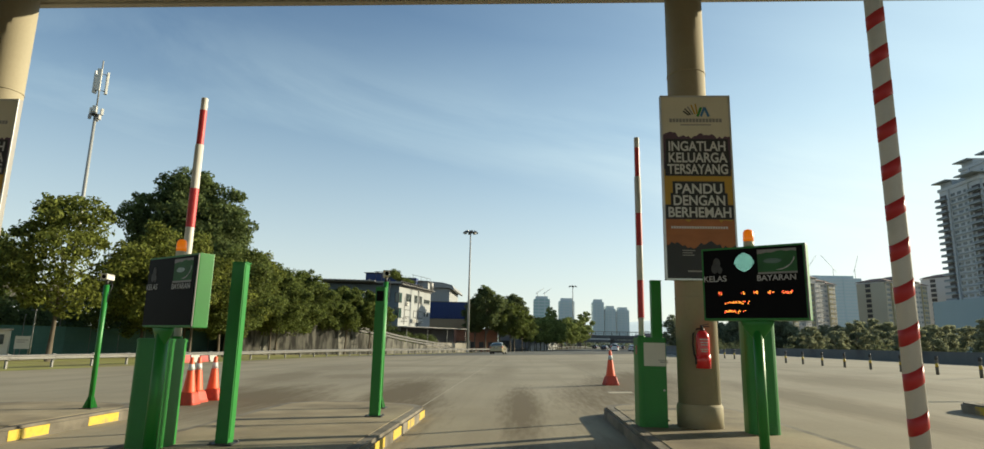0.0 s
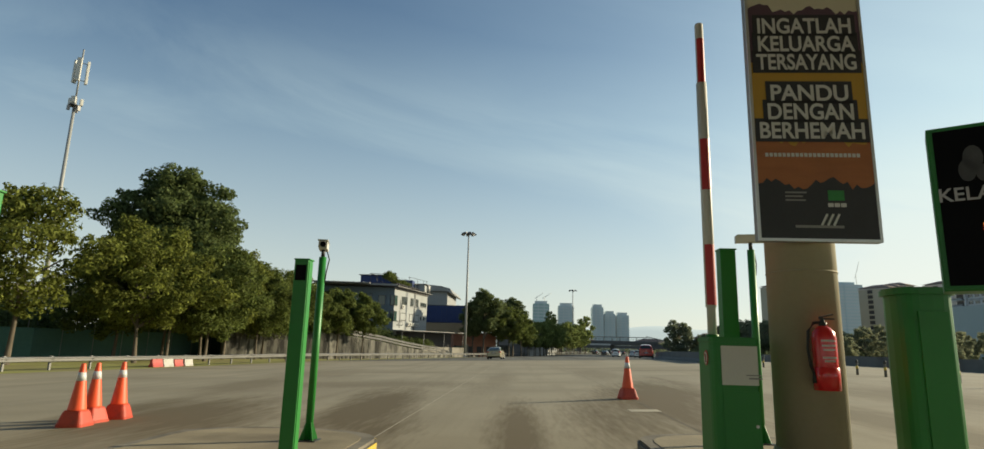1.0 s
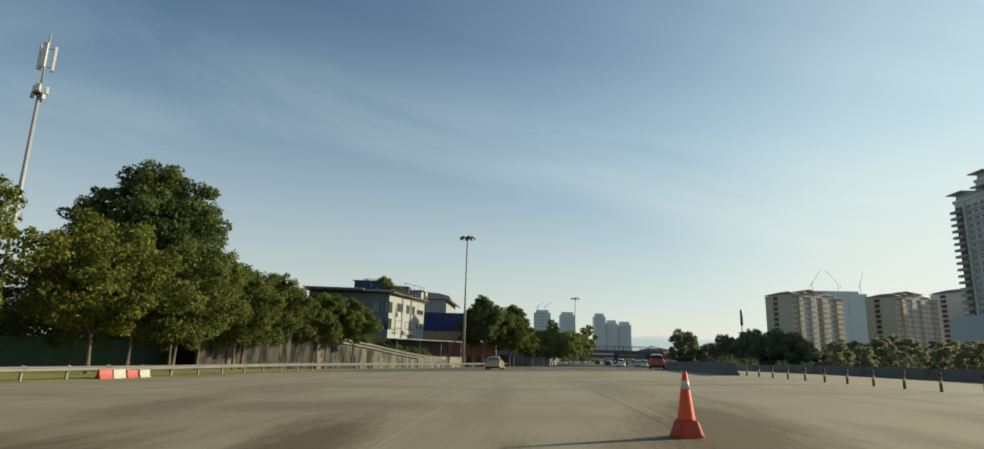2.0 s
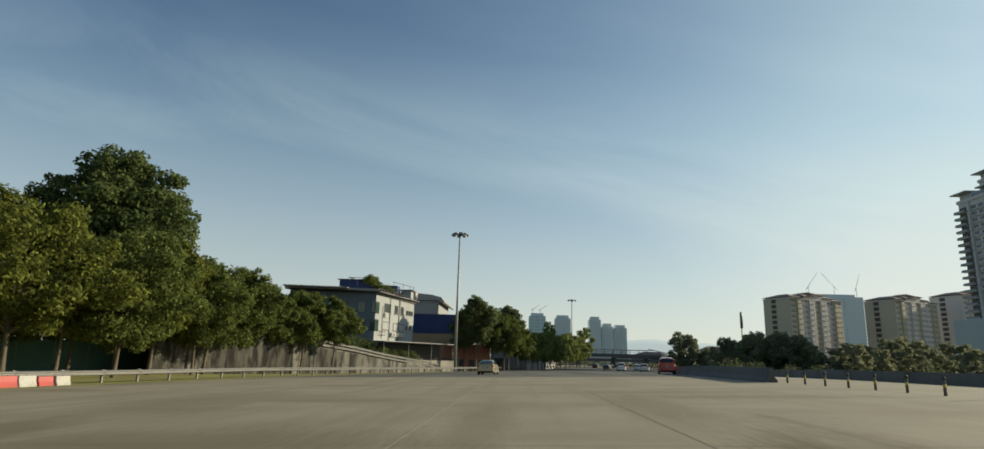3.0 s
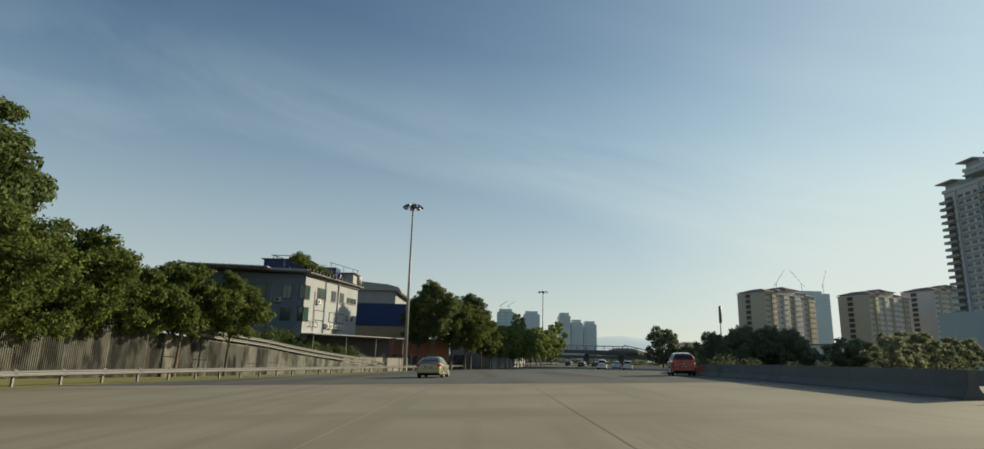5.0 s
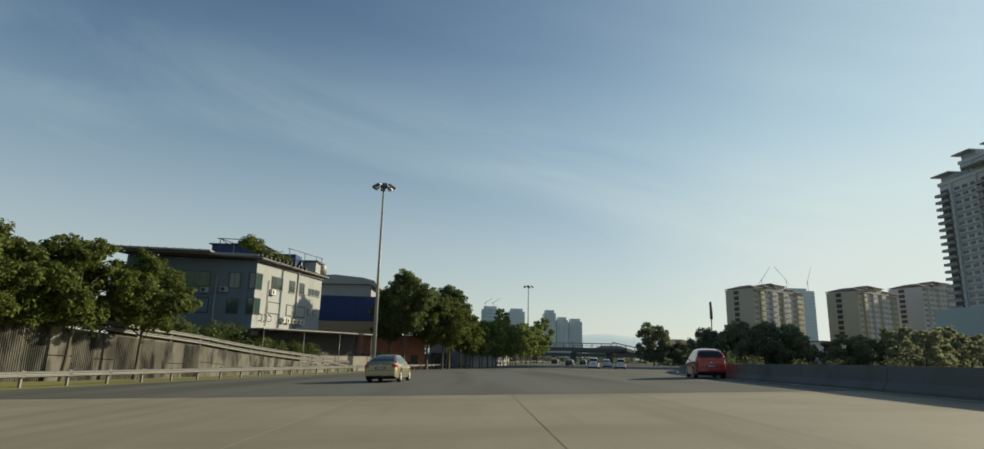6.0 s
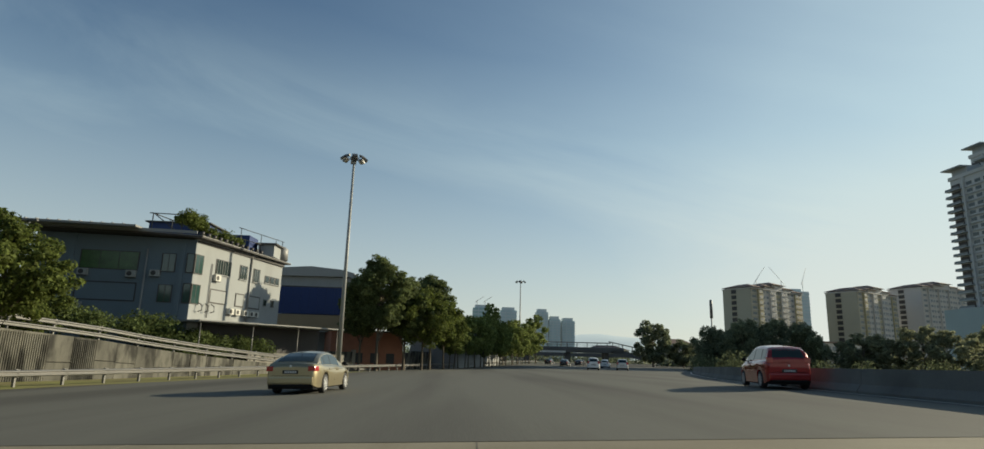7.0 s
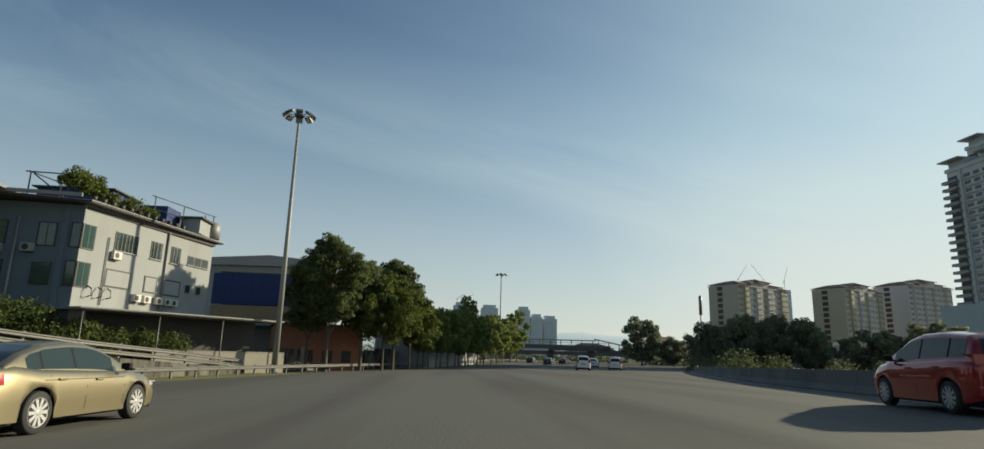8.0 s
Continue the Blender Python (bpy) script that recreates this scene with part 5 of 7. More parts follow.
L1 = "young street tree with sparse yellow-green leaves on the verge"
L2 = "leafy green street tree in front of the ramp wall"
tA = tree(pose(-32.5, 37.5, gz(-32.5, 37.5)), 11.6, 4.2, 0.17, M["leaf_light"], 1, L1, 9500, 0.17, 48, 0.24, 0.3, airy=0.25)
tB = tree(pose(-29.6, 45.8, gz(-29.6, 45.8)), 10.9, 4.9, 0.16, M["leaf_light"], 2, L1, 20000, 0.15, 66, 0.20, -0.2, airy=0.28)
tC = tree(pose(-28.2, 53.5, gz(-28.2, 53.5)), 10.3, 4.6, 0.15, M["leaf_mid"], 3, L2, 20000, 0.145, 66, 0.20, 0.2, airy=0.28)
copy_thing(tB, pose(-30.0, 60.5, gz(-30, 60.5), 0, 0, 130))
copy_thing(tC, pose(-28.6, 66.5, gz(-28.6, 66.5), 0, 0, 220))
tD = tree(pose(-28.2, 72.6, gz(-28.2, 72.6)), 10.2, 4.2, 0.15, M["leaf_mid"], 4, L2, 20000, 0.145, 66, 0.28, 0.1, shape=1.5, airy=0.29)
tE = tree(pose(-24.4, 79.5, gz(-24.4, 79.5)), 9.2, 3.4, 0.14, M["leaf_mid"], 5, L2, 18000, 0.14, 60, 0.35, shape=1.9, airy=0.29)
tree(pose(-22.2, 83.8, gz(-22.2, 83.8)), 8.8, 3.1, 0.12, M["leaf_mid"], 6, L2, 15000, 0.13, 54, 0.37, shape=2.0, airy=0.3)
# further trees close the row and stand behind it
for src, tx, ty, ta, ts in ((tD, -29.4, 49.6, 75, 0.9), (tC, -30.4, 56.8, 160, 0.92), (tD, -28.0, 63.4, 15, 0.88), (tE, -28.8, 69.6, 250, 0.94), (tE, -26.4, 76.2, 120, 0.9),
                            (tE, -33.0, 90.0, 40, 0.95), (tE, -30.0, 96.5, 170, 0.8), (tE, -37.0, 82.0, 290, 1.2), (tE, -39.5, 92.0, 80, 1.0), (tE, -44.0, 86.0, 10, 1.25),
                            (tC, -37.5, 31.5, 60, 1.0), (tA, -43.5, 40.5, 200, 1.0), (tB, -37.5, 64.0, 20, 1.0), (tC, -34.5, 50.5, 290, 1.0), (tD, -36.5, 76.0, 100, 1.15), (tE, -36.0, 86.0, 100, 1.15), (tD, -33.5, 83.0, 250, 1.0), (tD, -34.5, 57.5, 200, 1.0), (tE, -33.5, 70.0, 30, 1.12)):
    copy_thing(src, pose(tx, ty, -0.9 if tx < -32 else gz(tx, ty), 0, 0, ta) @ Matrix.Scale(ts, 4))
tG = tree(pose(-47.4, 79.0, -0.9), 24.4, 8.7, 0.55, M["leaf_dark"], 7, "huge dark green rain tree with a dense rounded crown", 70000, 0.27, 130, 0.16, airy=0.24, group="big trees", loose=0.7)
copy_thing(tG, pose(-62, 62, -0.9, 0, 0, 140) @ Matrix.Diagonal((0.62, 0.62, 0.50, 1)))
L3 = "dense dark green tree behind the guardrail"
tH = tree(pose(-8.2, 125.2, gz(-8.2, 125.2)), 13.4, 3.4, 0.20, M["leaf_grove"], 8, L3, 30000, 0.15, 110, 0.36, shape=1.1, airy=0.26, loose=0.8)
copy_thing(tH, pose(-10.6, 127.5, gz(-10.6, 127.5), 0, 0, 90) @ Matrix.Diagonal((0.85, 0.85, 0.84, 1)))
copy_thing(tH, pose(-5.4, 129.5, gz(-5.4, 129.5), 0, 0, 190) @ Matrix.Diagonal((0.9, 0.9, 0.86, 1)))
copy_thing(tH, pose(-2.4, 134.5, gz(-2.4, 134.5), 0, 0, 260) @ Matrix.Diagonal((0.95, 0.95, 0.93, 1)))
copy_thing(tD, pose(-3.2, 130.6, gz(-3.2, 130.6), 0, 0, 30))
copy_thing(tE, pose(-0.6, 136.6, gz(-0.6, 136.6), 0, 0, 70) @ Matrix.Diagonal((0.9, 0.9, 0.92, 1)))
L4 = "slender green street tree in a row along the road"
tI = tree(pose(0.8, 140.5, gz(0.8, 140.5)), 7.9, 2.4, 0.10, M["leaf_row"], 9, L4, 6000, 0.16, 36, 0.24, shape=0.9, airy=0.30)
for k, (x, y, a, s) in enumerate(((2.4, 146, 40, 0.95), (4.0, 151.5, 100, 1.12), (5.6, 156.5, 170, 0.9), (7.3, 162.5, 230, 1.15), (9.0, 169, 300, 1.0), (10.6, 175, 15, 1.2), (12.4, 182, 75, 0.98), (14.2, 190, 140, 1.22), (16.2, 199, 200, 1.05), (18.8, 209, 260, 1.3), (21.6, 219, 320, 1.35))):
    copy_thing(tI, pose(x, y, gz(x, y), 0, 0, a) @ Matrix.Diagonal((s * (0.9, 1.12, 0.8)[k % 3], s * (0.9, 1.12, 0.8)[k % 3], s * (1.05, 0.92, 1.2, 1.0)[k % 4], 1)))
row_rnd = random.Random(61)
for k in range(15):
    y = 143 + 5.2 * k
    x = lerp_table([(140, 0.8), (162.5, 7.3), (190, 14.2), (219, 21.6)], y) - 1.6 + row_rnd.uniform(-0.7, 0.7)
    s = row_rnd.uniform(0.75, 1.15)
    copy_thing(tI, pose(x, y, gz(x, y), 0, 0, row_rnd.uniform(0, 360)) @ Matrix.Diagonal((s * 0.95, s * 0.95, s * row_rnd.uniform(0.9, 1.3), 1)))
L5 = "dark round tree beyond the median barrier"
tJ = tree(pose(54, 219, gz(54, 219)), 12.0, 5.2, 0.25, M["leaf_haze_dark"], 10, L5, 14000, 0.27, 60, 0.08)
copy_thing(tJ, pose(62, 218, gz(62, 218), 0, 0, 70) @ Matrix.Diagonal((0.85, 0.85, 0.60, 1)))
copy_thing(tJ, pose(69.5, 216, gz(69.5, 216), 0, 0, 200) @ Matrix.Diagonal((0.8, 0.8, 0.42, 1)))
tK = tree(pose(58, 187, gz(58, 187)), 9.4, 4.6, 0.2, M["leaf_haze_dark"], 12, L5, 12000, 0.22, 60, 0.10, airy=0.32, loose=1.0)
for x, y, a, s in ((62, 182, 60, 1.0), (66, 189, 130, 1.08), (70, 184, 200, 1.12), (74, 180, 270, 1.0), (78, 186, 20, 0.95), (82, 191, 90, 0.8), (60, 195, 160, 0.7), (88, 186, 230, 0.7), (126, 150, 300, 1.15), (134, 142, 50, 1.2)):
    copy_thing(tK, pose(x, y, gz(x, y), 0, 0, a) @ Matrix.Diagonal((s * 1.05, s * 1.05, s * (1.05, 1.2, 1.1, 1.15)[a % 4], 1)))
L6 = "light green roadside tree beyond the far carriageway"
tL = tree(pose(64, 120, gz(64, 120)), 6.6, 3.4, 0.14, M["leaf_haze"], 13, L6, 6500, 0.19, 36, 0.16, airy=0.36, loose=1.1)
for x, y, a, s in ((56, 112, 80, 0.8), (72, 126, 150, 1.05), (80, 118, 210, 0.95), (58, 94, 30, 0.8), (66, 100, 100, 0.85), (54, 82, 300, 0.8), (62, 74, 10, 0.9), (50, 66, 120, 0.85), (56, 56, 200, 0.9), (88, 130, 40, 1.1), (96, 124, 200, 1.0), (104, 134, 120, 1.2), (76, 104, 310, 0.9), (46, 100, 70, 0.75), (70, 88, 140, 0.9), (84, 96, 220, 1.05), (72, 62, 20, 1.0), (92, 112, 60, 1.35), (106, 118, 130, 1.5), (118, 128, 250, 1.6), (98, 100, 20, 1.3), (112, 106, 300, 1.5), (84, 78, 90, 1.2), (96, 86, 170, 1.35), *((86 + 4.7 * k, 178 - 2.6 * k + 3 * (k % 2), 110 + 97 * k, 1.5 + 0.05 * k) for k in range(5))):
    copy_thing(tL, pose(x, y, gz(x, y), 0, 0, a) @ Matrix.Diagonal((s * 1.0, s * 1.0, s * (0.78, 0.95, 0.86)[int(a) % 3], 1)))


def shrubs(name, spots, mat, seed, label, count, leaf):
    cl = [(x, y, z, r, r, r * 0.75) for x, y, z, r in spots]
    ob = new(name, leaves(name, cl, count, leaf, mat, seed))
    return tagged(ob, label, "shrubs", kind="stuff")


rs = random.Random(5)
shrubs("shrubs", [(-18.6 - 0.75 * k + rs.uniform(-0.9, 0.9), 113.0 - 0.95 * k + rs.uniform(-0.8, 0.8), 0.6 + 0.20 * k + rs.uniform(-0.5, 0.7), rs.uniform(0.9, 1.6)) for k in range(20)], M["leaf_dark"], 21, "bushy green shrubs growing behind the ramp rail", 24000, 0.13)
shrubs("hedge", [(44 + 3.2 * k + rs.uniform(-1, 1), 158 - 6.5 * k + rs.uniform(-2, 2), gz(50, 140) + rs.uniform(0.7, 1.6), rs.uniform(1.6, 2.6)) for k in range(20)], M["leaf_hedge"], 22, "dark hedge and bushes behind the far carriageway", 12000, 0.2)
shrubs("bushes", [(60 + 3.5 * k + rs.uniform(-2, 2), 196 - 2 * k, -0.4 + rs.uniform(0.8, 2.0), rs.uniform(2.0, 3.2)) for k in range(14)], M["leaf_haze"], 23, "mixed green bushes in the distance", 9000, 0.3)

shrubs("thicket", [(-74 + 1.3 * k + rs.uniform(-2, 2), 32 + 1.9 * k + rs.uniform(-3, 3), -0.9 + rs.uniform(1.2, 6.5), rs.uniform(2.2, 3.6)) for k in range(30)], M["leaf_dark"], 27, "dark overgrown thicket behind the fence", 26000, 0.26)
# leafy dark filler, added in place of the dark underside behind the fence
hl = along([(-63, 20), (-44, 46.5), (-40.3, 63), (-39, 74)], 2.4)
shrubs("undergrowth", [(x + rs.uniform(-1.2, 0.6), y + rs.uniform(-1, 1), -0.9 + rs.uniform(1.0, 5.0), rs.uniform(1.5, 2.5)) for x, y, _ in hl], M["leaf_dark"], 28, "dense dark undergrowth added as a dark backing behind the netted fence", 20000, 0.2)
# green mesh fence behind the verge trees
fence = thing("fence", (0, 0, 0), "long fence hung with dark green netting", "fence", kind="structure")
fs = along([(-60, 18), (-40.5, 45), (-36.5, 62), (-34.5, 72)], 3.0)
for (x0, y0, a), (x1, y1, _) in zip(fs, fs[1:]):
    d = math.hypot(x1 - x0, y1 - y0)
    mm = Matrix.Translation((x0, y0, -0.78)) @ Matrix.Rotation(a, 4, "Z")
    part("net_panel", box(0.03, d - 0.03, -0.01, 0.01, 0.05, 2.5), M["green_net"], fence, loc=mm)
    part("post", tube([(0, 0, -0.2), (0, 0, 3.1), (0, -0.25, 3.4)], 0.035, 6), M["pole"], fence, loc=mm)
# white hut, notice board and short lamp by the fence
hut_w = thing("guard_hut", pose(-38.2, 39.6, -0.75, 0, 0, 38), "small white guard hut with a flat roof by the fence", "hut")
part("wall", box(-0.75, 0.75, -0.7, 0.7, 0, 2.05, 0.02), M["cam_white"], hut_w)
part("roof", box(-0.85, 0.85, -0.8, 0.8, 2.05, 2.15, 0.02), M["roof_sheet"], hut_w)
part("window", box(-0.45, 0.45, -0.72, -0.69, 1.05, 1.75), M["glass"], hut_w)
notice = thing("notice_board", pose(-36.4, 39.8, -0.75, 0, 0, 30), "plain white notice board on two posts", "notice board")
part("panel", box(-0.45, 0.45, -0.02, 0.02, 0.75, 1.65, 0.005), M["cam_white"], notice)
for px in (-0.4, 0.4):
    part("post", tube([(px, 0.04, 0), (px, 0.04, 1.7)], 0.03, 8), M["pole"], notice)
bars(notice, -0.34, 1.35, 0.68, 0.05, -0.02, M["grey_print"])
bars(notice, -0.34, 1.2, 0.5, 0.05, -0.02, M["grey_print"])
short_lamp = thing("lamp_post", pose(-35.4, 39.4, -0.75), "short grey lamp post beside the fence", "street lamp")
part("pole", tube([(0, 0, 0), (0, 0, 3.5)], [0.05, 0.04], 10), M["pole"], short_lamp)
part("head", box(-0.32, 0.05, -0.07, 0.07, 3.48, 3.56, 0.02), M["lamp_head"], short_lamp)
# elevated road behind the fence
viaduct = thing("viaduct", (0, 0, 0), "pale concrete elevated road in the shade behind trees", "viaduct", kind="structure")
mv = pose(-62, 66, 0, 0, 0, 38)
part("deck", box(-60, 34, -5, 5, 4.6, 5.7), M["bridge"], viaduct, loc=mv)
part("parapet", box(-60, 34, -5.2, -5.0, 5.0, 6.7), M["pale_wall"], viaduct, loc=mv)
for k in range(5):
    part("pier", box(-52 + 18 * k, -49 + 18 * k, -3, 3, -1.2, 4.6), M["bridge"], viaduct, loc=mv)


# ---- buildings ----
def window(parent, x0, x1, z0, z1, y, glass, bars_n=0, sill=True, panes=2, proud=0.0):
    """A window in a wall that faces -y at y: frame, sill, panes."""
    root = part("window", box(x0 - 0.07, x1 + 0.07, y - 0.05 - proud, y + 0.02, z0 - 0.07, z1 + 0.07), M["frame_dark"], parent)
    w = (x1 - x0) / panes
    for k in range(panes):
        part("pane", box(x0 + k * w + 0.03, x0 + (k + 1) * w - 0.03, y - 0.058 - proud, y - 0.05 - proud, z0, z1), glass, root)
    for k in range(bars_n):
        xx = x0 + (x1 - x0) * (k + 0.5) / bars_n
        part("bar", box(xx - 0.013, xx + 0.013, y - 0.10, y - 0.08, z0, z1), M["pole"], root)
    if sill:
        part("sill", box(x0 - 0.12, x1 + 0.12, y - 0.14 - proud, y - 0.05 - proud, z0 - 0.14, z0 - 0.07), M["render_white"], root)
    return root


def aircon(parent, x, y, z, mat="cam_white"):
    u = part("air_conditioner", box(x - 0.42, x + 0.42, y - 0.36, y - 0.05, z, z + 0.6, 0.02), M[mat], parent, "white air conditioner unit")
    part("fan_grille", lathe([(0.22, y - 0.372), (0.22, y - 0.36)], 18, "y"), M["frame_dark"], u, loc=(x - 0.1, 0, z + 0.3))
    part("bracket", box(x - 0.4, x + 0.4, y - 0.36, y, z - 0.05, z), M["dark_metal"], u)


office = thing("office_building", pose(-23.3, 108.4, -1.0), "three-storey pale rendered office with rooftop garden and green windows", "building")
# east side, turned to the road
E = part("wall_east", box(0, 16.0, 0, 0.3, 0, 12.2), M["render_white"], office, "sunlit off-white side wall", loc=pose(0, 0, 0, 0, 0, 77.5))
for x0, x1, z0, z1, n, gl in ((3.3, 5.7, 9.4, 10.75, 6, "glass"), (7.4, 8.7, 9.4, 10.75, 3, "glass"), (10.0, 11.2, 9.4, 10.75, 3, "glass"), (12.4, 13.2, 9.6, 10.3, 0, "glass"), (13.5, 14.3, 9.6, 10.3, 0, "glass"), (14.6, 15.4, 9.6, 10.3, 0, "glass"), (12.6, 13.1, 7.0, 7.6, 0, "glass"), (14.2, 14.7, 7.0, 7.6, 0, "glass")):
    window(E, x0, x1, z0, z1, 0.0, M[gl], n, panes=2 if x1 - x0 > 1 else 1)
for x0, x1 in ((2.9, 5.3), (7.2, 8.5), (9.6, 11.6)):
    bl = part("blind_window", box(x0 - 0.13, x1 + 0.13, -0.05, 0.02, 6.43, 7.83), M["frame_dark"], E)
    part("infill", box(x0, x1, -0.058, -0.05, 6.55, 7.71), M["render_white"], bl)
for x in (6.2, 7.4, 8.9, 10.0, 10.9):
    aircon(E, x, 0.0, 5.55)
aircon(E, 3.4, 0.0, 8.6)
for x in (1.2, 2.2, 3.1):
    part("pipe_coil", tube([(x, -0.1, 5.5), (x, -0.5, 5.6), (x, -0.45, 6.1), (x, -0.1, 6.3)], 0.05, 6), M["frame_dark"], E)
part("downpipe", tube([(9.3, -0.12, 4.0), (9.3, -0.12, 12.0)], 0.09, 8), M["roof_sheet"], E)
part("downpipe", tube([(2.6, -0.1, 5.0), (2.6, -0.1, 10.2)], 0.05, 8), M["roof_sheet"], E)
part("ledge", box(0, 16.0, -0.9, 0, 4.5, 4.65), M["render_white"], E)
# front; the wall colour itself carries the shade
F = part("wall_front", box(-13.5, 0.0, 0.0, 0.3, 0, 12.1), M["render_shade"], office, "pale wall with shade in its colour and green glass", loc=pose(0, -0.05, 0, 0, 0, 8))
for x0, x1, z0, z1, gl in ((-9.6, -4.8, 9.0, 10.6, "glass_leaf"), (-2.75, -1.65, 9.0, 10.6, "glass_green"), (-2.75, -1.65, 6.2, 7.7, "glass_green")):
    window(F, x0, x1, z0, z1, 0.0, M[gl], 0, sill=False, panes=3 if x1 - x0 > 2 else 2)
for x0, x1, z0, z1 in ((-9.75, -4.65, 7.72, 7.82), (-9.75, -4.65, 6.1, 6.2), (-9.75, -9.65, 6.2, 7.72), (-4.75, -4.65, 6.2, 7.72)):
    part("blind_frame", box(x0, x1, -0.05, 0.0, z0, z1), M["frame_dark"], F)
for x, z in ((-9.2, 8.3), (-5.2, 8.3), (-3.2, 8.45), (-9.3, 5.3)):
    aircon(F, x, 0.0, z, "pole")
for x in (-10.4, -1.1):
    part("pilaster", box(x - 0.2, x + 0.2, -0.09, 0.0, 0, 12.1), M["render_shade"], F)
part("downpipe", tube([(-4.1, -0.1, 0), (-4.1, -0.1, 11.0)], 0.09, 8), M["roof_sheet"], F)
part("band", box(-13.5, 0, -0.03, 0, 8.0, 8.1), M["render_shade"], F)
# glass that turns the corner, set nearly flush
for z0, z1 in ((9.0, 10.7), (6.2, 7.9)):
    window(F, -0.62, -0.02, z0, z1, 0.0, M["glass_green"], 0, sill=False, panes=1, proud=0.04)
    window(E, 0.04, 1.15, z0, z1, 0.0, M["glass_green"], 0, sill=False, panes=2, proud=0.04)
part("floor_slab", prism([(-13.2, -1.6), (0.1, 0.15), (3.7, 15.6), (-9.0, 18)], 11.85, 12.05), M["roof_dark"], office)
part("roof", prism([(-13.9, -2.9), (-4.8, -2.3), (0.75, -0.75), (4.2, 16.3), (-9.5, 18.6)], 12.2, 12.33, 0.03), M["roof_dark"], office, "dark flat roof with a deep eave")
part("roof_sheet", prism([(-13.95, -2.95), (-4.8, -2.36), (0.8, -0.8), (4.26, 16.35), (-9.55, 18.65)], 12.335, 12.39), M["roof_sheet"], office, "pale metal roof sheet")
part("wall_back", box(-13.0, -12.8, -1.4, 17.5, 0, 12), M["render_shade"], office)
part("wall_rear", box(-12.8, 3.0, 15.9, 16.2, 0, 12), M["render_shade"], office)
part("gutter", box(-13.9, 0.5, -2.2, -2.05, 12.3, 12.56, 0, pose(0, 0, 0, 0, 0, 8)), M["roof_sheet"], office)
part("roof_sheet", box(-13.9, -4.2, -3.0, 9, 12.45, 12.62, 0, pose(0, 0, 0.1, 2.5, 0, 8)), M["roof_sheet"], office, "pale metal roof sheets")
for k in range(11):
    part("roof_rib", box(-13.8 + k * 0.85, -13.72 + k * 0.85, -3.0, 9, 12.62, 12.70, 0, pose(0, 0, 0.1, 2.5, 0, 8)), M["roof_sheet"], office)
part("roof_block", box(-1.2, 1.3, 9.8, 12.6, 12.55, 14.5), M["blue_sheet"], office, "blue sheet-metal rooftop block")
part("roof_shed", box(-8.2, -2.0, 6.8, 11.2, 12.55, 15.0), M["blue_sheet"], office, "dark blue rooftop shed")
part("shed_roof", box(-8.5, -1.7, 6.5, 11.5, 15.0, 15.12), M["roof_dark"], office)
part("stair_block", box(1.6, 3.4, 12.0, 14.6, 12.55, 13.9), M["render_white"], office)
part("stair_roof", box(1.3, 3.7, 11.7, 14.9, 13.9, 14.05), M["roof_dark"], office)
part("water_tank", lathe([(0.75, 12.55), (0.75, 13.9), (0.4, 14.2)], 18), M["roof_sheet"], office, loc=(3.3, 15.3, 0))
pipes = []
for x, y in ((-4.6, 0.4), (-1.9, 0.6), (-4.2, 3.4), (-1.6, 3.6)):
    pipes.append(((x, y, 12.5), (x, y, 14.6)))
pipes += [((-4.9, 0.3, 14.6), (-1.6, 0.7, 14.6)), ((-4.5, 3.4, 14.6), (-1.3, 3.7, 14.6)), ((-4.6, 0.2, 14.6), (-4.2, 3.6, 14.6)), ((-1.9, 0.4, 14.6), (-1.6, 3.8, 14.6)), ((-4.4, 0.4, 14.5), (-2.0, 0.6, 12.7))]
for p, q in pipes:
    part("pergola_pipe", tube([p, q], 0.05, 6), M["dark_metal"], office)
rails = [((x, y, 12.5), (x, y, 14.9)) for x, y in ((1.0, 8.0), (2.6, 15.0), (2.0, 11.5), (3.2, 15.6))]
rails += [((0.9, 7.6, 14.9), (2.1, 11.7, 14.9)), ((2.0, 11.4, 14.9), (3.3, 15.8, 14.9)), ((0.9, 7.7, 13.8), (3.3, 15.8, 13.8))]
for p, q in rails:
    part("rail_pipe", tube([p, q], 0.04, 6), M["dark_metal"], office)
pots = random.Random(8)
for k in range(10):
    c = (-1.5 + 0.23 * k + pots.uniform(-0.4, 0.4), 0.6 + 0.85 * k, (14.1 if k < 4 else 13.6) - 0.06 * k + pots.uniform(-0.2, 0.5))
    cl = [(c[0] + pots.uniform(-0.5, 0.5), c[1] + pots.uniform(-0.5, 0.5), c[2] + pots.uniform(-0.5, 0.4), *(3 * [pots.uniform(0.3, 0.7)])) for _ in range(5)]
    tagged(part("roof_plant", leaves("roof_plant", cl, 900 if k < 5 else 420, 0.12, M["leaf_mid"], 31 + k), M["leaf_mid"], office), kind="stuff")
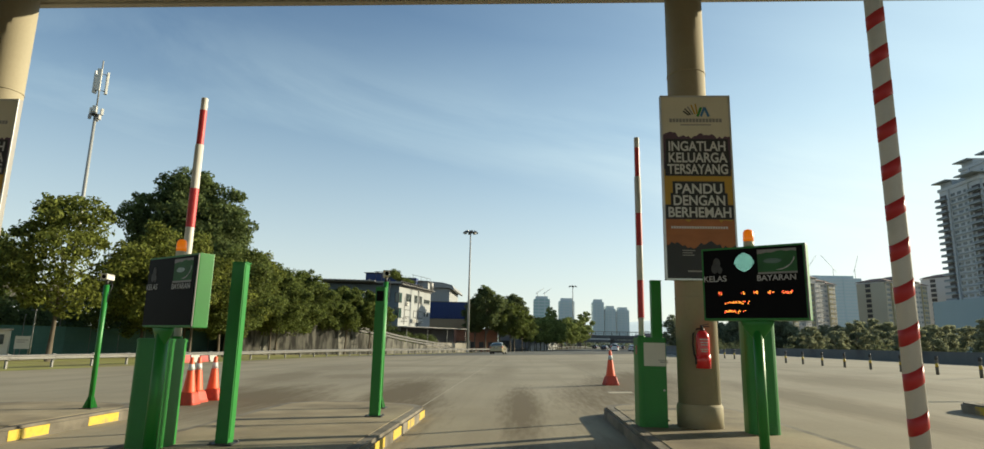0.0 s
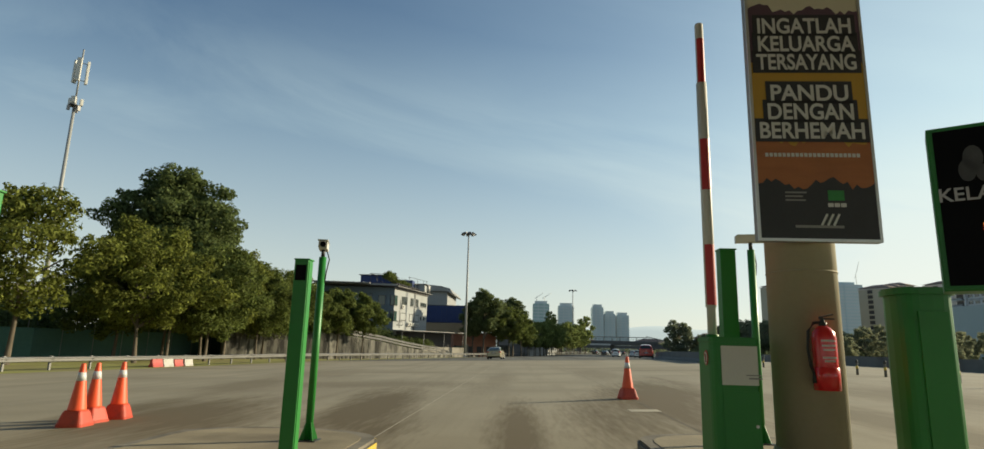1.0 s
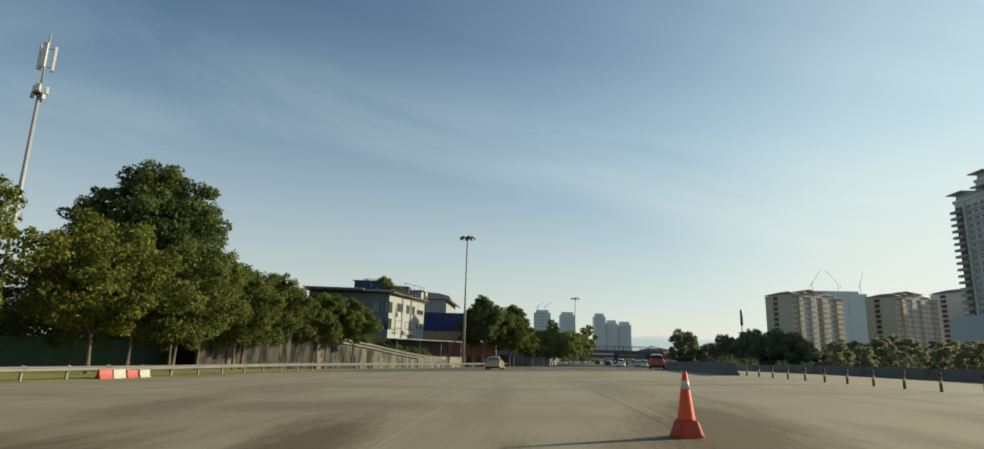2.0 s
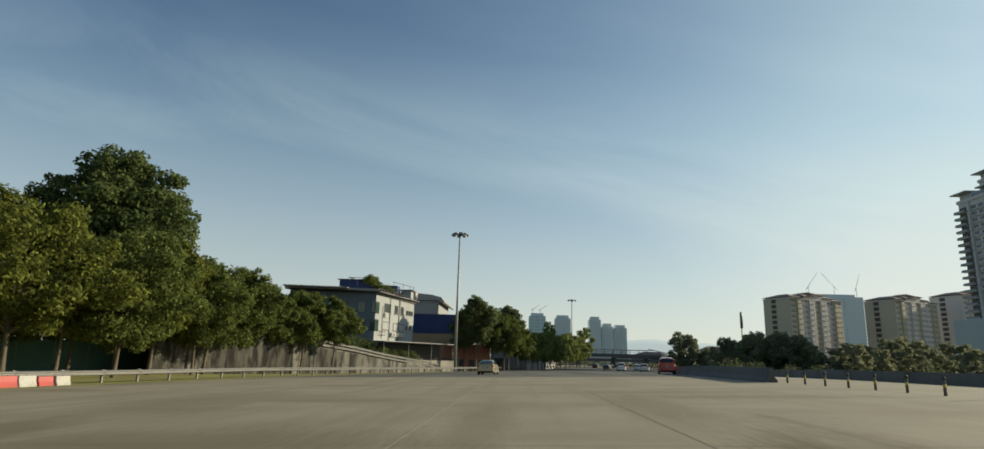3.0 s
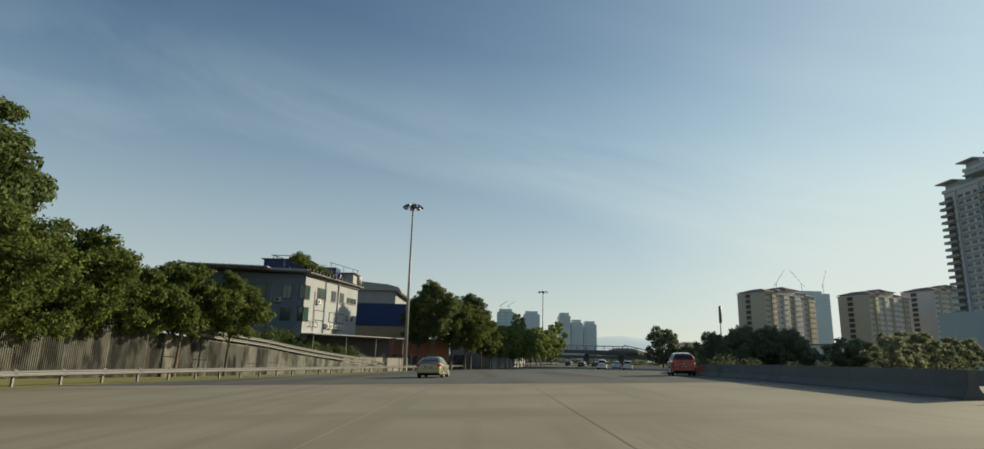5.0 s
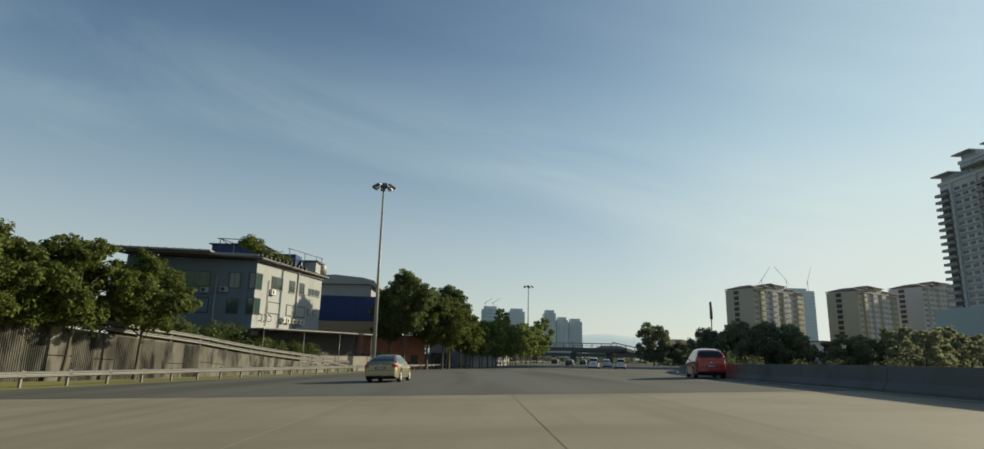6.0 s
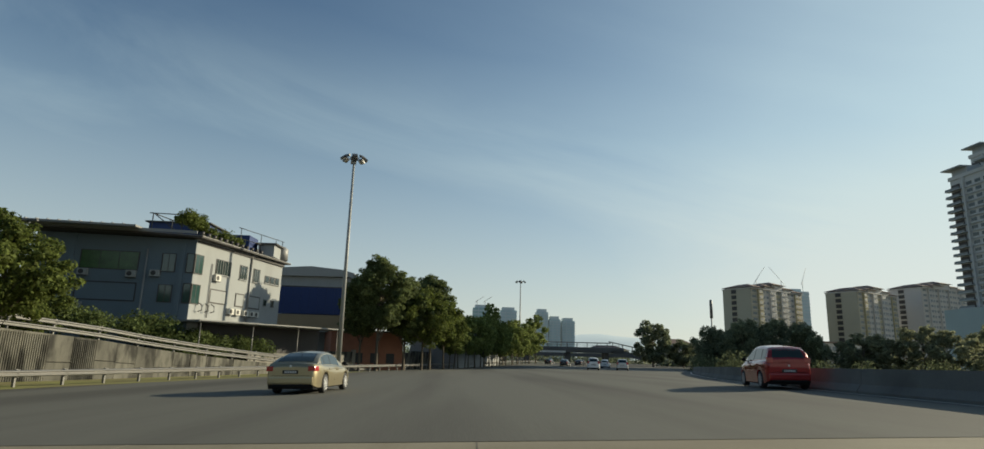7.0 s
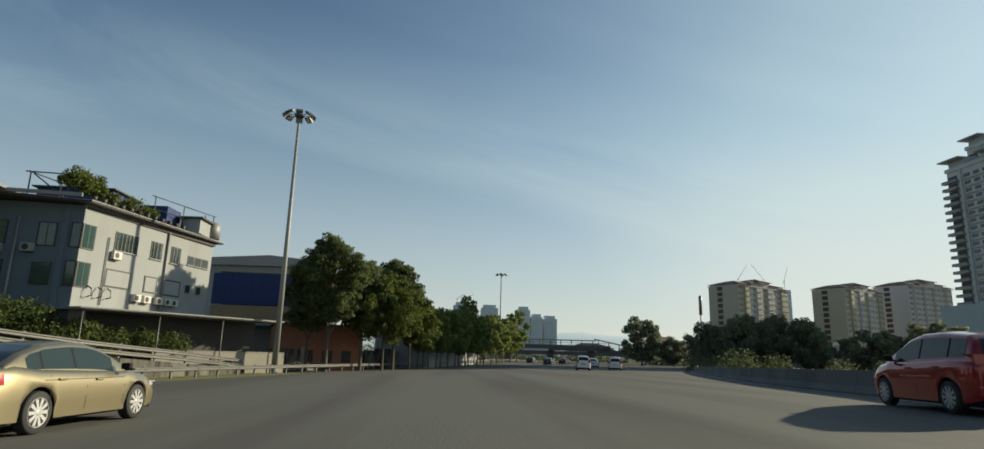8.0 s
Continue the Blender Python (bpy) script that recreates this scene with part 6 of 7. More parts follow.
for k in range(12):
    part("flower_pot", lathe([(0.16, 12.55), (0.24, 12.98), (0.2, 12.98)], 10), M["frame_dark"], office, loc=(0.1 + 0.2 * k, 0.6 + 0.95 * k, 0))

# parking shelter and low walls below the office
shelter = thing("parking_shelter", pose(-21.8, 106.3, -0.9), "long low metal parking shelter, its shade painted as a dark back", "shelter")
ms = pose(0, 0, 0, 0, 0, 56)
part("roof", box(0, 17.5, -0.8, 3.2, 4.35, 4.5, 0, ms), M["roof_sheet"], shelter)
part("fascia", box(0, 17.5, -0.9, -0.8, 4.42, 4.51, 0, ms), M["roof_sheet"], shelter)
for k in range(4):
    part("post", tube([(0.4 + 5.5 * k, -0.5, 0), (0.4 + 5.5 * k, -0.5, 4.35)], 0.045, 8), M["galvanised"], shelter, loc=ms)
# near-black sheet that paints the shade under the shelter roof
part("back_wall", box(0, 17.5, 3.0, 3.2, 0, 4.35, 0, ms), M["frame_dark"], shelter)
low = thing("wall_low", pose(-18.4, 111.0, -1.0), "low pale stained boundary wall", "wall", kind="structure")
part("wall_panel", box(0, 12.6, -0.1, 0.1, 0, 1.75, 0, pose(0, 0, 0, 0, 0, 56)), M["pale_wall"], low)
part("coping", box(0, 12.6, -0.14, 0.14, 1.75, 1.82, 0, pose(0, 0, 0, 0, 0, 56)), M["pale_wall"], low)
longw = thing("wall_boundary", pose(0, 0, 0), "long stained boundary wall behind the trees", "wall", kind="structure")
ls = along([(-13.0, 127.5), (-4.0, 146), (9.5, 190), (15.5, 212)], 5.0)
for k, ((x0, y0, a), (x1, y1, _)) in enumerate(zip(ls, ls[1:])):
    part("wall_panel", box(0.02, 4.98, -0.1, 0.1, -0.3, 2.3 + 0.25 * (k % 3 == 1)), M[("wall_concrete", "pale_wall", "wall_concrete", "wall_concrete")[k % 4]], longw, loc=Matrix.Translation((x0 - 1.5, y0, gz(x0, y0))) @ Matrix.Rotation(a, 4, "Z"))
hut = thing("brick_building", pose(-15.0, 131.5, -1.4), "low red brick building behind the trees", "building")
part("wall", box(0, 9.5, 0, 6, 0, 5.2, 0, pose(0, 0, 0, 0, 0, 20)), M["brick"], hut)
part("roof", box(-0.3, 9.8, -0.3, 6.3, 5.2, 5.4, 0, pose(0, 0, 0, 0, 0, 20)), M["roof_dark"], hut)
for k in range(4):
    wv = part("window", box(1.0 + 2.1 * k, 2.1 + 2.1 * k, -0.03, 0.02, 1.2, 2.5, 0, pose(0, 0, 0, 0, 0, 20)), M["frame_dark"], hut)
shop = thing("workshop", pose(1.0, 152, -1.6), "grey workshop with a dark low pitched roof", "building")
part("wall", box(-8, 0, 0, 34, 0, 8.4, 0, pose(0, 0, 0, 0, 0, -15)), M["shed_grey"], shop)
part("roof", box(-9, 1, -1, 35, 8.4, 8.9, 0, pose(0, 0, 0, 0, 0, -15)), M["roof_dark"], shop)

grey_shed = thing("warehouse", pose(0, 190, -1.4), "large grey warehouse with a shallow curved roof", "warehouse")
part("wall", box(-56, -24, 0, 25, 0, 19.0), M["shed_grey"], grey_shed)
ro = bmesh.new()
prof = [(-56.5, 19.6), (-33.0, 21.3), (-26.0, 20.7), (-23.2, 20.0), (-22.3, 18.6), (-22.6, 18.4), (-24.2, 19.1), (-56.5, 18.9)]
ea = [ro.verts.new((x, -1.0, z)) for x, z in prof]
eb = [ro.verts.new((x, 26.0, z)) for x, z in prof]
for k in range(len(prof)):
    ro.faces.new((ea[k], eb[k], eb[(k + 1) % len(prof)], ea[(k + 1) % len(prof)]))
ro.faces.new(ea[::-1])
ro.faces.new(eb)
bmesh.ops.recalc_face_normals(ro, faces=ro.faces[:])
part("roof", ro, M["roof_sheet"], grey_shed)
for k in range(16):
    part("wall_rib", box(-55 + 2.0 * k, -54.9 + 2.0 * k, -0.06, 0, 0, 18.9), M["shed_grey"], grey_shed)
shed = thing("workshop_shed", pose(-23.5, 138, -1.4), "long shed with a navy blue band above a tan wall", "warehouse")
part("wall", prism([(0, 0), (9.6, 0.6), (9.6, 22), (0, 22)], 0, 11.35), M["shed_grey"], shed)
part("roof", prism([(-0.3, -0.3), (9.9, 0.3), (9.9, 22.3), (-0.3, 22.3)], 11.35, 11.5), M["roof_dark"], shed)
for k in range(10):
    part("blue_panel", box(-1.0 + 1.17 * k, 0.15 + 1.17 * k, -0.35, -0.25 + 0.06 * k, 7.6, 11.3), M["blue_sheet"], shed)
part("tan_band", box(-1.0, 10.6, -0.3, -0.24, 5.4, 7.5), M["tan"], shed)
part("lean_to_roof", box(-1.0, 11.0, -3.2, -0.3, 5.1, 5.35), M["roof_sheet"], shed)
for k in range(5):
    part("lean_to_post", tube([(-0.8 + 2.9 * k, -3.0, 0), (-0.8 + 2.9 * k, -3.0, 5.1)], 0.08, 8), M["dark_metal"], shed)


def apartment(m, length, depth, floors, label, mats, group="apartment blocks"):
    """Slab block: gable on the left, window facade on the right of the corner nearest the road."""
    root = thing("apartment_block", m, label, "apartment building", group)
    h = floors * 3.1
    part("wall", box(0, length, 0, depth, -8, h), mats[1], root)
    # (start, end, how far it stands out, paint, windows across)
    bays = ((0.0, 0.12, 0.0, 0, 1), (0.12, 0.20, 0.9, 2, 1), (0.20, 0.34, 0.2, 1, 2), (0.34, 0.45, 1.0, 1, 2), (0.45, 0.56, 0.2, 2, 2), (0.56, 0.68, 1.0, 1, 2), (0.68, 0.84, 0.2, 1, 2), (0.84, 0.92, 0.9, 2, 1), (0.92, 1.0, 0.3, 0, 1))
    for a, b, out, paint, n in bays:
        x0, x1 = a * length, b * length
        bay = part("bay", box(x0 + 0.02, x1 - 0.02, -out - 0.3, 0, -8, h - 0.4), mats[paint], root)
        w = (x1 - x0) / n
        for f in range(floors):
            z = f * 3.1
            for k in range(n):
                xx = x0 + w * (k + 0.5)
                # dark glass lifted to grey, which paints haze over the distant windows
                part("window", box(xx - w * 0.30, xx + w * 0.30, -out - 0.36, -out - 0.25, z + 1.0, z + 2.35), M["tower_dark_haze"], bay)
            part("ledge", box(x0 + 0.15, x1 - 0.15, -out - 0.75, -out - 0.3, z + 0.45, z + 0.62), mats[1], bay)
    part("gable", box(-0.3, 0, 0.0, depth, -8, h - 0.2), mats[0], root)
    for f in range(floors):
        part("stair_opening", box(-0.36, -0.25, depth * 0.50, depth * 0.68, f * 3.1 + 0.3, f * 3.1 + 2.4), M["frame_dark"], root)
        part("balcony", box(-0.9, -0.3, depth * 0.48, depth * 0.70, f * 3.1 - 0.1, f * 3.1 + 0.25), mats[0], root)
    part("cornice", box(-0.6, length + 0.5, -1.5, depth + 0.5, h - 0.4, h), mats[1], root)

    def hip(x0, x1, y0, y1, z, up):
        bm = bmesh.new()
        vs = [bm.verts.new(v) for v in ((x0, y0, z), (x1, y0, z), (x1, y1, z), (x0, y1, z), ((x0 + x1) / 2 - 0.5, (y0 * 2 + y1) / 3, z + up), ((x0 + x1) / 2 + 0.5, (y0 + 2 * y1) / 3, z + up))]
        for f in ((0, 1, 4), (1, 2, 5, 4), (2, 3, 5), (3, 0, 4, 5), (3, 2, 1, 0)):
            bm.faces.new([vs[i] for i in f])
        part("roof", bm, M["flat_roof"], root)

    for a, b, up in ((0.0, 0.22, 0.3), (0.24, 0.44, 1.4), (0.40, 0.64, 3.0), (0.62, 0.82, 1.4), (0.80, 1.0, 0.3)):
        x0, x1 = length * a, length * b
        part("roof_block", box(x0 + 0.8, x1 - 0.8, -0.6, depth - 1, h, h + up + 0.3), mats[1], root)
        hip(x0 - 0.7, x1 + 0.7, -2.0, depth + 0.8, h + up + 0.3, 2.2)
    return root


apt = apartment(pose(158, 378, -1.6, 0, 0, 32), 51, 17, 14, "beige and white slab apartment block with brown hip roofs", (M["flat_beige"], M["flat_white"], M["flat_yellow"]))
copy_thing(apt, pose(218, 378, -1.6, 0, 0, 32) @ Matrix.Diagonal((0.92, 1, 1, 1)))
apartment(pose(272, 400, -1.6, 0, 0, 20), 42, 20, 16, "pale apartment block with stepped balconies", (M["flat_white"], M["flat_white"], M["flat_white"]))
mid_block = thing("low_building", pose(146, 292, -1.6, 0, 0, 24), "low white office block among the trees", "building")
part("wall", box(0, 26, 0, 12, 0, 11.5), M["flat_white"], mid_block)
for r_ in range(3):
    for k in range(7):
        part("window", box(1.2 + 3.5 * k, 3.6 + 3.5 * k, -0.1, 0.05, 1.4 + 3.5 * r_, 3.2 + 3.5 * r_), M["tower_dark_haze"], mid_block)
part("roof", box(-0.5, 26.5, -0.5, 12.5, 11.5, 12.1), M["flat_roof"], mid_block)


def condo(m, label):
    root = thing("condominium_tower", m, label, "residential tower")
    for x0, x1, y0, y1, h, fl in ((0, 17, 0, 22, 65, 26), (12, 40, 4, 26, 75, 30)):
        part("wall", box(x0, x1, y0, y1, -2, h), M["tower_white_haze"], root)
        for f in range(3, fl):
            z = f * 2.45
            # small balconies stick out at both corners of the side turned to the road
            for ya, yb in ((y1 - 5.0, y1 + 1.0), (y0 - 1.0, y0 + 5.5)):
                bal = part("balcony", box(x0 - 1.6, x0 + 0.1, ya, yb, z - 0.14, z + 0.12), M["tower_band"], root)
                part("balcony_rail", box(x0 - 1.55, x0 - 1.45, ya + 0.1, yb - 0.1, z + 0.12, z + 0.75), M["tower_dark_haze"], bal)
                part("loggia", box(x0 - 0.06, x0 + 0.1, ya + 1.2, yb - 1.2, z + 0.15, z + 2.1), M["frame_dark"], root)
            part("ledge", box(x0 - 0.5, x0, y0 + 5.6, y1 - 5.2, z - 0.12, z + 0.1), M["tower_band"], root)
            for k in range(3):
                yy = y0 + 6.6 + 3.4 * k
                part("window", box(x0 - 0.06, x0 + 0.1, yy, yy + 2.2, z + 0.7, z + 1.8), M["glass"], root)
            part("loggia", box(x0 + 0.6, x0 + 5.6, y0 - 0.05, y0 + 0.1, z + 0.8, z + 2.1), M["frame_dark"], root)
            part("loggia_rail", box(x0 + 0.5, x0 + 5.7, y0 - 0.28, y0 - 0.02, z - 0.1, z + 0.7), M["tower_white_haze"], root)
            for k in range(2):
                part("window", box(x0 + 7.0 + 2.6 * k, x0 + 8.9 + 2.6 * k, y0 - 0.06, y0 + 0.1, z + 0.8, z + 1.8), M["glass"], root)
                part("window", box(x1 - 4.4 + 2.2 * k, x1 - 2.9 + 2.2 * k, y0 - 0.06, y0 + 0.1, z + 0.8, z + 1.8), M["glass"], root)
        part("pilaster", box(x0 - 0.7, x0, y0 + 5.6, y0 + 6.3, -2, h), M["tower_white_haze"], root)
        part("pilaster", box(x0 - 0.7, x0, y1 - 5.9, y1 - 5.2, -2, h), M["tower_white_haze"], root)
        for x in (x0 + 0.1, x0 + 6.2, x1 - 5.0):
            part("pilaster", box(x, x + 0.5, y0 - 0.4, y0, -2, h), M["tower_band"], root)
        part("parapet", box(x0 - 0.4, x1 + 0.4, y0 - 0.4, y1 + 0.4, h, h + 1.2), M["tower_white_haze"], root)
        part("crown_roof", box(x0 - 2.0, x0 + 6, y1 - 7.0, y1 + 1.2, h + 3.4, h + 3.8), M["tower_band"], root)
        part("crown_block", box(x0 + 0.5, x0 + 8, y1 - 7, y1 - 0.5, h + 1.2, h + 3.4), M["tower_band"], root)
        part("crown_roof", box(x0 - 2.4, x0 + 6, y0 - 1.6, y0 + 8, h + 2.4, h + 2.9, 0, pose(0, 0, 0, 0, -1, 0)), M["tower_band"], root)
        part("crown_block", box(x0 + 0.5, x0 + 8, y0 + 0.5, y0 + 8, h + 1.2, h + 2.6), M["tower_band"], root)
    return root


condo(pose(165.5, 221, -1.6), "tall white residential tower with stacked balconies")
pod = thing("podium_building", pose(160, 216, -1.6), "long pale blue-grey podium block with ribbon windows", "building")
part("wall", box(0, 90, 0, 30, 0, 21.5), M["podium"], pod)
bm = bmesh.new()
sl = [(4.5, 20.0), (16.5, 20.0), (19.5, 9.0), (9.5, 9.0)]
fa, fb = [bm.verts.new((x, -0.3, z)) for x, z in sl], [bm.verts.new((x, 0.1, z)) for x, z in sl]
bm.faces.new(fa)
bm.faces.new(fb[::-1])
for k in range(4):
    bm.faces.new((fa[k], fb[k], fb[(k + 1) % 4], fa[(k + 1) % 4]))
bmesh.ops.recalc_face_normals(bm, faces=bm.faces[:])
part("slanted_window", bm, M["glass_green"], pod)
for k in range(12):
    part("window", box(24 + 5.3 * k, 28.9 + 5.3 * k, -0.15, 0.05, 15.2, 17.6), M["glass"], pod)
for k in range(8):
    part("window", box(40 + 5 * k, 43.4 + 5 * k, -0.15, 0.05, 8.5, 12.5), M["glass"], pod)
part("band", box(-0.3, 90, -0.5, 0, 20.6, 21.9), M["tower_white_haze"], pod)


def office_tower(m, w, d, h, label, mats, floors):
    root = thing("office_tower", m, label, "tower", "far towers")
    part("wall", box(0, w, 0, d, -10, h), mats[0], root)
    st = h / floors
    for f in range(floors):
        part("spandrel", box(-0.3, w + 0.3, -0.3, d + 0.3, f * st, f * st + st * 0.38), mats[1], root)
    part("mullion", box(w * 0.3, w * 0.3 + 0.9, -0.6, 0, 0, h), mats[1], root)
    part("mullion", box(w * 0.66, w * 0.66 + 0.9, -0.6, 0, 0, h), mats[1], root)
    part("crown", box(w * 0.12, w * 0.88, d * 0.1, d * 0.9, h, h + 3), mats[1], root)
    return root


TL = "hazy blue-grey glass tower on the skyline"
gl = (M["tower_glass_haze"], M["tower_pale_haze"])
t1 = office_tower(pose(10, 650, 0), 17, 16, 47, "unfinished tower wrapped in green netting with cranes", (M["tower_net"], M["tower_pale_haze"]), 14)
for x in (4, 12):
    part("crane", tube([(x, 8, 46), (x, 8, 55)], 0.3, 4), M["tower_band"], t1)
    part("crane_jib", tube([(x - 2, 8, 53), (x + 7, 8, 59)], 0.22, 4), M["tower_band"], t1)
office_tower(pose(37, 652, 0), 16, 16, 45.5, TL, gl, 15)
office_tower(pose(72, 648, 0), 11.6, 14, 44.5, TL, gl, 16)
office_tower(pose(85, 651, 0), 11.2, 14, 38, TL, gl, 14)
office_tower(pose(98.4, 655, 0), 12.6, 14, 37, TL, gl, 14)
hz = office_tower(pose(328, 723, 0), 62, 24, 82, "unfinished hazy grey block with tower cranes behind flats", (M["tower_pale_haze"], M["tower_glass_haze"]), 22)
for x, b in ((6, 11), (35, -13), (60, 5)):
    part("crane", tube([(x, 8, 78), (x, 8, 94)], 0.34, 4), M["tower_band"], hz)
    part("crane_jib", tube([(x - 0.3 * b, 8, 90), (x + b, 8, 110)], 0.25, 4), M["tower_band"], hz)

# distant hills; the haze over them is a pale glow in their material
bm = bmesh.new()
prev = None
for k in range(61):
    x = -1800 + 75 * k
    z = 62 + 48 * math.exp(-((x - 560) / 420) ** 2) + 22 * noise.noise(Vector((x / 260, 3.3, 0))) + 8 * noise.noise(Vector((x / 70, 1.3, 0)))
    row = [bm.verts.new((x, 2600, -40)), bm.verts.new((x, 2600, z * 0.62)), bm.verts.new((x, 2760, z))]
    if prev:
        for i in range(2):
            bm.faces.new((prev[i], row[i], row[i + 1], prev[i + 1])).smooth = True
    prev = row
solid("backdrop", bm, M["hill_haze"], "pale blue hazy hills on the horizon", "hills", kind="structure")

# far woods and low houses behind the overpass
rw = random.Random(17)
wood = [(-30 + 5.2 * k + rw.uniform(-2, 2), 330 + rw.uniform(-10, 10), -2 + rw.uniform(1.5, 4.5), rw.uniform(3.0, 5.0)) for k in range(46)]
wood += [(62 + 3.4 * k + rw.uniform(-1, 1), 238 + 1.5 * k, -1.2 + rw.uniform(1.0, 2.6), rw.uniform(2.0, 3.2)) for k in range(16)]
shrubs("woods", wood, M["leaf_haze_dark"], 24, "dark distant woods behind the overpass", 16000, 0.55)
for k, (x, y, w, h, mt) in enumerate(((84, 300, 12, 9.5, "flat_white"), (98, 312, 14, 8, "podium"), (60, 340, 20, 7, "flat_beige"), (20, 345, 26, 6, "flat_white"), (-14, 340, 22, 8, "shed_grey"))):
    hs = thing("house", pose(x, y, -1.6), "low pale house with a dark hip roof in the distance", "house", "far houses")
    part("wall", box(0, w, 0, 10, 0, h), M[mt], hs)
    bm = bmesh.new()
    vs = [bm.verts.new(v) for v in ((-0.6, -0.6, h), (w + 0.6, -0.6, h), (w + 0.6, 10.6, h), (-0.6, 10.6, h), (w * 0.3, 5, h + 2.2), (w * 0.7, 5, h + 2.2))]
    for f in ((0, 1, 5, 4), (1, 2, 5), (2, 3, 4, 5), (3, 0, 4), (3, 2, 1, 0)):
        bm.faces.new([vs[i] for i in f])
    part("roof", bm, M["flat_roof"], hs)
    for q in range(4):
        part("window", box(w * (0.1 + 0.22 * q), w * (0.22 + 0.22 * q), -0.08, 0.05, h * 0.5, h * 0.72), M["glass"], hs)

# overpass across the road
over = thing("overpass", pose(6, 246, -1.6), "grey concrete overpass with a covered walkway across the road", "overpass", kind="structure")
mo = pose(0, 0, 0, 0, 0, -6)
part("deck", box(-16, 46, 0, 9, 4.6, 5.7), M["bridge"], over, loc=mo)
part("parapet", box(-16, 46, -0.2, 0, 5.3, 6.2), M["bridge"], over, loc=mo)
part("walkway_roof", box(-16, 42, 0, 3, 7.5, 7.75), M["roof_sheet"], over, loc=mo)
for k in range(19):
    part("walkway_post", box(-15 + 3.1 * k, -14.8 + 3.1 * k, 0.2, 0.4, 5.7, 7.5), M["bridge"], over, loc=mo)
for k, x in enumerate((-10, 3, 15, 28, 40)):
    part("pier", box(x, x + 1.6, 2, 7, -0.4, 4.6), M["bridge"], over, loc=mo)
for ya, lab in ((0.0, "stair_flight"), (2.4, "stair_side")):
    bm = bmesh.new()
    vs = [bm.verts.new(v) for v in ((42, ya, 4.6), (42, ya, 6.1), (66, ya, 1.3), (66, ya, 0.0), (42, ya + (2.2 if ya == 0 else 0.2), 4.6), (42, ya + (2.2 if ya == 0 else 0.2), 6.1), (66, ya + (2.2 if ya == 0 else 0.2), 1.3), (66, ya + (2.2 if ya == 0 else 0.2), 0.0))]
    for f in ((0, 1, 2, 3), (7, 6, 5, 4), (0, 4, 5, 1), (1, 5, 6, 2), (2, 6, 7, 3), (3, 7, 4, 0)):
        bm.faces.new([vs[i] for i in f])
    bmesh.ops.recalc_face_normals(bm, faces=bm.faces[:])
    part(lab, bm, M["bridge"], over, loc=mo)
part("stair_roof", box(0, 26, 0, 2.6, 0, 0.2, 0, pose(41.5, 0, 8.0, 0, 11.3, 0)), M["roof_sheet"], over, loc=mo)
for k in range(8):
    part("stair_post", box(42.5 + 3 * k, 42.7 + 3 * k, 0.1, 0.3, 4.6 - 0.6 * k + 0.3, 7.8 - 0.6 * k), M["bridge"], over, loc=mo)
for k in range(24):
    part("rail_post", box(-15.5 + 2.6 * k, -15.42 + 2.6 * k, -0.15, -0.05, 6.2, 6.9), M["bridge"], over, loc=mo)
part("handrail", box(-16, 46, -0.15, -0.05, 6.86, 6.94), M["bridge"], over, loc=mo)
part("second_deck", box(-10, 70, 24, 32, 3.4, 4.6), M["bridge"], over, loc=mo)
part("signboard", box(8, 13, -0.35, -0.22, 4.2, 5.4), M["white_paint"], over, loc=mo)
part("signboard", box(20, 28, -0.35, -0.22, 4.4, 5.0), M["white_paint"], over, loc=mo)


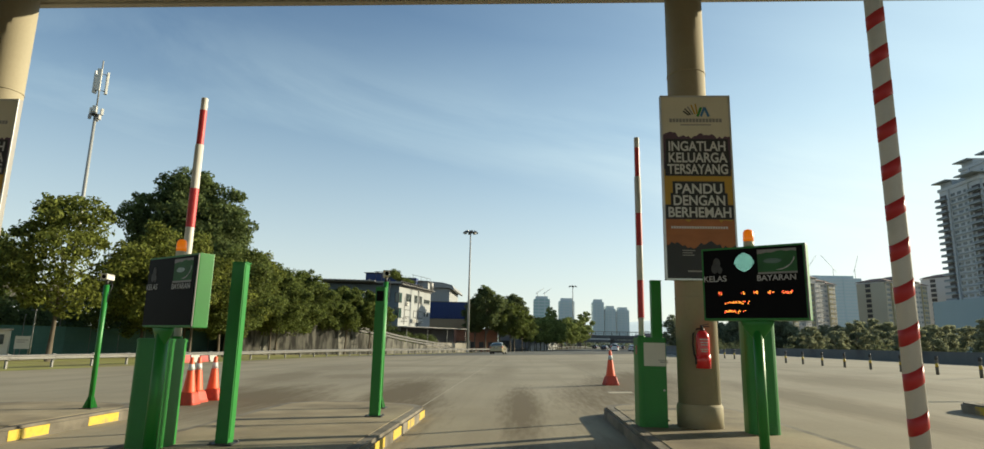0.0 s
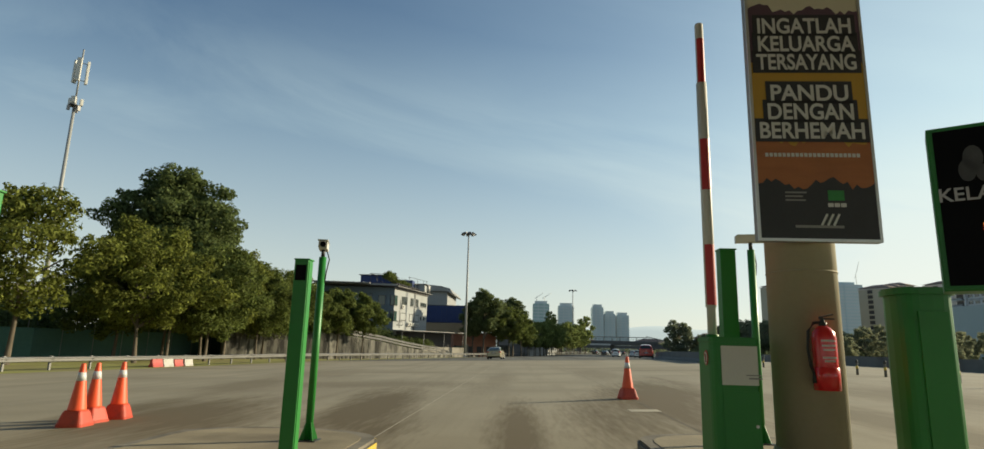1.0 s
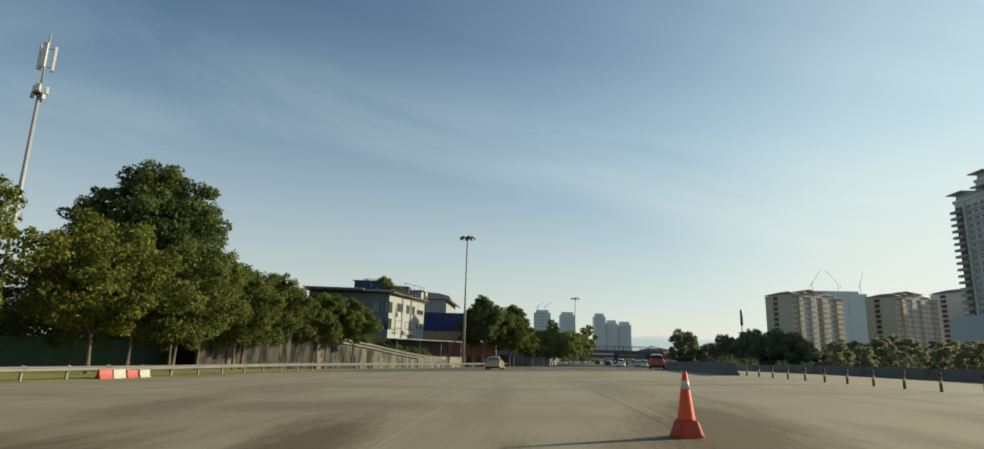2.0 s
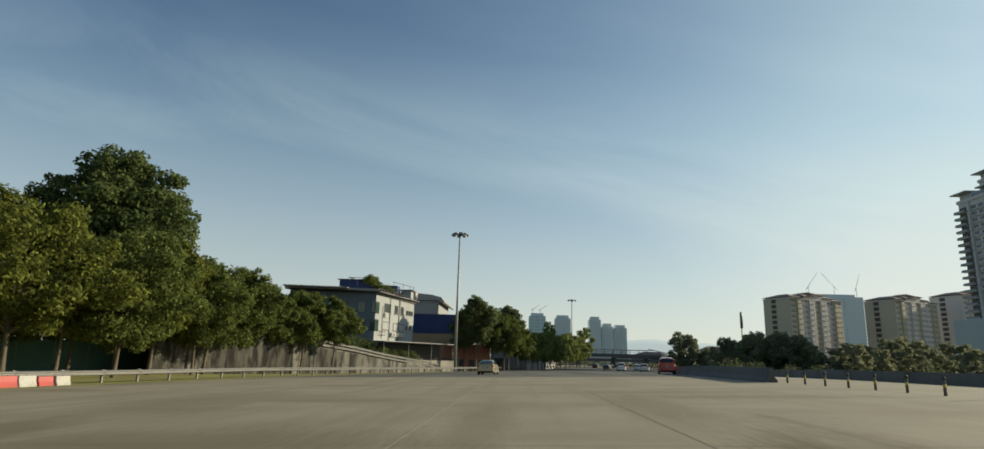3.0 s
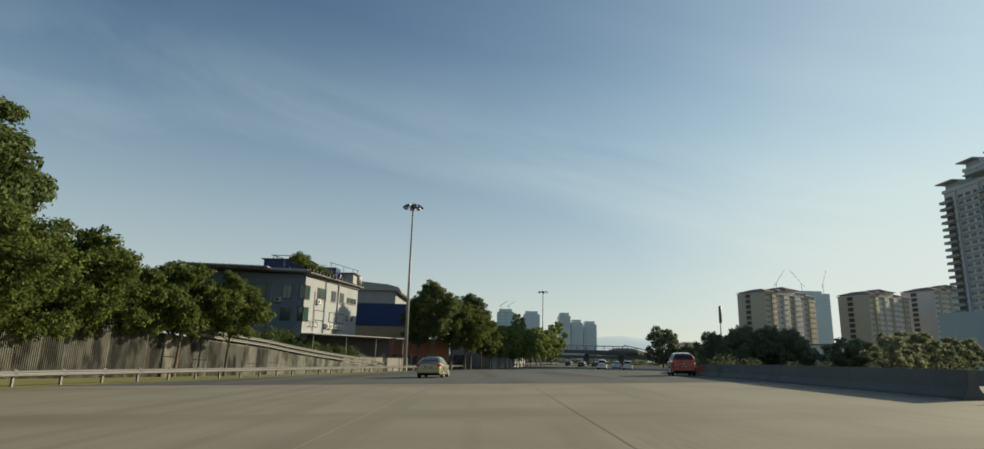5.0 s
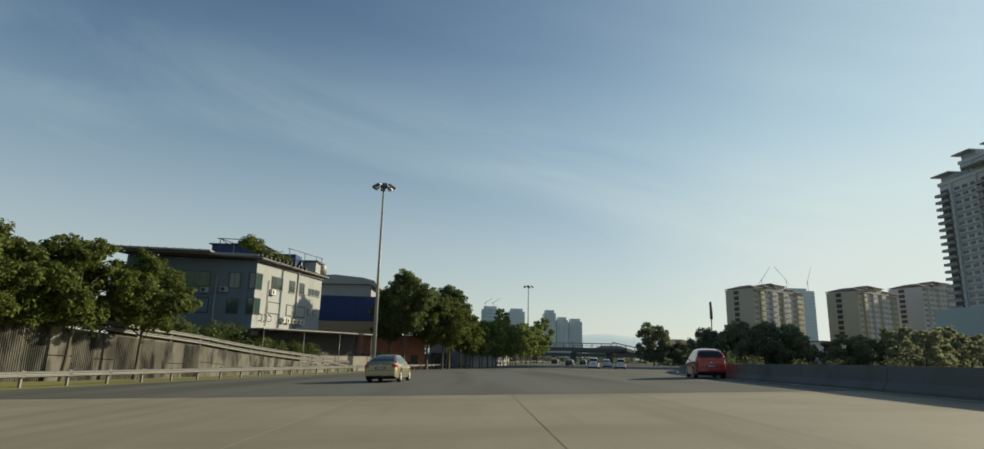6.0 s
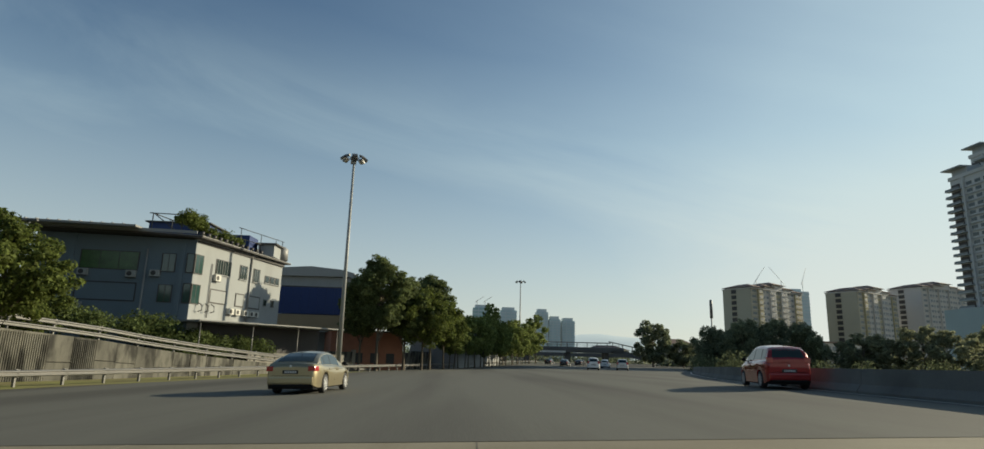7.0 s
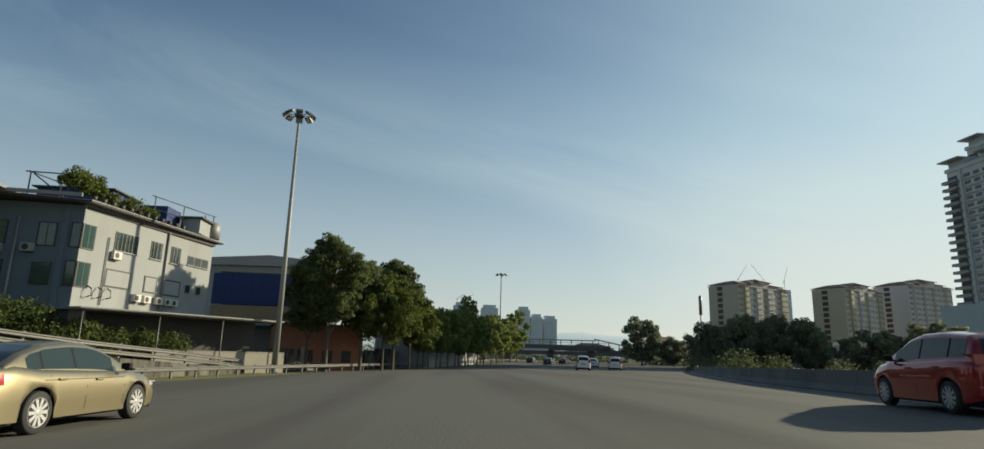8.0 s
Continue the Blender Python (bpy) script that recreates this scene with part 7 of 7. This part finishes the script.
# ---- vehicles ----
def car(m, P, paint, label, group="vehicles", wheel_style=8):
    """A car that faces +x, its middle over the origin."""
    root = thing("car", m, label, "car", group)
    L, W, H, wb, off = P["L"], P["W"], P["H"], P["wb"], P.get("off", 0.0)
    R = P.get("R", 0.31)
    ax = (off - wb / 2, off + wb / 2)
    deck, roof = P["deck"], P["roof"]
    arch = R + 0.055

    def zb(s):
        z = 0.21 if abs(s) < L / 2 - 0.5 else 0.21 + 0.10 * ((abs(s) - L / 2 + 0.5) / 0.5) ** 2
        for a in ax:
            if abs(s - a) < arch:
                z = max(z, R + math.sqrt(arch * arch - (s - a) ** 2))
        return z

    def hw(s):
        e = abs(s) / (L / 2)
        return W / 2 * (1 - 0.05 * e ** 3 - 0.10 * e ** 12)

    def zt(s):
        return lerp_table(deck, s)

    def ring(s):
        h, b, t = hw(s), zb(s), zt(s)
        lo = 0.21
        mid = 0.42 * t + 0.2
        pts = [(h * 0.965, b), (h * (0.985 if b < mid - 0.05 else 0.99), max(b + 0.01, min(mid - 0.16, t - 0.3))), (h, max(b + 0.02, mid)), (h * 0.985, max(b + 0.03, t - 0.17)), (h * 0.955, max(b + 0.04, t - 0.06)), (h * 0.88, t), (h * 0.45, t + 0.025), (0.0, t + 0.03)]
        return pts

    def side(s, z):
        pts = ring(s)
        for (y0, z0), (y1, z1) in zip(pts, pts[1:]):
            if z0 <= z <= z1:
                return y0 + (y1 - y0) * ((z - z0) / max(1e-6, z1 - z0))
        return pts[2][0]

    st = sorted(set([round(v, 4) for v in np.linspace(-L / 2, L / 2, 56)] + [round(a + arch * c, 4) for a in ax for c in (-1.0, -0.97, -0.9, -0.75, -0.5, 0, 0.5, 0.75, 0.9, 0.97, 1.0)]))
    bm = bmesh.new()
    rows = []
    for s in st:
        pts = ring(s)
        full = [(-y, z) for y, z in pts[:-1]] + [(0.0, pts[-1][1])] + [(y, z) for y, z in pts[-2::-1]]
        e = max(0.0, abs(s) - (L / 2 - 0.12)) / 0.12
        pull = 0.07 * e * e
        zc = 0.55
        rows.append([bm.verts.new((s, y * (1 - 0.05 * e), z + (zc - z) * pull)) for y, z in full])
    for a, b in zip(rows, rows[1:]):
        for k in range(len(a) - 1):
            bm.faces.new((a[k], b[k], b[k + 1], a[k + 1])).smooth = True
    for end in (rows[0], rows[-1]):
        bm.faces.new(end)
    bmesh.ops.recalc_face_normals(bm, faces=bm.faces[:])
    part("body", bm, paint, root)
    part("underbody", box(-L / 2 + 0.12, L / 2 - 0.12, -W / 2 + 0.14, W / 2 - 0.14, 0.17, 0.60), M["trim_black"], root)

    # greenhouse
    s0, s1 = roof[0][0], roof[-1][0]

    def zr(s):
        return lerp_table(roof, s)

    def gw(s):
        return W / 2 * 0.875

    def tw(s):
        k = (zr(s) - zt(s)) / max(0.01, H - zt(0))
        return gw(s) - W * 0.115 * max(0.0, min(1.0, k))

    ss = sorted(set([round(v, 4) for v in np.linspace(s0, s1, 34)] + [round(a, 4) for a, _ in roof]))
    bm = bmesh.new()
    rows = []
    for s in ss:
        b, t = zt(s) - 0.05, max(zr(s), zt(s) - 0.02)
        half = [(gw(s), b), (gw(s) + (tw(s) - gw(s)) * 0.86, b + (t - b) * 0.86), (tw(s) * 0.97, b + (t - b) * 0.95), (tw(s) * 0.86, t), (tw(s) * 0.4, t + 0.02), (0.0, t + 0.025)]
        full = [(-y, z) for y, z in half[:-1]] + [half[-1]] + [(y, z) for y, z in half[-2::-1]]
        rows.append([bm.verts.new((s, y, z)) for y, z in full])
    for a, b in zip(rows, rows[1:]):
        for k in range(len(a) - 1):
            bm.faces.new((a[k], b[k], b[k + 1], a[k + 1])).smooth = True
    bm.faces.new(rows[0])
    bm.faces.new(rows[-1])
    bmesh.ops.recalc_face_normals(bm, faces=bm.faces[:])
    part("cabin", bm, paint, root)

    def glass_side(sg, a0, a1, lo=0.13, hi=0.84, nm="side_window", mat=M["car_glass"]):
        bm = bmesh.new()
        rows = []
        for s in np.linspace(a0, a1, 9):
            b, t = zt(s) - 0.05, max(zr(s), zt(s) - 0.02)
            hi_s = hi if (t - b) > 0.3 else hi - 0.1
            rows.append([bm.verts.new((s, sg * (gw(s) + (tw(s) - gw(s)) * f + 0.006), b + (t - b) * f)) for f in (lo + 0.02, (lo + hi_s) / 2, hi_s)])
        for a, b in zip(rows, rows[1:]):
            for k in range(2):
                bm.faces.new((a[k], b[k], b[k + 1], a[k + 1]) if sg < 0 else (a[k + 1], b[k + 1], b[k], a[k])).smooth = True
        part(nm, bm, mat, root)

    for sg in (-1, 1):
        for a0, a1 in P["sides"]:
            glass_side(sg, a0, a1)
        for (_, a1), (b0, _) in zip(P["sides"], P["sides"][1:]):
            glass_side(sg, a1, b0, 0.14, 0.83, "pillar_trim", M["trim_black"])
    for nm, (a0, a1) in (("rear_window", P["rear"]), ("windscreen", P["front"])):
        bm = bmesh.new()
        rows = []
        for s in np.linspace(a0, a1, 8):
            rows.append([bm.verts.new((s, u * tw(s), max(zr(s), zt(s) - 0.02) + (0.031 - 0.022 * abs(u)) + 0.003)) for u in (-0.8, -0.4, 0, 0.4, 0.8)])
        for a, b in zip(rows, rows[1:]):
            for k in range(4):
                bm.faces.new((a[k], b[k], b[k + 1], a[k + 1])).smooth = True
        bmesh.ops.recalc_face_normals(bm, faces=bm.faces[:])
        part(nm, bm, M["car_glass"], root)

    def patch(nm, mat, sg, a0, a1, z0, z1, lift=0.004, n=6, lab=""):
        bm = bmesh.new()
        rows = []
        for s in np.linspace(a0, a1, n):
            rows.append([bm.verts.new((s, sg * (side(s, z) + lift), z)) for z in np.linspace(z0, z1, 4)])
        for a, b in zip(rows, rows[1:]):
            for k in range(3):
                bm.faces.new((a[k], b[k], b[k + 1], a[k + 1]) if sg < 0 else (a[k + 1], b[k + 1], b[k], a[k])).smooth = True
        return part(nm, bm, mat, root, lab)

    tb = zt(-L / 2 + 0.05)
    for sg in (-1, 1):
        for s in P["seams"]:
            patch("door_seam", M["trim_black"], sg, s - 0.006, s + 0.006, 0.30, zt(s) - 0.08, 0.002, 2)
        for s in P["handles"]:
            hz_ = zt(s) - 0.14
            part("door_handle", box(s - 0.09, s + 0.09, -0.018, 0.018, hz_ - 0.016, hz_ + 0.016, 0.008), paint, root, loc=(0, sg * (side(s, hz_) + 0.015), 0))
        mx_ = P["mirror"]
        mi = part("mirror", box(mx_ - 0.05, mx_ + 0.06, -0.10, 0.07, zt(mx_) + 0.03, zt(mx_) + 0.15, 0.04), M["trim_black"], root, loc=(0, sg * (W / 2 + 0.04), 0))
        part("mirror_foot", box(mx_ - 0.03, mx_ + 0.05, -0.15, 0.0, zt(mx_) + 0.01, zt(mx_) + 0.05), M["trim_black"], mi)
        lz0, lz1 = P["tail"]
        patch("tail_lamp", M["tail_red"], sg, -L / 2 + 0.02, -L / 2 + 0.34, lz0, lz1, 0.006)
        part("tail_lamp", box(-L / 2 - 0.008, -L / 2 + 0.05, sg * 0.42 * W - 0.17 if sg > 0 else sg * 0.42 * W - 0.05, sg * 0.42 * W + 0.05 if sg > 0 else sg * 0.42 * W + 0.17, lz0, lz1, 0.01), M["tail_red"], root)
        patch("head_lamp", M["rim"], sg, L / 2 - 0.36, L / 2 - 0.05, 0.61, 0.70, 0.005)
        # thin black strip paints the shade along the body crease
        if P.get("crease"):
            patch("crease_line", M["trim_black"], sg, -1.15, 0.98, P["crease"] - 0.005, P["crease"] + 0.005, 0.002, 12)
        patch("sill", paint, sg, ax[0] + arch + 0.02, ax[1] - arch - 0.02, 0.212, 0.27, 0.004)
    part("rear_bumper", box(-L / 2 - 0.022, -L / 2 + 0.1, -W * 0.42, W * 0.42, 0.33, 0.57, 0.05), paint, root)
    part("bumper_lip", box(-L / 2 - 0.005, -L / 2 + 0.12, -W * 0.34, W * 0.34, 0.25, 0.335, 0.02), M["trim_black"], root)
    part("boot_seam", box(-L / 2 - 0.004, -L / 2 + 0.02, -W * 0.36, W * 0.36, 0.595, 0.607), M["trim_black"], root)
    pl = part("number_plate", box(-L / 2 - 0.018, -L / 2 + 0.03, -0.26, 0.26, P["plate"] - 0.06, P["plate"] + 0.06, 0.006), M["plate"], root, "dark number plate with pale bars")
    for k in range(7):
        part("plate_bar", box(-L / 2 - 0.021, -L / 2 - 0.018, -0.2 + 0.058 * k, -0.162 + 0.058 * k, P["plate"] - 0.035, P["plate"] + 0.035), M["white_print"], pl)
    part("badge", lathe([(0.04, 0.0), (0.035, 0.012)], 14, "x"), M["aluminium"], root, loc=(-L / 2 - 0.014, 0, P["plate"] + 0.19))
    # wheels
    tyre = mesh_of("wheel", lathe([(R * 0.62, -0.095), (R * 0.93, -0.1), (R * 0.985, -0.085), (R, -0.05), (R, 0.05), (R * 0.985, 0.085), (R * 0.93, 0.1), (R * 0.62, 0.095)], 32, "y"), M["rubber"])
    rim = bmesh.new()
    n = wheel_style
    for k in range(n):
        a = 2 * math.pi * k / n
        c, s_ = math.cos(a), math.sin(a)
        px, pz = -s_, c
        w1, w2 = 0.020, 0.030
        vs = []
        for yy in (0.080, 0.104):
            for r_, w_ in ((0.04, w1), (R * 0.63, w2)):
                for q in (-1, 1):
                    vs.append(rim.verts.new((c * r_ + px * w_ * q, yy, s_ * r_ + pz * w_ * q)))
        for f in ((0, 1, 3, 2), (4, 6, 7, 5), (0, 4, 5, 1), (2, 3, 7, 6), (0, 2, 6, 4), (1, 5, 7, 3)):
            rim.faces.new([vs[i] for i in f])
    bmesh.ops.recalc_face_normals(rim, faces=rim.faces[:])
    rim_me = mesh_of("rim", rim, M["rim"])
    hub_me = mesh_of("hub", lathe([(0.06, 0.078), (0.06, 0.1), (0.03, 0.108)], 16, "y"), M["rim"])
    ring_me = mesh_of("rim_ring", lathe([(R * 0.60, 0.07), (R * 0.67, 0.1), (R * 0.69, 0.102), (R * 0.69, 0.07)], 32, "y"), M["rim"])
    disc_me = mesh_of("brake_disc", lathe([(R * 0.62, -0.06), (R * 0.62, 0.045)], 24, "y"), M["dark_metal"])
    for a in ax:
        for sg in (-1, 1):
            wh = part("wheel", tyre, None, root, loc=pose(a, sg * (W / 2 - 0.115), R, 0, 0, 0 if sg > 0 else 180))
            for nm, me in (("rim", rim_me), ("hub", hub_me), ("rim_ring", ring_me), ("brake_disc", disc_me)):
                part(nm, me, None, wh)
    if P.get("roof_rail"):
        for sg in (-1, 1):
            part("roof_rail", tube([(s0 + 0.7, sg * W * 0.33, H - 0.02), (0, sg * W * 0.34, H + 0.05), (0.5, sg * W * 0.33, H)], 0.02, 6), M["aluminium"], root)
    part("antenna", tube([(roof[1][0] + 0.35, 0, zr(roof[1][0] + 0.35)), (roof[1][0] + 0.2, 0, zr(roof[1][0] + 0.35) + 0.12)], 0.008, 6), M["trim_black"], root)
    return root


SEDAN = dict(L=4.54, W=1.79, H=1.41, wb=2.65, off=0.12, R=0.32, deck=[(-2.27, 0.879), (-2.2, 0.983), (-1.7, 1.011), (-1.2, 0.954), (0.9, 0.898), (1.15, 0.907), (1.8, 0.813), (2.15, 0.699), (2.27, 0.586)],
             roof=[(-1.92, 1.002), (-1.5, 1.191), (-0.95, 1.342), (-0.35, 1.403), (0.1, 1.394), (0.45, 1.332), (0.9, 1.134), (1.32, 0.898)],
             sides=[(-1.42, -1.10), (-1.05, -0.31), (-0.25, 0.76)], rear=(-1.82, -1.0), front=(0.5, 1.26), seams=(-1.0, -0.12, 0.98), handles=(-0.75, 0.2), mirror=0.86, tail=(0.75, 0.905), plate=0.72, crease=0.795)
HATCH = dict(L=4.0, W=1.72, H=1.60, wb=2.5, off=0.06, R=0.315, deck=[(-2.0, 0.98), (-1.92, 1.05), (-1.2, 1.05), (0.7, 0.99), (1.05, 1.0), (1.6, 0.90), (1.88, 0.76), (2.0, 0.62)],
             roof=[(-2.0, 1.05), (-1.84, 1.40), (-1.62, 1.52), (-0.7, 1.60), (0.0, 1.59), (0.4, 1.51), (0.95, 1.20), (1.3, 1.0)],
             sides=[(-1.66, -1.16), (-1.09, -0.14), (-0.07, 0.86)], rear=(-1.97, -1.76), front=(0.45, 1.22), seams=(-1.08, -0.1, 0.95), handles=(-0.85, 0.15), mirror=0.86, tail=(0.95, 1.14), plate=0.66)
MPV = dict(L=4.2, W=1.70, H=1.66, wb=2.75, off=0.05, R=0.31, deck=[(-2.1, 1.0), (-2.0, 1.04), (0.9, 0.98), (1.25, 1.0), (1.8, 0.9), (2.02, 0.76), (2.1, 0.62)],
           roof=[(-2.06, 1.04), (-1.93, 1.48), (-1.7, 1.6), (-0.7, 1.65), (0.1, 1.63), (0.5, 1.54), (1.0, 1.24), (1.4, 0.99)],
           sides=[(-1.78, -1.15), (-1.05, -0.15), (-0.05, 0.9)], rear=(-2.04, -1.88), front=(0.55, 1.32), seams=(-1.08, -0.1, 0.98), handles=(-0.8, 0.15), mirror=0.9, tail=(0.85, 1.2), plate=0.72)
SUV = dict(MPV, H=1.72, W=1.78, R=0.35, roof_rail=True)


def on_road(x, y, heading):
    """Pose of a car whose middle is at (x, y), heading in degrees right of +y, standing on the crossfall."""
    e = 0.5
    nx, ny = (gz(x + e, y) - gz(x - e, y)) / (2 * e), (gz(x, y + e) - gz(x, y - e)) / (2 * e)
    up = Vector((-nx, -ny, 1)).normalized()
    h = radians(heading)
    f = Vector((math.sin(h), math.cos(h), 0))
    f = (f - up * f.dot(up)).normalized()
    s = up.cross(f)
    m = Matrix((f, s, up)).transposed().to_4x4()
    m.translation = (x, y, gz(x, y) + (0.006 if y > 59.4 else 0.0))
    return m


car(on_road(-3.41, 74.0, 4), SEDAN, M["gold_paint"], "champagne gold saloon car standing on the asphalt carriageway", wheel_style=10)
car(on_road(14.5, 75.3, 11), HATCH, M["car_red"], "shiny red hatchback car near the median barrier", wheel_style=10)
car(on_road(19.9, 135.5, 11), MPV, M["car_white"], "white people carrier on the road ahead")
car(on_road(26.4, 145.0, 15), SUV, M["car_silver"], "pale silver sport utility car on the road ahead")
far = car(on_road(24.0, 184.0, 18), SEDAN, M["car_dark"], "dark saloon car far ahead")
copy_thing(far, on_road(31.0, 205.0, 20))
copy_thing(far, on_road(24.5, 212.0, 20))
copy_thing(far, on_road(37.0, 232.0, 22))
copy_thing(far, on_road(33.0, 240.0, 22))
car(on_road(30.0, 172.0, 18), HATCH, M["car_white"], "white hatchback car far ahead")
